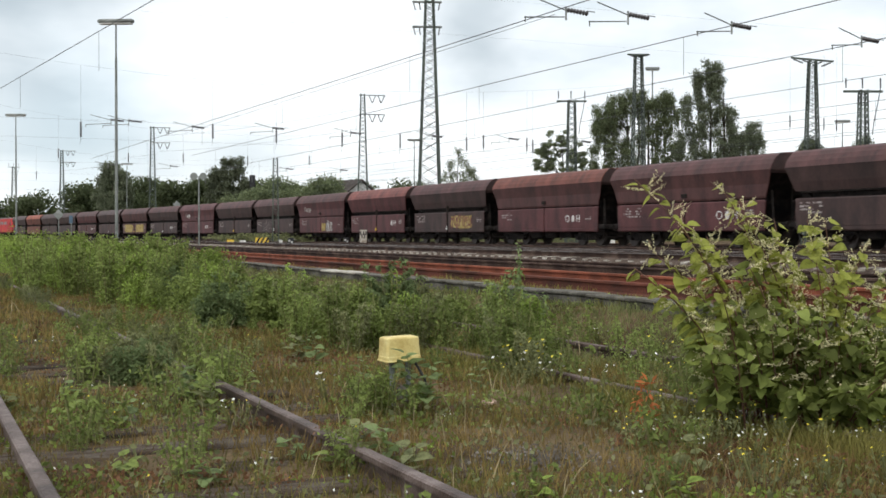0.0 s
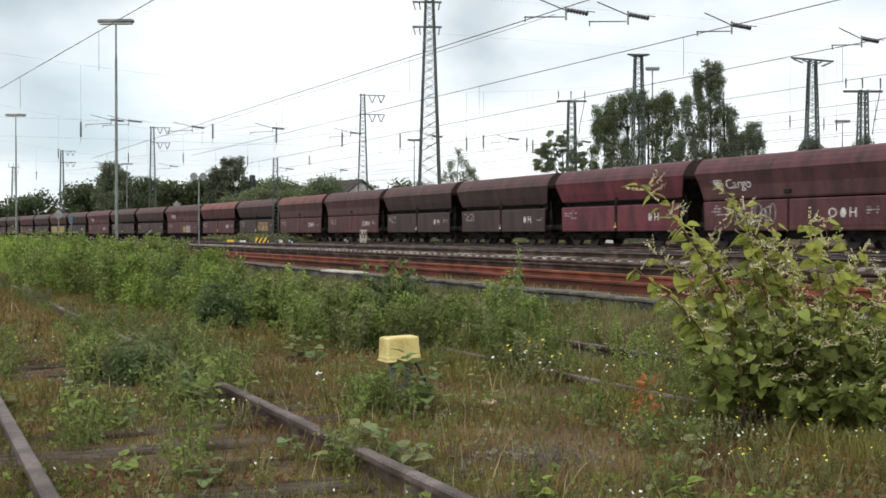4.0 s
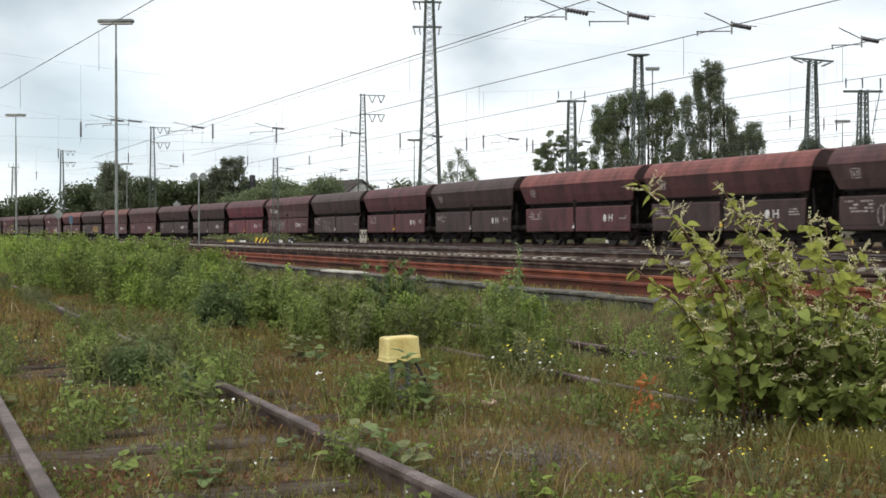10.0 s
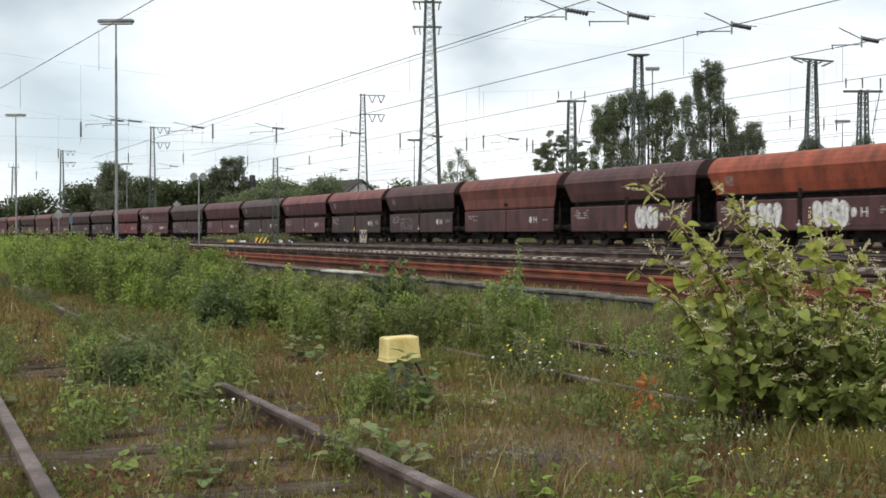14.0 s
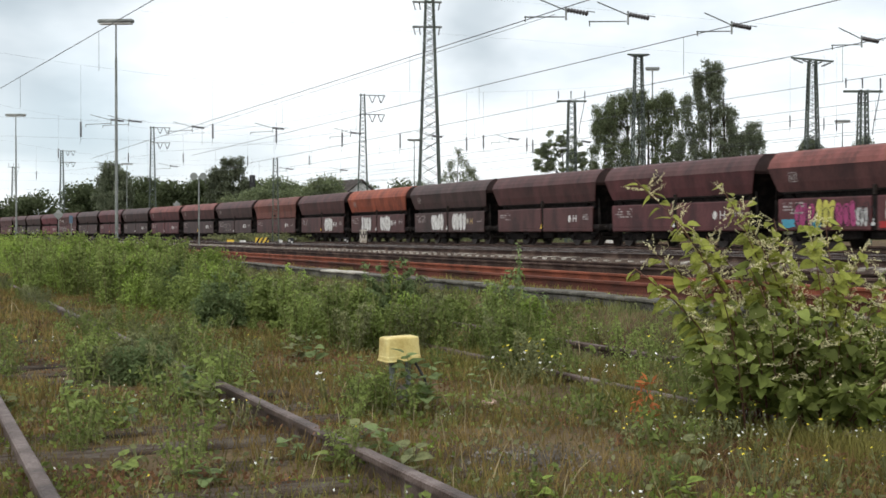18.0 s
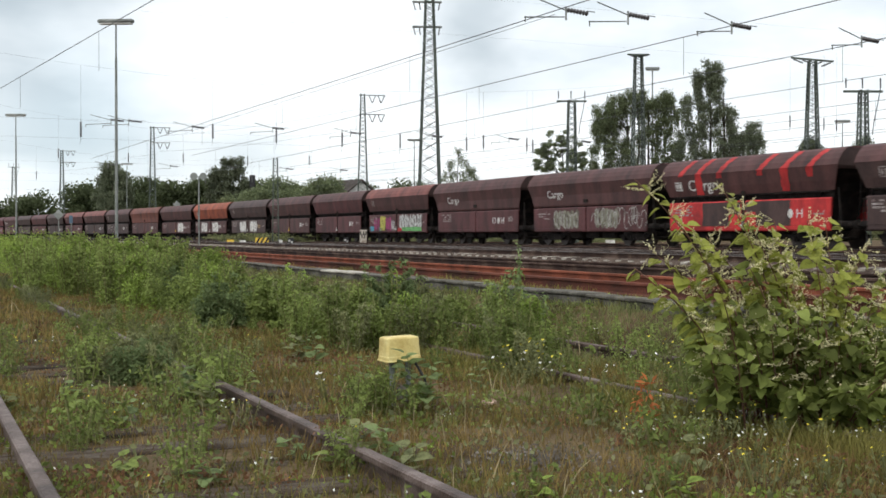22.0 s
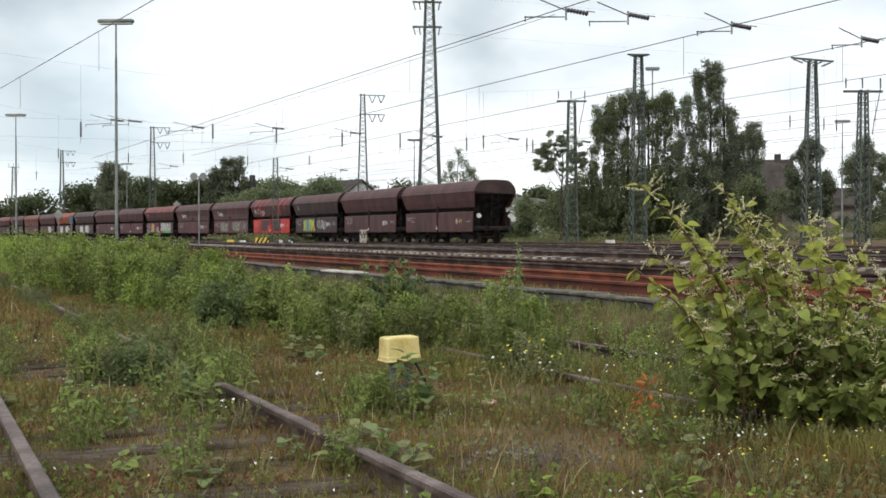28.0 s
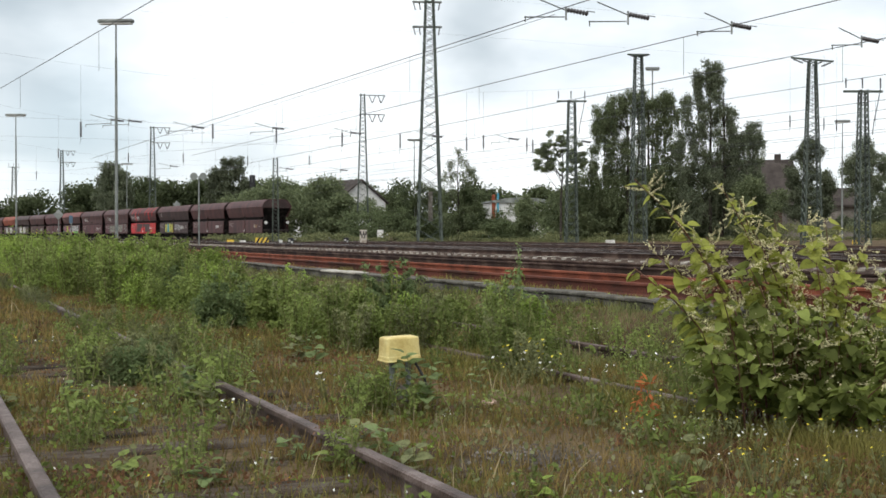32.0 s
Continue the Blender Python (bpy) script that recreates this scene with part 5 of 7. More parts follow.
lobed_tree("birch_tree", -71, 250, 0.4, [(-3.6, 11.5), (-2.6, 15.8), (-1.0, 16.9), (1.0, 16.5), (2.6, 15.0), (3.4, 11.0)], 3.0, 90, 22000, 0.42, 11, M["leaf_dark"], 3.0, "tall dark drooping birch in the distance", 1.2)
lobed_tree("birch_tree", -46.5, 250, 0.4, [(-3.8, 13.0), (-3.0, 16.0), (-1.6, 17.2), (0.0, 18.2), (1.6, 17.6), (3.0, 17.8), (3.8, 14.0), (5.0, 12.0)], 3.0, 110, 26000, 0.42, 12, M["leaf_dark"], 3.4, "tall dark drooping birch in the distance", 1.15)
lobed_tree("tree", 11.4, 112, 0.6, [(-2.4, 9.2), (-1.3, 10.6), (0.2, 11.1), (1.4, 10.4), (2.3, 8.8)], 6.8, 90, 20000, 0.13, 21, M["leaf_tree"], 0.0, "open flat-crowned tree behind the yard", 0.38, 0.5, 1.6)
lobed_tree("birch_tree", 19.0, 113, 0.6, [(-4.5, 10.2), (-4.0, 13.0), (-2.8, 13.7), (-1.4, 14.5), (0.2, 14.7), (1.6, 14.3), (2.7, 15.5), (3.4, 13.6), (4.2, 12.0)], 1.5, 320, 118000, 0.16, 22, M["leaf_tree"], 1.5, "broad grey-green birch behind the yard", 0.5, 1.0, 2.6, 3)
lobed_tree("birch_tree", 25.6, 110, 0.6, [(-3.2, 13.2), (-2.5, 14.4), (-2.1, 14.2), (-1.9, 16.9), (-0.3, 17.3), (0.8, 17.0), (1.2, 13.2), (2.2, 12.4), (2.5, 10.8), (3.6, 11.4), (4.3, 11.0), (4.6, 8.2)], 1.5, 300, 130000, 0.15, 37, M["leaf_dark"], 2.2, "tall dark weeping birch behind the yard", 0.45, 1.1, 2.2, 2)
lobed_tree("tree", 33.2, 105, 0.6, [(-1.8, 5.2), (-1.4, 7.6), (-0.6, 8.9), (0.1, 9.4), (0.8, 8.6), (1.5, 7.4), (1.9, 5.0)], 2.2, 100, 42000, 0.15, 26, M["leaf_dark"], 0.0, "egg-crowned dark green tree beside a house", 0.62, 0.9, 1.6)
lobed_tree("tree", 38.2, 105, 0.6, [(-1.9, 5.6), (-1.4, 8.0), (-0.6, 9.2), (0.2, 9.6), (1.0, 8.6), (1.7, 7.6), (2.4, 7.0), (3.4, 6.4)], 1.2, 130, 52000, 0.15, 27, M["leaf_dark"], 0.0, "egg-crowned dark green tree beside a house", 0.62, 0.9, 1.6)
lobed_tree("tree", 28.6, 107, 0.6, [(-2.0, 4.0), (-1.0, 5.8), (0.3, 6.2), (1.4, 5.4), (2.2, 3.6)], 0.8, 34, 16000, 0.16, 36, M["leaf_tree"], 0.0, "rounded green tree beside a house", 0.7)
lobed_tree("tree", 1.5, 118, 0.6, [(-1.8, 6.2), (-1.0, 8.0), (0.0, 9.3), (0.8, 9.0), (1.6, 7.8), (2.2, 5.4)], 1.5, 80, 12000, 0.14, 28, M["leaf_tree"], 1.0, "thin-crowned tree behind the big mast", 0.4, 0.8, 1.4)
lobed_tree("tree", 3.0, 119, 0.6, [(-1.6, 4.6), (-0.6, 5.6), (0.6, 5.2), (1.5, 3.4)], 0.8, 34, 14000, 0.15, 40, M["leaf_far"], 0.6, "thin-crowned green tree behind the yard", 0.6)
lobed_tree("tree", -2.9, 121, 0.6, [(-2.0, 4.8), (-0.8, 6.4), (0.4, 6.8), (1.8, 5.6)], 0.8, 34, 14000, 0.16, 29, M["leaf_far"], 0.5, "thin-crowned green tree behind the yard", 0.65)
lobed_tree("shrub", 5.3, 118, 0.5, [(-2.2, 2.0), (-1.0, 2.6), (0.4, 2.4), (1.4, 2.2), (2.2, 1.8)], 0.3, 34, 15000, 0.16, 33, M["leaf_far"], 0.0, "dense rounded green bush", 0.65)
lobed_tree("shrub", 9.0, 118, 0.5, [(-2.0, 2.6), (-1.0, 4.6), (0.2, 5.2), (1.2, 4.4), (2.0, 2.4)], 0.3, 40, 18000, 0.16, 30, M["leaf_tree"], 0.0, "dense rounded dark green bush", 0.7)
far_wood("underwood", [(12 + i * 2.4, 116 + math.sin(i * 3), 7.2 + 1.2 * math.sin(i * 2.3) + (1.4 if 2 < i < 7 else 0), 4.2) for i in range(9)], 15, M["leaf_tree"], 90000, 0.19, "dark green underwood beneath the birches")
far_wood("hedge", [(-8 + i * 3.0, 122 + 2 * math.sin(i * 3), 3.9 + 1.0 * math.sin(i * 2.3), 4) for i in range(12)], 5, M["leaf_far"], 50000, 0.2, "green hedge and scrub along the far side of the yard")
far_wood("far_wood", [(34 + i * 4.0, 150 + 2 * math.sin(i * 3), 7.4 + 1.0 * math.sin(i * 2.3), 6) for i in range(9)], 7, M["leaf_far"], 36000, 0.3, "green trees behind the houses")
far_wood("verge_scrub", [(-20 + i * 3.2, 108 - 0.45 * i, 1.4 + 0.35 * math.sin(i * 2.9) + (0.9 if i > 14 else 0), 3.6) for i in range(24)], 6, M["leaf_dull"], 50000, 0.15, "low green scrub along the far verge")


def grass(name, count, seed, mat, p0, p1, w0, w1, h0, h1, label, bare=0.0):
    rng = np.random.RandomState(seed)
    w = w0 * (w1 / w0) ** rng.rand(count)
    p = rng.uniform(p0, p1, count)
    vs, fs = [], []
    k = 0
    for a, b in zip(p, w):
        v = along(a, b)
        if noise.noise((v.x * 0.55, v.y * 0.55, seed)) < bare:
            continue
        z = ground_z(a, b) + 0.05 * noise.noise((v.x * 0.6, v.y * 0.6, 0)) - 0.02
        h = rng.uniform(h0, h1) * (0.75 + 0.5 * noise.noise((v.x * 0.8, v.y * 0.8, 9)))
        q = rng.rand() * 6.28
        wd = 0.001 + 0.0004 * b
        lx, ly = rng.normal(0, 0.34, 2) * h
        cx, cy = math.cos(q) * wd, math.sin(q) * wd
        mx, my = v.x + lx * 0.45, v.y + ly * 0.45
        vs += [(v.x - cx, v.y - cy, z), (v.x + cx, v.y + cy, z), (mx + cx * 0.7, my + cy * 0.7, z + h * 0.62), (mx - cx * 0.7, my - cy * 0.7, z + h * 0.62), (v.x + lx, v.y + ly, z + h)]
        fs += [(k, k + 1, k + 2, k + 3), (k + 3, k + 2, k + 4)]
        k += 5
    ob = new(name, mesh_from(name, vs, fs, mat))
    tagged(ob, label, "grass", kind="stuff")


grass("dry_grass", 115000, 31, M["grass_dry"], -4.5, 5.7, 3.0, 34, 0.05, 0.17, "short dry yellow-brown grass on the siding", -0.35)
grass("green_grass", 105000, 32, M["grass_green"], -4.5, 7.2, 3.0, 36, 0.05, 0.18, "short green grass on the siding", -0.1)
grass("bank_grass", 52000, 33, M["grass_bank"], 5.3, 7.1, 4.0, 40, 0.05, 0.14, "green grass on the bank below the cable trough", -0.6)
grass("rail_grass", 12000, 36, M["grass_green"], 4.1, 4.9, 8.7, 26, 0.1, 0.24, "tufts of grass along the buried rail", -0.8)
grass("pale_stalks", 900, 43, M["straw"], -4, 6.6, 3.0, 20, 0.14, 0.36, "thin pale dry stalks standing in the grass", -0.4)
grass("rail_grass", 4000, 38, M["grass_dry"], 0.8, 1.9, 13, 34, 0.08, 0.18, "dry tufts of grass along the overgrown rail", -0.8)
grass("verge_grass", 14000, 39, M["grass_dry"], 7.15, 9.4, 9, 55, 0.05, 0.15, "dry weeds on the ballast of the rusty track", 0.0)
grass("verge_grass", 9000, 40, M["grass_green"], 7.15, 8.2, 9, 45, 0.06, 0.2, "green weeds on the ballast of the rusty track", 0.05)
grass("rail_grass", 9000, 37, M["grass_green"], 4.2, 4.8, 3.4, 7.3, 0.12, 0.24, "dry tufts of grass along the buried rail", -0.8)


for _nm, _mt, _sd, _lb in (("dry_grass", "grass_dry", 34, ""), ("green_grass", "grass_green", 35, "")):
    _r = np.random.RandomState(_sd)
    _v, _f = [], []
    for _i in range(22000):
        _p, _w = _r.uniform(-9, 9), _r.uniform(-9, 4)
        _q = along(_p, _w)
        _z, _h, _a = ground_z(_p, _w) - 0.02, _r.uniform(0.04, 0.14), _r.rand() * 6.28
        _k = len(_v)
        _v += [(_q.x - 0.003 * math.cos(_a), _q.y - 0.003 * math.sin(_a), _z), (_q.x + 0.003 * math.cos(_a), _q.y + 0.003 * math.sin(_a), _z), (_q.x + _r.normal(0, 0.3) * _h, _q.y + _r.normal(0, 0.3) * _h, _z + _h)]
        _f.append((_k, _k + 1, _k + 2))
    tagged(new(_nm, mesh_from(_nm, _v, _f, M[_mt])), "short sparse grass on the disused siding", "grass", kind="stuff")


def ground_cover(name, count, seed, mat, p0, p1, w0, w1, high, size, label, bare, ratio=1.5):
    """Low leaves in patches over the ground."""
    rng = np.random.RandomState(seed)
    c, sz = [], []
    while len(c) < count:
        p, w = rng.uniform(p0, p1), w0 * (w1 / w0) ** rng.rand()
        v = along(p, w)
        k = noise.noise((v.x * 0.7, v.y * 0.7, seed * 3.1)) + 0.5 * noise.noise((v.x * 2.1, v.y * 2.1, seed))
        if k < bare:
            continue
        top = high * min(1.0, 0.25 + (k - bare) * 1.6)
        c.append((v.x, v.y, ground_z(p, w) + 0.05 * noise.noise((v.x * 0.6, v.y * 0.6, 0)) + rng.rand() ** 1.5 * top))
        sz.append(size * rng.uniform(0.5, 1.3))
    ob = new(name, quads(name, c, sz, seed, mat, ratio, 0.0, 0.25))
    tagged(ob, label, "ground plants", kind="stuff")


ground_cover("creeping_weeds", 24000, 51, M["leaf_weed"], -4, 6.9, 3.0, 24, 0.14, 0.034, "low creeping green weeds on the siding", 0.12)
ground_cover("clover", 15000, 52, M["leaf_bright"], -4, 7.0, 3.0, 26, 0.1, 0.034, "low bright green clover patches", 0.2)
ground_cover("white_flowers", 150, 55, M["petal_white"], -3, 6.8, 3.5, 14, 0.2, 0.02, "tiny scattered white flowers in the grass", -0.1, 1.1)
ground_cover("yellow_flowers", 240, 56, M["petal_yellow"], -3, 6.8, 3.5, 14, 0.2, 0.019, "tiny scattered yellow flowers in the grass", -0.1, 1.1)
ground_cover("dead_leaves", 24000, 53, M["dock"], -3, 6.5, 3.0, 20, 0.13, 0.028, "red-brown withered weeds on dry ground", 0.25)
ground_cover("sparse_seedlings", 14000, 54, M["leaf_dull"], -4, 6.9, 3.0, 20, 0.1, 0.04, "scattered dull green seedlings", -0.2)


def flower_mesh():
    vs, fs = [(0, 0, 0.004)], []
    for i in range(10):
        a = i / 10 * 6.283
        r = 0.0145 if i % 2 else 0.0085
        vs.append((math.cos(a) * r, math.sin(a) * r, 0.0))
    return mesh_from("flower", vs, [(0, 1 + i, 1 + (i + 1) % 10) for i in range(10)])


FLOWER = flower_mesh()


def weed_kind(seed, h, spread, mat, leaf, n, stems=5, flower=None):
    """A weed of several stems with leaves along them."""
    rng = np.random.RandomState(seed)
    t = empty("weed_plant")
    s = Shape()
    pts = []
    tips = []
    for i in range(stems):
        a = rng.rand() * 6.28
        r = spread * rng.rand() ** 0.6
        b = Vector((math.cos(a) * r * 0.35, math.sin(a) * r * 0.35, -0.05))
        hh = h * rng.uniform(0.65, 1.0)
        e = Vector((math.cos(a) * r, math.sin(a) * r, hh))
        m = b.lerp(e, 0.55) + Vector((0, 0, hh * 0.08))
        s.line([b, m, e], 0.005 + 0.003 * h, 4)
        tips.append(e)
        for j in range(n // stems):
            u = rng.rand() ** 0.75
            q = b.lerp(m, u / 0.55) if u < 0.55 else m.lerp(e, (u - 0.55) / 0.45)
            d = leaf * 1.2 * (1.15 - u * 0.7)
            pts.append((q.x + rng.normal(0, d), q.y + rng.normal(0, d), max(0.02, q.z + rng.normal(0, d * 0.5))))
    part("stem", s.mesh("stem"), M["stem"], t)
    ways = [(p[0] / spread, p[1] / spread, 0.7) for p in pts]
    part("foliage", facing_leaves("foliage", pts, ways, leaf * rng.uniform(0.6, 1.3, len(pts)), seed, mat, 2.0, 0.55), mat, t)
    if flower:
        c = []
        for e in tips:
            c.append((e.x, e.y, e.z + 0.01))
        for q in c:
            part("flower", FLOWER, flower, t, m=pose(q[0], q[1], q[2], rng.uniform(-50, 50), rng.uniform(-50, 50)))
    return t


KINDS = [
    weed_kind(41, 0.95, 0.30, M["leaf_weed"], 0.056, 1050, 11),
    weed_kind(42, 0.80, 0.34, M["leaf_weed"], 0.05, 1000, 11),
    weed_kind(43, 0.70, 0.32, M["leaf_dull"], 0.042, 950, 11),
    weed_kind(44, 0.85, 0.26, M["leaf_bright"], 0.06, 850, 9),
    weed_kind(45, 0.40, 0.22, M["leaf_weed"], 0.042, 300, 7),
    weed_kind(46, 0.32, 0.18, M["leaf_weed"], 0.046, 170, 6),
    weed_kind(47, 0.34, 0.16, M["leaf_dull"], 0.035, 130, 6, M["petal_yellow"]),
    weed_kind(48, 0.24, 0.14, M["grass_green"], 0.03, 90, 6, M["petal_white"]),
    weed_kind(49, 0.26, 0.12, M["dock"], 0.035, 120, 5),
    weed_kind(50, 1.0, 0.07, M["leaf_bright"], 0.05, 130, 2),
]
WEED_LABELS = ["tall leafy green weed among the tracks", "bushy green weed among the tracks", "dull grey-green bushy weed among the tracks", "tall bright yellow-green weed among the tracks",
               "low leafy green weed on the siding", "small bright green weed on the siding", "small weed with bright yellow flowers", "small weed with white flowers", "withered red-brown dock on dry ground", "slender tall green weed among the tracks"]
for _k, _l in zip(KINDS, WEED_LABELS):
    tagged(_k, _l, "weed", "weeds on the sidings")
_used = set()


def put_weed(kind, p, w, size, rz, a=NEAR):
    v = along(p, w, a)
    z = ground_z(*along_inverse(v))
    m = Matrix.LocRotScale((v.x, v.y, z), Euler((0, 0, rz)), (size, size, size))
    if kind not in _used:
        _used.add(kind)
        KINDS[kind].matrix_basis = m
        return KINDS[kind]
    c = copy_thing(KINDS[kind], Matrix.LocRotScale((v.x, v.y, z), Euler((0, 0, rz)), None))
    c.scale = (size, size, size)
    return c


def along_inverse(v):
    return v.x * math.cos(NEAR) + v.y * math.sin(NEAR), -v.x * math.sin(NEAR) + v.y * math.cos(NEAR)


rng_w = random.Random(77)
for _ in range(120):      # the tall belt between the sidings
    w = rng_w.uniform(10.5, 30)
    lo = 3.5 - 0.09 * (w - 10) if w < 22 else 1.6
    p = rng_w.uniform(lo, 4.9)
    if w < 13.5 and p < 3.8:
        continue
    size = (0.78 if w < 15 else 0.95 if w < 19 else 1.15 if w < 24 else 1.3) * rng_w.uniform(0.7, 1.1)
    kinds = (0, 1, 1, 2, 2, 3) if w < 18 else (0, 0, 1, 3, 3, 3)
    put_weed(rng_w.choice(kinds), p, w, size, rng_w.uniform(0, 6.28))
for p, w, k, size in ((4.75, 9.5, 1, 0.85), (4.95, 9.9, 0, 0.85), (4.6, 9.1, 2, 0.75), (5.0, 9.0, 1, 0.7), (5.2, 9.7, 3, 0.75), (4.3, 10.6, 1, 0.8), (4.5, 11.2, 2, 0.85), (4.1, 11.6, 0, 0.75)):
    put_weed(k, p, w, size, w * 7.0)
for p, w, k, size in ((1.45, 9.6, 2, 0.72), (1.7, 10.1, 2, 0.7), (1.2, 10.3, 1, 0.62), (1.6, 9.1, 2, 0.55), (2.0, 9.4, 4, 1.0), (1.9, 8.3, 4, 1.05), (1.65, 8.0, 5, 1.1), (2.1, 10.6, 4, 1.1),
                      (1.0, 9.2, 4, 1.1), (2.2, 11.4, 2, 0.6), (2.35, 12.3, 1, 0.6), (1.3, 11.3, 4, 1.2), (0.2, 8.4, 4, 0.9), (-0.2, 10.2, 4, 1.0), (0.6, 11.8, 4, 0.9),
                      (2.1, 8.9, 4, 0.8), (2.05, 12.9, 4, 1.0), (2.0, 13.8, 1, 0.5), (1.95, 14.8, 2, 0.5), (1.9, 11.0, 4, 0.9), (1.95, 10.0, 2, 0.5)):
    put_weed(k, p, w, size, w * 5.0)
for p, w, k, size in ((2.75, 7.3, 3, 0.3), (2.62, 7.35, 5, 0.8), (2.8, 7.0, 5, 0.8)):
    put_weed(k, p, w, size, w * 9.0)
for _i in range(38):      # weeds that hide the far part of the siding's rail
    w = 9.2 + _i * 0.5 + rng_w.uniform(-0.15, 0.15)
    if 15.4 < w < 17.2:
        continue
    put_weed(rng_w.choice((4, 4, 5, 2)), 1.9 + rng_w.uniform(-0.1, 0.1), w, rng_w.uniform(0.4, 0.6) if w > 11 else 0.5, rng_w.uniform(0, 6.28), YARD)
for p, w, k, size in ((4.88, 12.6, 9, 1.05), (5.87, 11.4, 9, 1.08), (5.7, 11.6, 9, 0.7), (6.3, 10.6, 9, 0.6), (4.2, 14.0, 9, 1.0), (4.6, 16.0, 9, 1.05), (5.9, 9.4, 9, 0.55), (3.6, 17.0, 9, 1.1), (5.5, 13.0, 9, 0.8),
                      (2.4, 4.5, 5, 0.6), (3.0, 4.35, 5, 0.7), (3.63, 5.05, 4, 0.6), (5.5, 8.2, 4, 0.9), (5.7, 9.0, 4, 1.0), (5.3, 7.4, 5, 0.9), (6.0, 8.4, 4, 1.0), (6.2, 9.3, 4, 0.9), (4.7, 7.2, 4, 0.8), (4.6, 8.0, 5, 1.0),
                      (4.65, 8.6, 4, 1.1), (4.7, 10.2, 4, 1.1), (6.1, 12.2, 4, 1.2), (6.2, 13.6, 4, 1.2), (5.9, 15.0, 1, 0.5), (6.1, 10.2, 4, 0.9), (4.7, 6.6, 4, 0.8), (6.0, 7.3, 4, 0.9), (5.1, 6.9, 5, 0.9)):
    put_weed(k, p, w, size, w * 9.0)
for p, w, k, size in ((2.03, 5.5, 4, 0.6), (2.0, 5.3, 5, 0.7), (2.1, 5.7, 4, 0.5), (2.02, 5.9, 8, 0.7), (1.2, 5.4, 4, 0.7), (1.4, 6.2, 4, 0.8), (0.9, 6.8, 5, 1.1)):
    put_weed(k, p, w, size, w * 3.0, YARD)
for _ in range(80):       # low weeds on the open ground
    w = 3.0 * (16 / 3.0) ** rng_w.random()
    put_weed(rng_w.choice((4, 5, 5, 6, 7, 8, 8)), rng_w.uniform(-1.5, 6.3), w, rng_w.uniform(0.4, 0.95) * (0.7 if w < 5 else 1), rng_w.uniform(0, 6.28))
for _ in range(16):       # yellow and white flowers under the knotweed
    put_weed(rng_w.choice((6, 6, 7)), rng_w.uniform(3.4, 4.6), rng_w.uniform(4.0, 5.6), rng_w.uniform(0.45, 0.75), rng_w.uniform(0, 6.28))


def put_at(kind, x, d, size):
    """Puts a weed d metres ahead and x metres to the side."""
    put_weed(kind, *along_inverse(Vector((x, d, 0))), size, x * 11.0)


for _x, _d, _k, _s in ((1.42, 7.1, 6, 0.75), (1.55, 7.0, 6, 0.6), (1.68, 6.7, 6, 0.55), (1.85, 6.4, 6, 0.6), (1.5, 6.5, 6, 0.45), (2.05, 6.3, 6, 0.6), (2.3, 6.2, 6, 0.5), (2.15, 6.2, 7, 0.6), (2.35, 6.25, 7, 0.7), (2.2, 6.5, 6, 0.8),
                       (1.4, 5.6, 7, 0.5), (1.62, 5.5, 7, 0.5), (2.5, 6.3, 6, 0.6), (0.62, 9.0, 6, 1.1), (0.72, 9.2, 6, 1.2), (0.78, 8.9, 6, 0.9), (0.5, 9.1, 7, 1.1), (0.85, 8.8, 7, 0.9), (0.55, 8.7, 6, 0.7), (1.1, 8.6, 7, 0.9), (1.6, 9.3, 7, 1.0), (1.9, 9.8, 6, 1.0),
                       (-1.97, 8.7, 2, 0.42), (-1.85, 8.75, 4, 0.75), (-1.72, 8.6, 4, 0.8), (-1.6, 8.3, 5, 0.8), (-0.5, 7.7, 5, 0.85), (-0.42, 7.6, 4, 0.75), (-0.58, 7.6, 4, 0.7), (-0.8, 8.2, 7, 0.9), (-1.2, 7.0, 6, 0.6),
                       (0.46, 9.5, 1, 0.72), (0.6, 9.6, 0, 0.72), (0.8, 9.6, 1, 0.68), (0.7, 9.4, 2, 0.66), (-0.9, 11.5, 2, 0.8), (-1.1, 11.8, 0, 0.8), (-0.6, 11.6, 1, 0.8), (-1.5, 12.0, 1, 0.85), (-0.3, 11.4, 2, 0.75)):
    put_at(_k, _x, _d, _s)


def thicket_stuff(name, lumps, seed, mat, n, leaf, label):
    rng = np.random.RandomState(seed)
    c, nm = blob_leaves(rng, lumps, n, 0.45)
    c[:, 2] = np.abs(c[:, 2] - 0.1) + 0.1
    tagged(new(name, facing_leaves(name, c, nm, leaf * rng.uniform(0.5, 1.3, n), seed, mat, 1.9, 0.5)), label, "weeds", kind="stuff")


_belt = {"a": [], "b": []}
rng_b = random.Random(5)
for _ in range(95):
    w = rng_b.uniform(11, 30)
    lo = 3.6 - 0.09 * (w - 10) if w < 22 else 1.8
    p = rng_b.uniform(lo, 4.8)
    if w < 13.5 and p < 3.9:
        continue
    v = along(p, w)
    h = (0.5 if w < 15 else 0.68 if w < 19 else 0.95) * rng_b.uniform(0.6, 1.0)
    for _k in range(4):
        r = rng_b.uniform(0.1, 0.2)
        _belt["a" if w < 17 else rng_b.choice("ab")].append((v.x + rng_b.uniform(-0.25, 0.25), v.y + rng_b.uniform(-0.2, 0.2), h * rng_b.uniform(0.2, 0.92), r, r * rng_b.uniform(0.8, 1.5)))
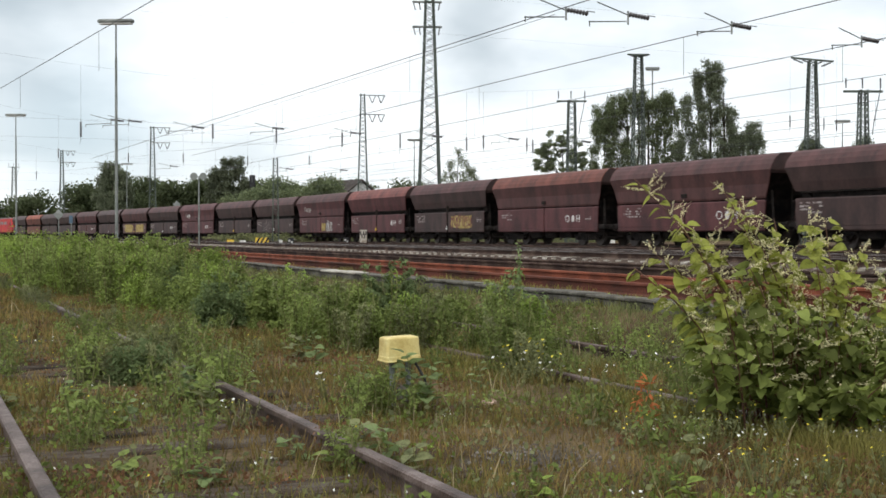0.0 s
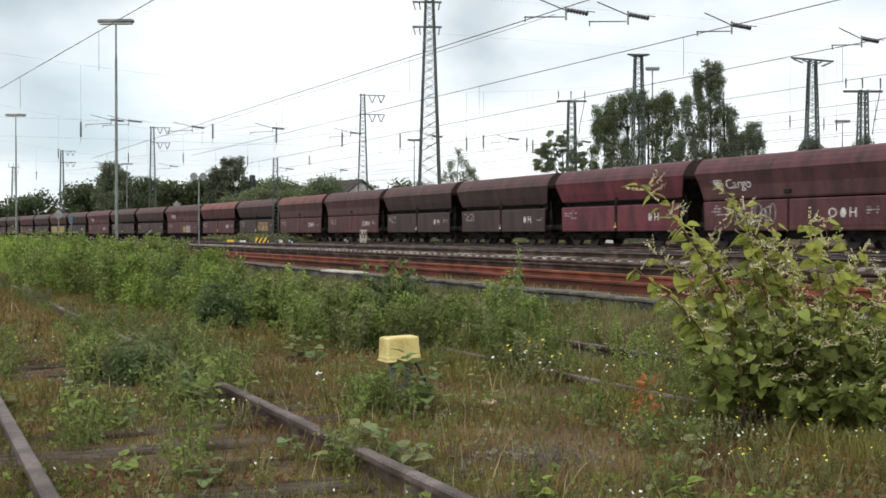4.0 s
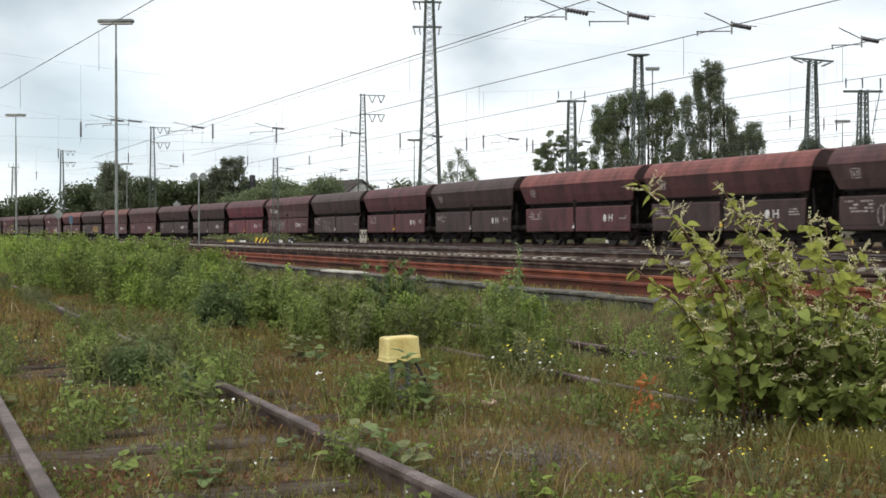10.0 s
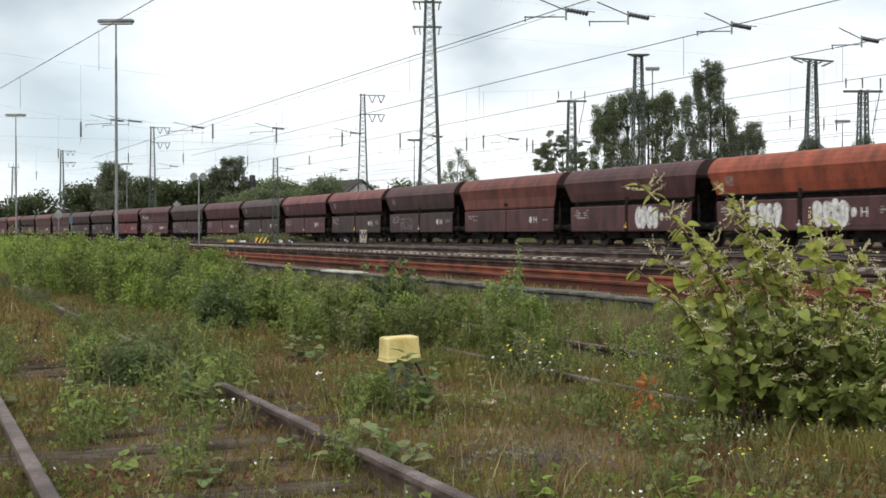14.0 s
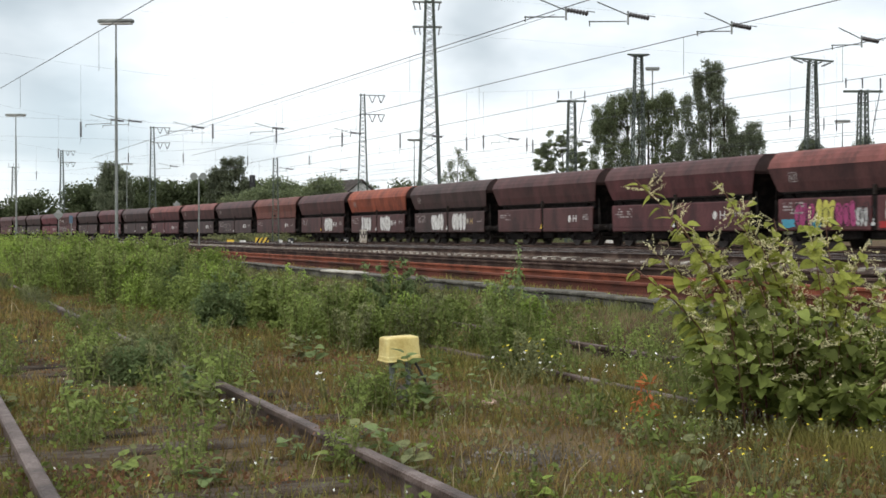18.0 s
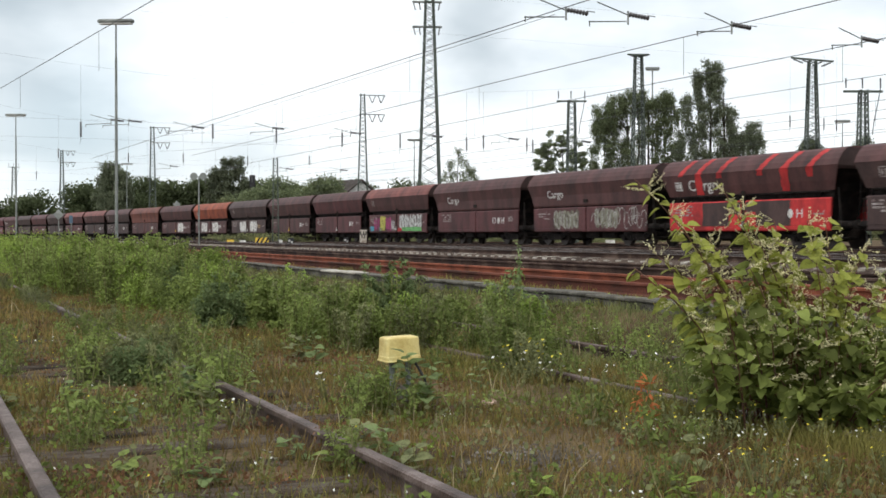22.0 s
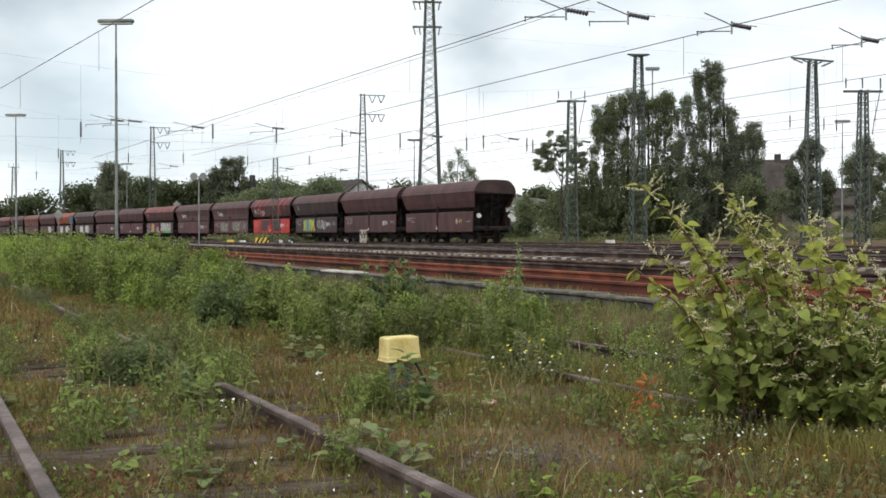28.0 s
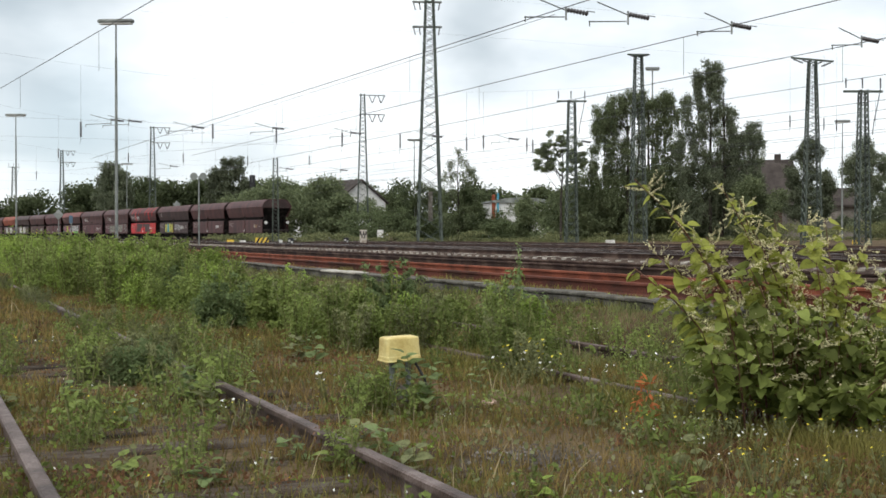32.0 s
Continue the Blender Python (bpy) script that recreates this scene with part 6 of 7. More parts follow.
for _ in range(150):
    w = rng_b.uniform(28, 64)
    v = along(rng_b.uniform(-6, 5.4), w)
    h = rng_b.uniform(0.8, 1.35)
    for _k in range(3):
        r = rng_b.uniform(0.2, 0.42)
        _belt["b"].append((v.x + rng_b.uniform(-0.5, 0.5), v.y + rng_b.uniform(-0.4, 0.4), h * rng_b.uniform(0.2, 0.9), r, r * rng_b.uniform(0.8, 1.3)))
thicket_stuff("weed_thicket", _belt["a"], 61, M["leaf_weed"], 60000, 0.05, "dense green weeds between the overgrown tracks")
thicket_stuff("weed_thicket", _belt["b"], 62, M["leaf_bright"], 110000, 0.065, "dense yellow-green weeds along the disused track")


def weed_bush(x, d, h, wide, seed, mat, n, leaf, label, spike=0.0):
    """A bushy weed: upright stems, each with leafy tufts, d metres ahead and x to the side."""
    rng = np.random.RandomState(seed)
    t = empty("weed_bush", pose(x, d, ground_z(*along_inverse(Vector((x, d, 0)))) - 0.02))
    tagged(t, label, "weed", "weeds on the sidings")
    s, blobs = Shape(), []
    for i in range(int(9 + wide * 14)):
        a, r = rng.rand() * 6.283, wide * 0.5 * rng.rand() ** 0.6
        top = h * rng.uniform(0.6, 1.0) * (1 - 0.35 * (r / (wide * 0.5)) ** 2)
        e = Vector((math.cos(a) * r, math.sin(a) * r * 0.8, top))
        b = Vector((e.x * 0.5, e.y * 0.5, 0))
        s.line([b, b.lerp(e, 0.5), e], 0.004 + 0.002 * h, 4, 0.5)
        for j in range(5):
            q = b.lerp(e, 0.25 + 0.75 * j / 4)
            k = 0.085 * rng.uniform(0.7, 1.3) * (1.15 - 0.1 * j)
            blobs.append((q.x + rng.normal(0, 0.03), q.y + rng.normal(0, 0.03), q.z, k, k * 0.9))
    if spike:
        s.line([(0.02, 0, 0), (0.05, 0, spike)], 0.006, 4, 0.5)
        for j in range(6):
            blobs.append((0.05, 0, h * 0.8 + (spike - h * 0.8) * j / 5, 0.05, 0.06))
    part("stem", s.mesh("stem"), M["stem"], t)
    c, nm = blob_leaves(rng, blobs, n, 0.2)
    c[:, 2] = np.maximum(c[:, 2], 0.03)
    part("foliage", facing_leaves("foliage", c, nm, leaf * rng.uniform(0.6, 1.3, n), seed, mat, 1.9, 0.5), mat, t)


for _i, (_x, _d, _h, _w, _m, _sp) in enumerate((
        (-0.6, 13.6, 1.0, 0.85, "leaf_cool", 0.0), (-0.2, 13.9, 0.7, 0.5, "leaf_dull", 0.0), (0.7, 11.5, 0.86, 0.62, "leaf_cool", 1.08), (0.48, 11.3, 0.55, 0.4, "leaf_weed", 0.0),
        (-2.66, 14.2, 0.74, 0.9, "leaf_cool", 0.0), (-2.1, 13.8, 0.72, 0.65, "leaf_weed", 0.0), (-1.75, 14.4, 0.66, 0.6, "leaf_weed", 0.0), (-1.3, 13.8, 0.68, 0.6, "leaf_dull", 0.0),
        (-4.1, 18.6, 0.88, 0.95, "leaf_cool", 0.0), (-3.5, 17.6, 0.8, 0.8, "leaf_weed", 0.0), (-5.6, 22.6, 1.08, 1.1, "leaf_bright", 0.0), (-6.6, 23.2, 1.05, 1.2, "leaf_weed", 0.0), (-4.7, 21.0, 0.95, 0.9, "leaf_weed", 0.0),
        (-9.0, 28.0, 1.2, 1.3, "leaf_bright", 0.0), (-7.9, 26.4, 1.1, 1.2, "leaf_weed", 0.0), (-11.2, 32.0, 1.15, 1.5, "leaf_bright", 0.0), (-10.2, 30.0, 1.15, 1.3, "leaf_weed", 0.0),
        (0.15, 14.8, 0.42, 0.7, "leaf_weed", 0.0), (1.0, 13.2, 0.34, 0.5, "leaf_weed", 0.0), (-2.35, 9.0, 0.42, 0.62, "leaf_cool", 0.0), (-2.75, 9.3, 0.38, 0.5, "leaf_dull", 0.0), (-1.95, 10.2, 0.22, 0.3, "leaf_dull", 0.0))):
    weed_bush(_x, _d, _h, _w, 200 + _i, M[_m], int(1500 + 5200 * _h * _w * (1.0 if _d < 16 else 0.7)), 0.042 if _d < 12 else 0.05 if _d < 20 else 0.066, {"leaf_cool": "bushy blue-green weed between the sidings", "leaf_dull": "bushy grey-green weed between the sidings", "leaf_weed": "bushy mid-green weed between the sidings", "leaf_bright": "tall bushy yellow-green weed by the tracks"}[_m], _sp)


# ---------------------------------------------------------------- knotweed
def heart_leaf(seed):
    """A pointed, heart-shaped leaf with a folded middle rib; it points along x and hangs a little."""
    rng = random.Random(seed)
    half = [(0.0, 0.0), (-0.10, 0.20), (-0.06, 0.36), (0.10, 0.46), (0.34, 0.46), (0.60, 0.34), (0.82, 0.16), (1.0, 0.0)]
    vs, fs = [], []
    for x, y in half:
        vs.append((x, 0, -0.22 * x * x))
    k = len(half)
    for sgn in (1, -1):
        for x, y in half:
            vs.append((x, sgn * y * rng.uniform(0.9, 1.05), -0.22 * x * x + 0.22 * y + rng.uniform(-0.02, 0.02)))
    for j, sgn in ((1, 1), (2, -1)):
        for i in range(k - 1):
            q = (i, i + 1, j * k + i + 1, j * k + i)
            fs.append(q if sgn > 0 else q[::-1])
    return mesh_from("leaf", vs, fs, M["leaf_knot"], True)


HEART = [heart_leaf(i) for i in range(4)]


def leaf_pose(at, way, size, roll):
    q = way.to_track_quat("X", "Z").to_matrix().to_4x4()
    return Matrix.Translation(at) @ q @ Euler((roll, 0, 0)).to_matrix().to_4x4() @ Matrix.Diagonal((size, size, size, 1))


def panicle(seed):
    """A spray of blossom spikes about x."""
    rng = np.random.RandomState(seed)
    c = []
    for i in range(3):
        d = np.array([1.0, rng.normal(0, 0.28), rng.normal(0.1, 0.28)])
        d /= np.linalg.norm(d)
        ln = rng.uniform(0.06, 0.11)
        for j in range(15):
            c.append(d * ln * j / 14 + rng.normal(0, 0.003, 3))
    return quads("panicle", c, 0.012 * rng.uniform(0.7, 1.3, len(c)), seed, M["blossom"], 1.6)


PANICLE = [panicle(70 + i) for i in range(6)]


def broadleaf(x, y, h, seed, count, size, mat, label):
    """A broad-leaved herb on one leaning stem."""
    rng = random.Random(seed)
    t = empty("herb", pose(x, y, 0.08))
    tagged(t, label, "weed", "weeds on the sidings")
    top = Vector((rng.uniform(-0.06, 0.06), 0, h))
    part("stem", Shape().line([(0, 0, -0.04), top * 0.5 + Vector((0.02, 0, 0)), top], 0.006, 5, 0.4).mesh("stem"), M["stem"], t)
    for i in range(count):
        u = 0.15 + 0.85 * i / (count - 1)
        way = Vector((math.cos(i * 2.4), math.sin(i * 2.4), rng.uniform(-0.2, 0.6)))
        part("leaf", HEART[i % 4], mat, t, m=leaf_pose(top * u + way.normalized() * 0.03, way, size * rng.uniform(0.7, 1.1) * (1.15 - 0.5 * u), rng.uniform(-0.5, 0.5)))


broadleaf(-0.2, 7.74, 0.37, 1, 18, 0.13, M["leaf_cool"], "broad-leaved green herb in front of the yellow box")
broadleaf(-0.13, 7.7, 0.3, 2, 14, 0.12, M["leaf_cool"], "broad-leaved green herb in front of the yellow box")
broadleaf(-0.42, 7.7, 0.28, 3, 10, 0.08, M["leaf_bright"], "broad-leaved yellow-green herb beside the yellow box")
broadleaf(1.06, 5.0, 0.12, 4, 8, 0.1, M["leaf_bright"], "low bright green broad-leaved herb on dry ground")
broadleaf(1.2, 5.6, 0.2, 5, 9, 0.085, M["leaf_dull"], "low blue-green broad-leaved herb on dry ground")
broadleaf(0.38, 5.0, 0.1, 6, 9, 0.08, M["leaf_bright"], "low bright green broad-leaved herb on dry ground")
broadleaf(-1.35, 8.0, 0.26, 7, 12, 0.1, M["leaf_weed"], "broad-leaved green herb beside the rail")
broadleaf(-1.5, 7.6, 0.3, 8, 12, 0.09, M["leaf_weed"], "broad-leaved green herb beside the rail")


for _i, (_x, _d, _h, _n, _s, _m) in enumerate((
        (-1.95, 8.4, 0.2, 11, 0.11, "leaf_dull"), (-1.75, 8.1, 0.24, 12, 0.12, "leaf_cool"), (-1.6, 7.7, 0.16, 10, 0.11, "leaf_dull"), (-2.6, 8.0, 0.14, 10, 0.1, "leaf_cool"), (-2.9, 7.6, 0.14, 10, 0.1, "leaf_dull"),
        (-2.3, 7.5, 0.12, 9, 0.1, "leaf_weed"), (-2.0, 7.2, 0.12, 9, 0.09, "leaf_cool"), (-0.45, 6.2, 0.16, 11, 0.11, "leaf_dull"), (-0.28, 5.9, 0.18, 11, 0.11, "leaf_cool"), (-0.55, 5.75, 0.14, 9, 0.1, "leaf_weed"),
        (-0.15, 5.55, 0.15, 10, 0.1, "leaf_dull"), (-0.75, 6.0, 0.12, 9, 0.09, "leaf_cool"), (-1.5, 5.6, 0.1, 8, 0.08, "leaf_weed"), (-1.1, 5.35, 0.12, 9, 0.09, "leaf_cool"), (-0.65, 9.2, 0.2, 9, 0.08, "leaf_cool"),
        (-1.35, 10.6, 0.24, 11, 0.12, "leaf_dull"), (-1.15, 10.4, 0.3, 12, 0.1, "leaf_cool"), (0.25, 8.7, 0.2, 9, 0.07, "leaf_cool"), (1.75, 8.0, 0.22, 10, 0.08, "leaf_weed"))):
    broadleaf(_x, _d, _h, 20 + _i, _n, _s, M[_m], {"leaf_dull": "grey-green broad-leaved herb in the siding", "leaf_cool": "blue-green broad-leaved herb in the siding", "leaf_weed": "mid-green broad-leaved herb in the siding"}[_m])


def knotweed():
    """Arching stems from one stool; heart-shaped leaves along them and cream panicles in the upper axils."""
    rng = random.Random(12)
    base = Vector((2.25, 6.85, 0.08))
    t = empty("knotweed_bush", Matrix.Translation(base))
    tagged(t, "leafy green knotweed bush with cream flower panicles", "bush")
    sprays = [(-1.12, 0.0, 1.5), (-0.63, -0.05, 1.47), (-0.47, 0.1, 1.38), (-0.86, 0.1, 1.28), (-0.28, 0.05, 1.27), (-0.13, -0.1, 1.26), (0.04, 0.1, 1.26), (-0.42, 0.0, 1.2), (-0.66, 0.15, 1.16),
              (-1.14, -0.1, 0.98), (-0.98, 0.1, 1.06), (0.24, 0.0, 1.1), (-0.2, 0.2, 1.08), (-0.75, -0.1, 1.05), (0.03, -0.15, 1.0), (0.5, 0.2, 0.98), (-0.5, -0.2, 1.0)]
    body = []
    for k in range(84):
        x = -0.88 + 2.2 * (k + rng.random()) / 84
        body.append((x, rng.uniform(-0.6, 0.55), (0.5 + 0.4 * rng.random()) if x < -0.2 else 0.45 + 0.33 * rng.random()))
    for k in range(16):
        x = -0.5 + 1.8 * (k + rng.random()) / 16
        body.append((x, rng.uniform(-0.75, -0.3), 0.34 + 0.2 * rng.random()))
    count = 0
    rest_v, rest_f = [], []
    for n, (x, y, z) in enumerate(sprays + body):
        tall = n < len(sprays)
        foot = Vector((x * (0.3 if tall else 0.62) + rng.uniform(-0.12, 0.12), y * 0.4 + rng.uniform(-0.1, 0.1), -0.05))
        tip = Vector((x, y, z))
        knee = foot.lerp(tip, 0.5) + Vector((-(x - foot.x) * 0.2, -(y - foot.y) * 0.2, z * 0.16))
        arc = lambda u: foot * (1 - u) ** 2 + knee * 2 * u * (1 - u) + tip * u * u
        part("stem", Shape().line([arc(i / 8) for i in range(9)], 0.008, 5, 0.3).mesh("stem"), M["stem_red"], t)
        m = 19 if tall else 32
        for i in range(m):
            u = (0.5 if tall else 0.3) + (0.5 if tall else 0.7) * (i + 0.6 * rng.random()) / m
            q = arc(u)
            ang = i * 3.14 + rng.uniform(-0.9, 0.9) + n
            way = Vector((math.cos(ang), math.sin(ang), rng.uniform(-0.95, 0.2)))
            size = (rng.uniform(0.07, 0.115) if tall else rng.uniform(0.05, 0.095)) * (1.0 if u < 0.85 else 0.8)
            mm = leaf_pose(q + way.normalized() * rng.uniform(0.015, 0.05 if tall else 0.1), way, size, rng.uniform(-0.9, 0.9))
            if count < 300 and (tall or (i + n) % 5 == 0):
                part("leaf", HEART[count % 4], M["leaf_knot"] if tall else M["leaf_knot_old"], t, m=mm)
                count += 1
            else:
                me = HEART[i % 4]
                k = len(rest_v)
                rest_v += [mm @ v.co for v in me.vertices]
                rest_f += [tuple(k + a for a in f.vertices) for f in me.polygons]
        for i in range(11 if tall else 3 if z > 0.55 else 2):
            u = rng.uniform(0.5, 0.99)
            way = Vector((rng.uniform(-1, 1), rng.uniform(-1, 0.2), rng.uniform(-0.2, 0.9)))
            part("panicle", PANICLE[(n + i) % 6], M["blossom"], t, "cream flower panicle", m=leaf_pose(arc(u) + way.normalized() * 0.02, way, rng.uniform(0.8, 1.3), rng.uniform(-3, 3)))
    tagged(part("foliage", mesh_from("foliage", rest_v, rest_f, M["leaf_knot_old"], True), M["leaf_knot_old"], t), kind="stuff")
    # a withered orange shoot at its edge
    w = empty("withered_plant", pose(1.18, 6.85, 0.08))
    tagged(w, "withered orange-red leafy shoot beside the knotweed", "weed")
    pr = np.random.RandomState(3)
    part("stem", Shape().line([(0, 0, -0.04), (0.03, 0, 0.2), (0.06, 0.02, 0.36)], 0.006, 5).mesh("stem"), M["stem"], w)
    c = np.stack([pr.normal(0.02, 0.035, 70), pr.normal(0, 0.035, 70), pr.uniform(0.02, 0.34, 70)], 1)
    part("foliage", quads("withered_foliage", c, 0.055 * pr.uniform(0.6, 1.3, 70), 4, M["rust_leaf"], 3.2, 0.6), M["rust_leaf"], w)


knotweed()


def gravel():
    """A bare patch of small grey stones."""
    rng = random.Random(8)
    v, f = [], []
    for _ in range(900):
        x, y = rng.gauss(0.53, 0.17), rng.gauss(6.05, 0.17)
        r = rng.uniform(0.005, 0.016)
        k = len(v)
        z = 0.085 + rng.uniform(-0.004, 0.01)
        a = rng.uniform(0, 6.28)
        for i in range(5):
            v.append((x + r * math.cos(a + i * 1.257) * rng.uniform(0.7, 1.2), y + r * math.sin(a + i * 1.257) * rng.uniform(0.7, 1.2), z))
        v.append((x + rng.uniform(-0.3, 0.3) * r, y, z + r * rng.uniform(0.5, 1.0)))
        f += [(k + i, k + (i + 1) % 5, k + 5) for i in range(5)]
    tagged(new("gravel", mesh_from("gravel", v, f, M["gravel"])), "patch of small grey stones on bare earth", "gravel", kind="stuff")
    s = Shape().add([(-0.05, -0.03, 0), (0.03, -0.045, 0.004), (0.06, 0.0, 0.012), (0.02, 0.04, 0.02), (-0.045, 0.03, 0.01)], [(0, 1, 2, 3, 4)])
    s.add([(x, y, z + 0.012) for x, y, z in s.v], [(0, 1, 2, 3, 4)])
    st = new("stone", s.mesh("stone", M["pale_stone"]))
    st.matrix_basis = pose(0.31, 7.85, 0.1)
    tagged(st, "pale pinkish flat stone on the ground", "stone")


gravel()


def ballast_stones():
    """Loose pale stones lying on the brown ballast between the rusty track and the next."""
    rng = random.Random(18)
    v, f = [], []
    for _ in range(9000):
        p, w = rng.choice((rng.uniform(9.4, 11.2), rng.uniform(9.4, 11.2), rng.uniform(7.2, 17.0))), 6.0 * 9.0 ** rng.random()
        q = along(p, w)
        r = rng.uniform(0.016, 0.036)
        k, a, z = len(v), rng.uniform(0, 6.28), Z_BED + rng.uniform(-0.005, 0.012)
        for i in range(4):
            v.append((q.x + r * math.cos(a + i * 1.57) * rng.uniform(0.7, 1.2), q.y + r * math.sin(a + i * 1.57) * rng.uniform(0.7, 1.2), z))
        v.append((q.x, q.y, z + r * rng.uniform(0.6, 1.1)))
        f += [(k + i, k + (i + 1) % 4, k + 4) for i in range(4)]
    tagged(new("ballast_stones", mesh_from("ballast_stones", v, f, M["gravel"])), "loose grey stones on the brown ballast", "gravel", kind="stuff")


ballast_stones()

# ---------------------------------------------------------------- things of the yard
def yellow_box():
    t = empty("cable_box", pose(-0.29, 7.96, 0.15, 0, -2, 24) @ Matrix.Diagonal((0.85, 0.85, 0.82, 1)))
    tagged(t, "yellow plastic cable box on short steel legs among weeds", "cable box")
    s = Shape()
    vs, fs = [], []
    rings = [(0.15, 0.105, 0.305), (0.15, 0.105, 0.33), (0.146, 0.102, 0.336), (0.14, 0.097, 0.475), (0.137, 0.094, 0.484), (0.128, 0.085, 0.49)]
    for a, b, z in rings:
        k = 0.018
        vs += [(x, y, z) for x, y in ((a - k, -b), (a, -b + k), (a, b - k), (a - k, b), (-a + k, b), (-a, b - k), (-a, -b + k), (-a + k, -b))]
    for r in range(len(rings) - 1):
        fs += [(r * 8 + i, r * 8 + (i + 1) % 8, r * 8 + 8 + (i + 1) % 8, r * 8 + 8 + i) for i in range(8)]
    fs += [tuple(range(7, -1, -1)), tuple(range(len(vs) - 8, len(vs)))]
    part("cover", s.add(vs, fs).mesh("cover"), M["yellow"], t)
    part("rim", Shape().box(-0.155, 0.155, -0.11, 0.11, 0.286, 0.304, 0.006).mesh("rim"), M["yellow"], t)
    for x in (-0.07, 0.07):
        part("leg", Shape().box(x - 0.018, x + 0.018, -0.02, 0.02, -0.1, 0.285, 0.004).mesh("leg"), M["steel_grey"], t)
    part("foot", Shape().box(-0.02, 0.13, -0.09, 0.06, -0.06, 0.07, 0.02).mesh("foot"), M["concrete"], t)
    part("cable", Shape().line([(0.11, -0.03, 0.285), (0.15, -0.05, 0.2), (0.18, -0.08, 0.13), (0.2, -0.09, 0.04), (0.21, -0.08, -0.03)], 0.011, 7).mesh("cable"), M["signal_black"], t)


yellow_box()


def house(x, y, z, turn, long, wide, eave, ridge, wall, label, windows=(), chimney=False):
    t = empty("house", pose(x, y, z, 0, 0, turn))
    tagged(t, label, "house", "houses behind the yard")
    s = Shape()
    s.prism([(-wide / 2, -0.5), (wide / 2, -0.5), (wide / 2, eave), (0, ridge), (-wide / 2, eave)], -long / 2, long / 2)
    part("wall", s.mesh("wall"), wall, t)
    k = 0.35
    sl = (ridge - eave) / (wide / 2)
    for e in (-1, 1):
        prof = [(0, ridge + 0.05), (e * (wide / 2 + k), eave - sl * k + 0.05), (e * (wide / 2 + k), eave - sl * k + 0.25), (0, ridge + 0.28)]
        part("roof", Shape().prism(prof, -long / 2 - 0.3, long / 2 + 0.3).mesh("roof"), M["roof_tile"], t)
    for side, u, zz, ww, hh in windows:
        win = empty("window")
        win.parent = t
        if side == "long":
            fr = Shape().box(wide / 2 + 0.002, wide / 2 + 0.06, u - ww / 2, u + ww / 2, zz, zz + hh, 0.01)
            gl = Shape().box(wide / 2 + 0.061, wide / 2 + 0.07, u - ww / 2 + 0.1, u + ww / 2 - 0.1, zz + 0.1, zz + hh - 0.1)
        else:
            fr = Shape().box(u - ww / 2, u + ww / 2, -long / 2 - 0.06, -long / 2 - 0.002, zz, zz + hh, 0.01)
            gl = Shape().box(u - ww / 2 + 0.1, u + ww / 2 - 0.1, -long / 2 - 0.07, -long / 2 - 0.061, zz + 0.1, zz + hh - 0.1)
        part("window_frame", fr.mesh("window_frame"), M["render"], win)
        part("pane", gl.mesh("pane"), M["glass"], win)
    if chimney:
        part("chimney", Shape().box(-0.35, 0.35, long * 0.3, long * 0.3 + 0.7, ridge - 0.4, ridge + 0.9, 0.02).mesh("chimney"), M["roof_tile"], t)
    return t


house(-14.3, 155.3, 0.5, 35, 13.0, 7.4, 5.0, 7.7, M["render"], "white-gabled house with a brown tiled roof", chimney=True)
house(35.8, 135.0, 0.5, -100, 9.0, 9.0, 4.2, 9.2, M["brick"], "brown brick house with a dark tiled roof", [("long", -1.4, 1.5, 1.3, 1.2), ("long", -3.4, 1.5, 1.2, 1.2), ("long", 0.2, 0.9, 1.1, 1.9)], True)
house(41.0, 125.0, 0.5, -100, 8.0, 4.6, 3.9, 5.5, M["render_beige"], "beige rendered annexe with a low gable")


def far_hall():
    t = empty("industrial_hall", pose(8.2, 190.0, 0.4, 0, 0, 8))
    tagged(t, "pale industrial hall with an orange and blue corner", "building")
    part("wall", Shape().box(-1.0, 9.0, -4, 4, -0.5, 6.0, 0.05).mesh("wall"), M["render"], t)
    part("roof", Shape().prism([(-1.2, 6.02), (9.3, 6.02), (9.3, 6.3), (6.5, 6.75), (4.0, 6.9), (1.5, 6.75), (-1.2, 6.3)], -4.3, 4.3).mesh("roof"), M["steel_grey"], t)
    part("panel", Shape().box(-0.95, -0.4, -4.2, -4.02, 3.4, 7.3, 0.03).mesh("panel"), M["rail_rust"], t, "orange sign panel")
    part("panel", Shape().box(-0.1, 0.2, -4.2, -4.02, 3.4, 7.5, 0.03).mesh("panel"), M["blue_paint"], t, "blue sign panel")


far_hall()


def post_sign(name, x, y, z, h, label, build, category="sign"):
    t = empty(name, pose(x, y, z))
    tagged(t, label, category, "signs and signals of the yard")
    part("post", Shape().tube((0, 0, -0.2), (0, 0, h), 0.05, n=8).mesh("post"), M["steel_grey"], t)
    build(t, h)
    return t


def diamond(t, h):
    part("board", Shape().prism([(0, h), (0.5, h + 0.5), (0, h + 1.0), (-0.5, h + 0.5)], -0.12, -0.06).mesh("board"), M["steel_grey"], t)


def discs(t, h):
    for x in (-0.3, 0.3):
        part("disc", Shape().tube((x, -0.12, h), (x, -0.04, h), 0.24, n=18).mesh("disc"), M["steel_grey"], t)


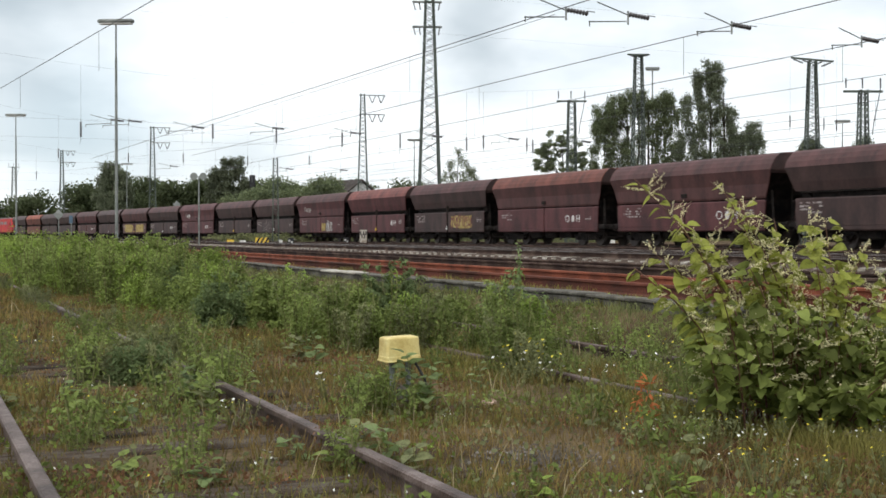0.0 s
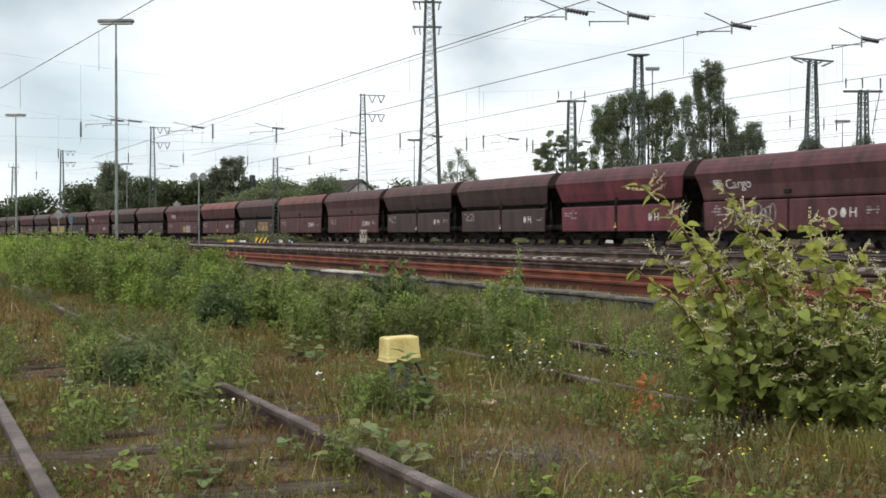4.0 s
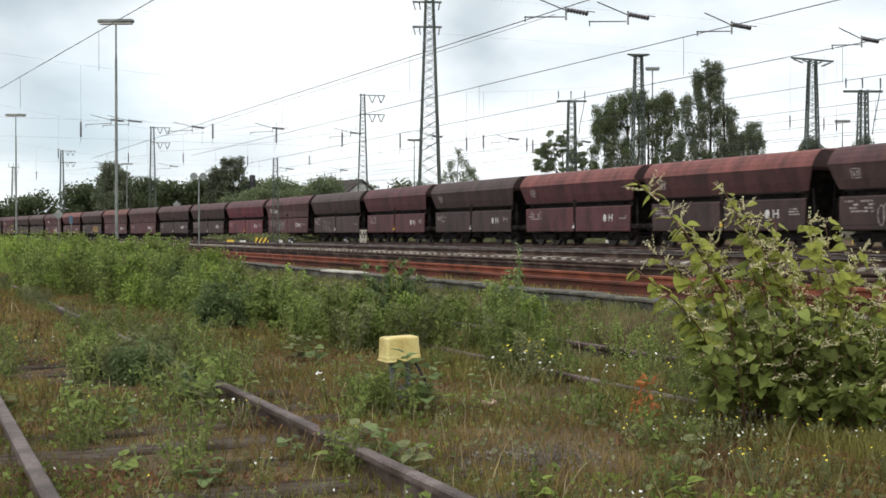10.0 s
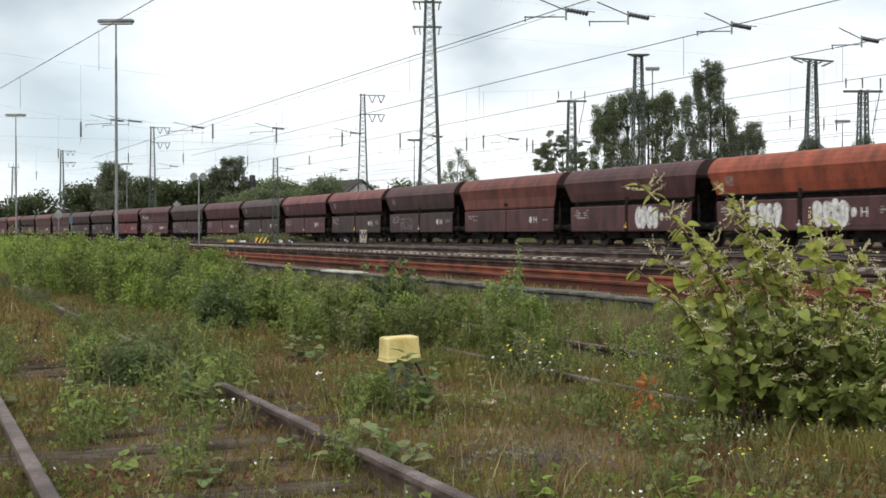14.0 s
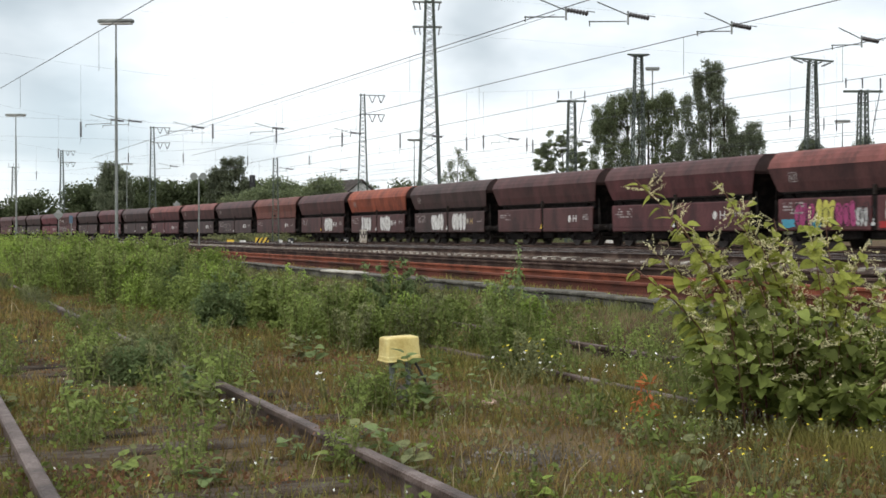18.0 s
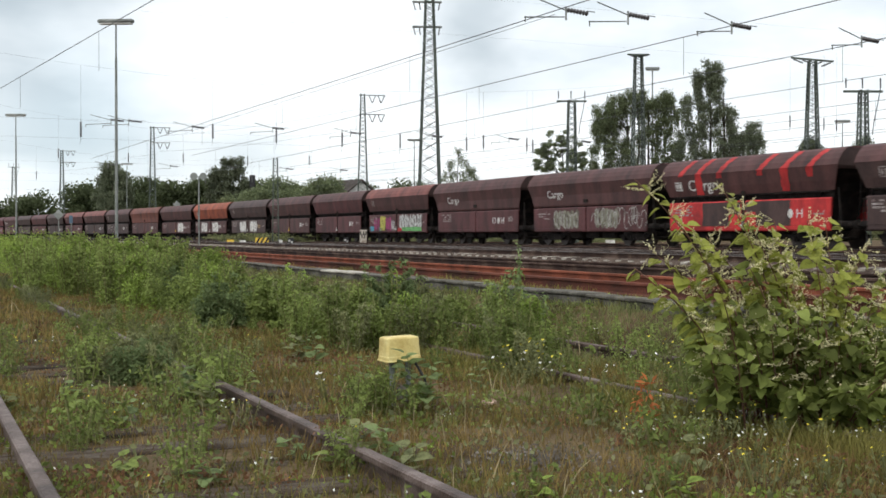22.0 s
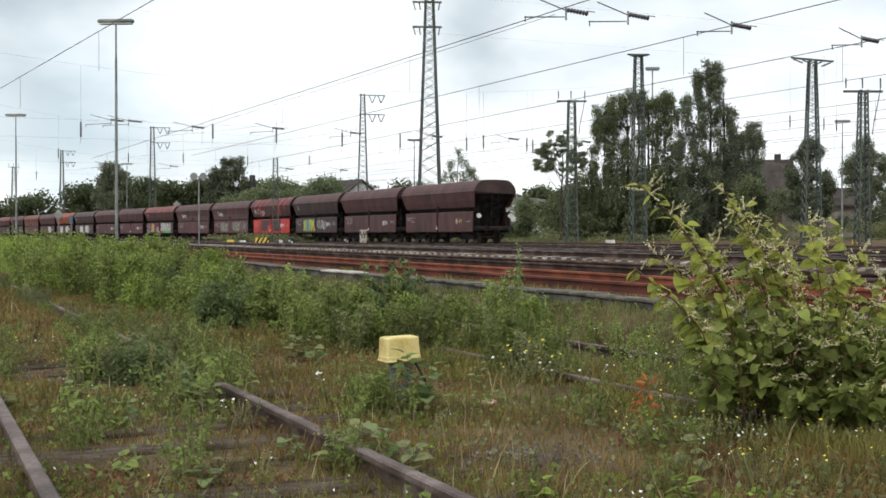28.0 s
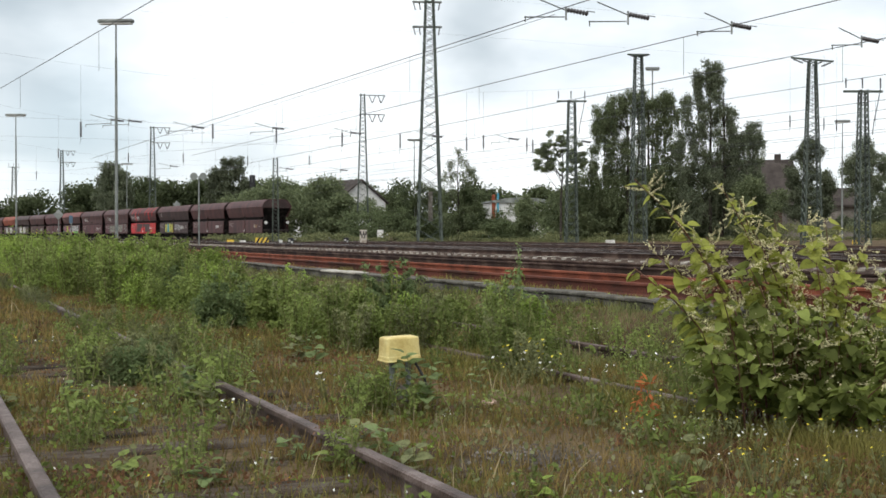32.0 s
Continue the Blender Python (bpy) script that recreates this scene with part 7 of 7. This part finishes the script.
def marker(t, h):
    part("board", Shape().box(-0.27, 0.27, -0.1, -0.06, -0.05, 1.15, 0.015).mesh("board"), M["white_worn"], t)
    for x, z0, z1 in ((-0.2, 0.75, 1.05), (-0.1, 0.55, 0.8), (0.02, 0.75, 1.05), (0.1, 0.5, 0.8), (0.2, 0.75, 1.05)):
        part("mark", Shape().box(x - 0.045, x + 0.045, -0.106, -0.101, z0, z1).mesh("mark"), M["signal_black"], t)


def chevrons(t, h):
    part("board", Shape().box(-0.5, 0.5, -0.1, -0.06, 0.1, 0.55, 0.01).mesh("board"), M["yellow_sign"], t)
    for k in range(3):
        x = -0.42 + k * 0.32
        part("stripe", Shape().add([(x - 0.08, -0.104, 0.11), (x + 0.08, -0.104, 0.11), (x + 0.34, -0.104, 0.54), (x + 0.18, -0.104, 0.54)], [(0, 1, 2, 3)]).mesh("stripe"), M["signal_black"], t)


def plate(mat, w, hh, z0=0.1):
    def make(t, h):
        part("board", Shape().box(-w / 2, w / 2, -0.1, -0.06, z0, z0 + hh, 0.01).mesh("board"), mat, t)
    return make


def dwarf(t, h):
    part("lamp_box", Shape().box(-0.22, 0.22, -0.25, 0.0, 0.12, 0.55, 0.04).mesh("lamp_box"), M["signal_black"], t)
    part("lens", Shape().tube((-0.08, -0.27, 0.35), (-0.08, -0.255, 0.35), 0.08, n=12).mesh("lens"), M["white"], t)
    part("lens", Shape().tube((0.1, -0.27, 0.25), (0.1, -0.255, 0.25), 0.06, n=12).mesh("lens"), M["white"], t)


def screen(t, h):
    part("signal_screen", Shape().box(-0.35, 0.35, -0.2, -0.1, h - 1.6, h, 0.06).mesh("signal_screen"), M["signal_black"], t)


post_sign("marker_post", -6.05, 88.00, 0.48, 0.4, "white marker board with black marks on a short post", marker, "sign")
post_sign("chevron_board", -13.74, 88.00, 0.48, 0.3, "yellow and black striped warning board", chevrons, "sign")
post_sign("yellow_plate", -16.51, 90.00, 0.48, 0.3, "small yellow plate on a short post", plate(M["yellow_sign"], 0.55, 0.3), "sign")
post_sign("white_plate", -15.20, 88.00, 0.48, 0.3, "small white plate on a short post", plate(M["white"], 0.45, 0.25), "sign")
post_sign("white_plate", -12.04, 86.00, 0.48, 0.3, "small white plate on a short post", plate(M["white"], 0.25, 0.3), "sign")
post_sign("dwarf_signal", -11.02, 84.00, 0.48, 0.2, "low black dwarf signal with white lenses", dwarf, "signal")
post_sign("dwarf_signal", -7.92, 95.00, 0.48, 0.2, "low black dwarf signal with white lenses", dwarf, "signal")
post_sign("diamond_sign", -36.49, 110.00, 0.48, 2.2, "grey diamond-shaped board on a tall post", diamond, "sign")
post_sign("diamond_sign", -34.46, 150.00, 0.48, 4.2, "grey diamond-shaped board on a tall post", diamond, "sign")
post_sign("disc_sign", -15.80, 75.00, 0.48, 4.55, "two grey round boards on a tall post", discs, "sign")
post_sign("light_signal", -23.01, 140.00, 0.48, 8.0, "dark main signal with a tall screen", screen, "signal")
post_sign("light_signal", -21.65, 140.00, 0.48, 6.0, "dark main signal with a tall screen", screen, "signal")
post_sign("white_plate", -6.06, 112.00, 0.48, 1.2, "small white equipment box on a post", plate(M["white"], 0.6, 0.75, 0.5), "sign")
post_sign("white_box", 13.28, 92.00, 0.48, 0.2, "low white concrete box beside the track", plate(M["white"], 0.75, 0.38, -0.02), "sign")
post_sign("blue_plate", -35.30, 110.00, 0.48, 2.2, "small blue plate on a post beside the tracks", plate(M["blue_dull"], 0.34, 0.7, 1.9), "sign")
post_sign("yellow_plate", 26.99, 76.00, 0.48, 0.3, "small yellow plate on a short post", plate(M["yellow_sign"], 0.35, 0.3), "sign")


motions()
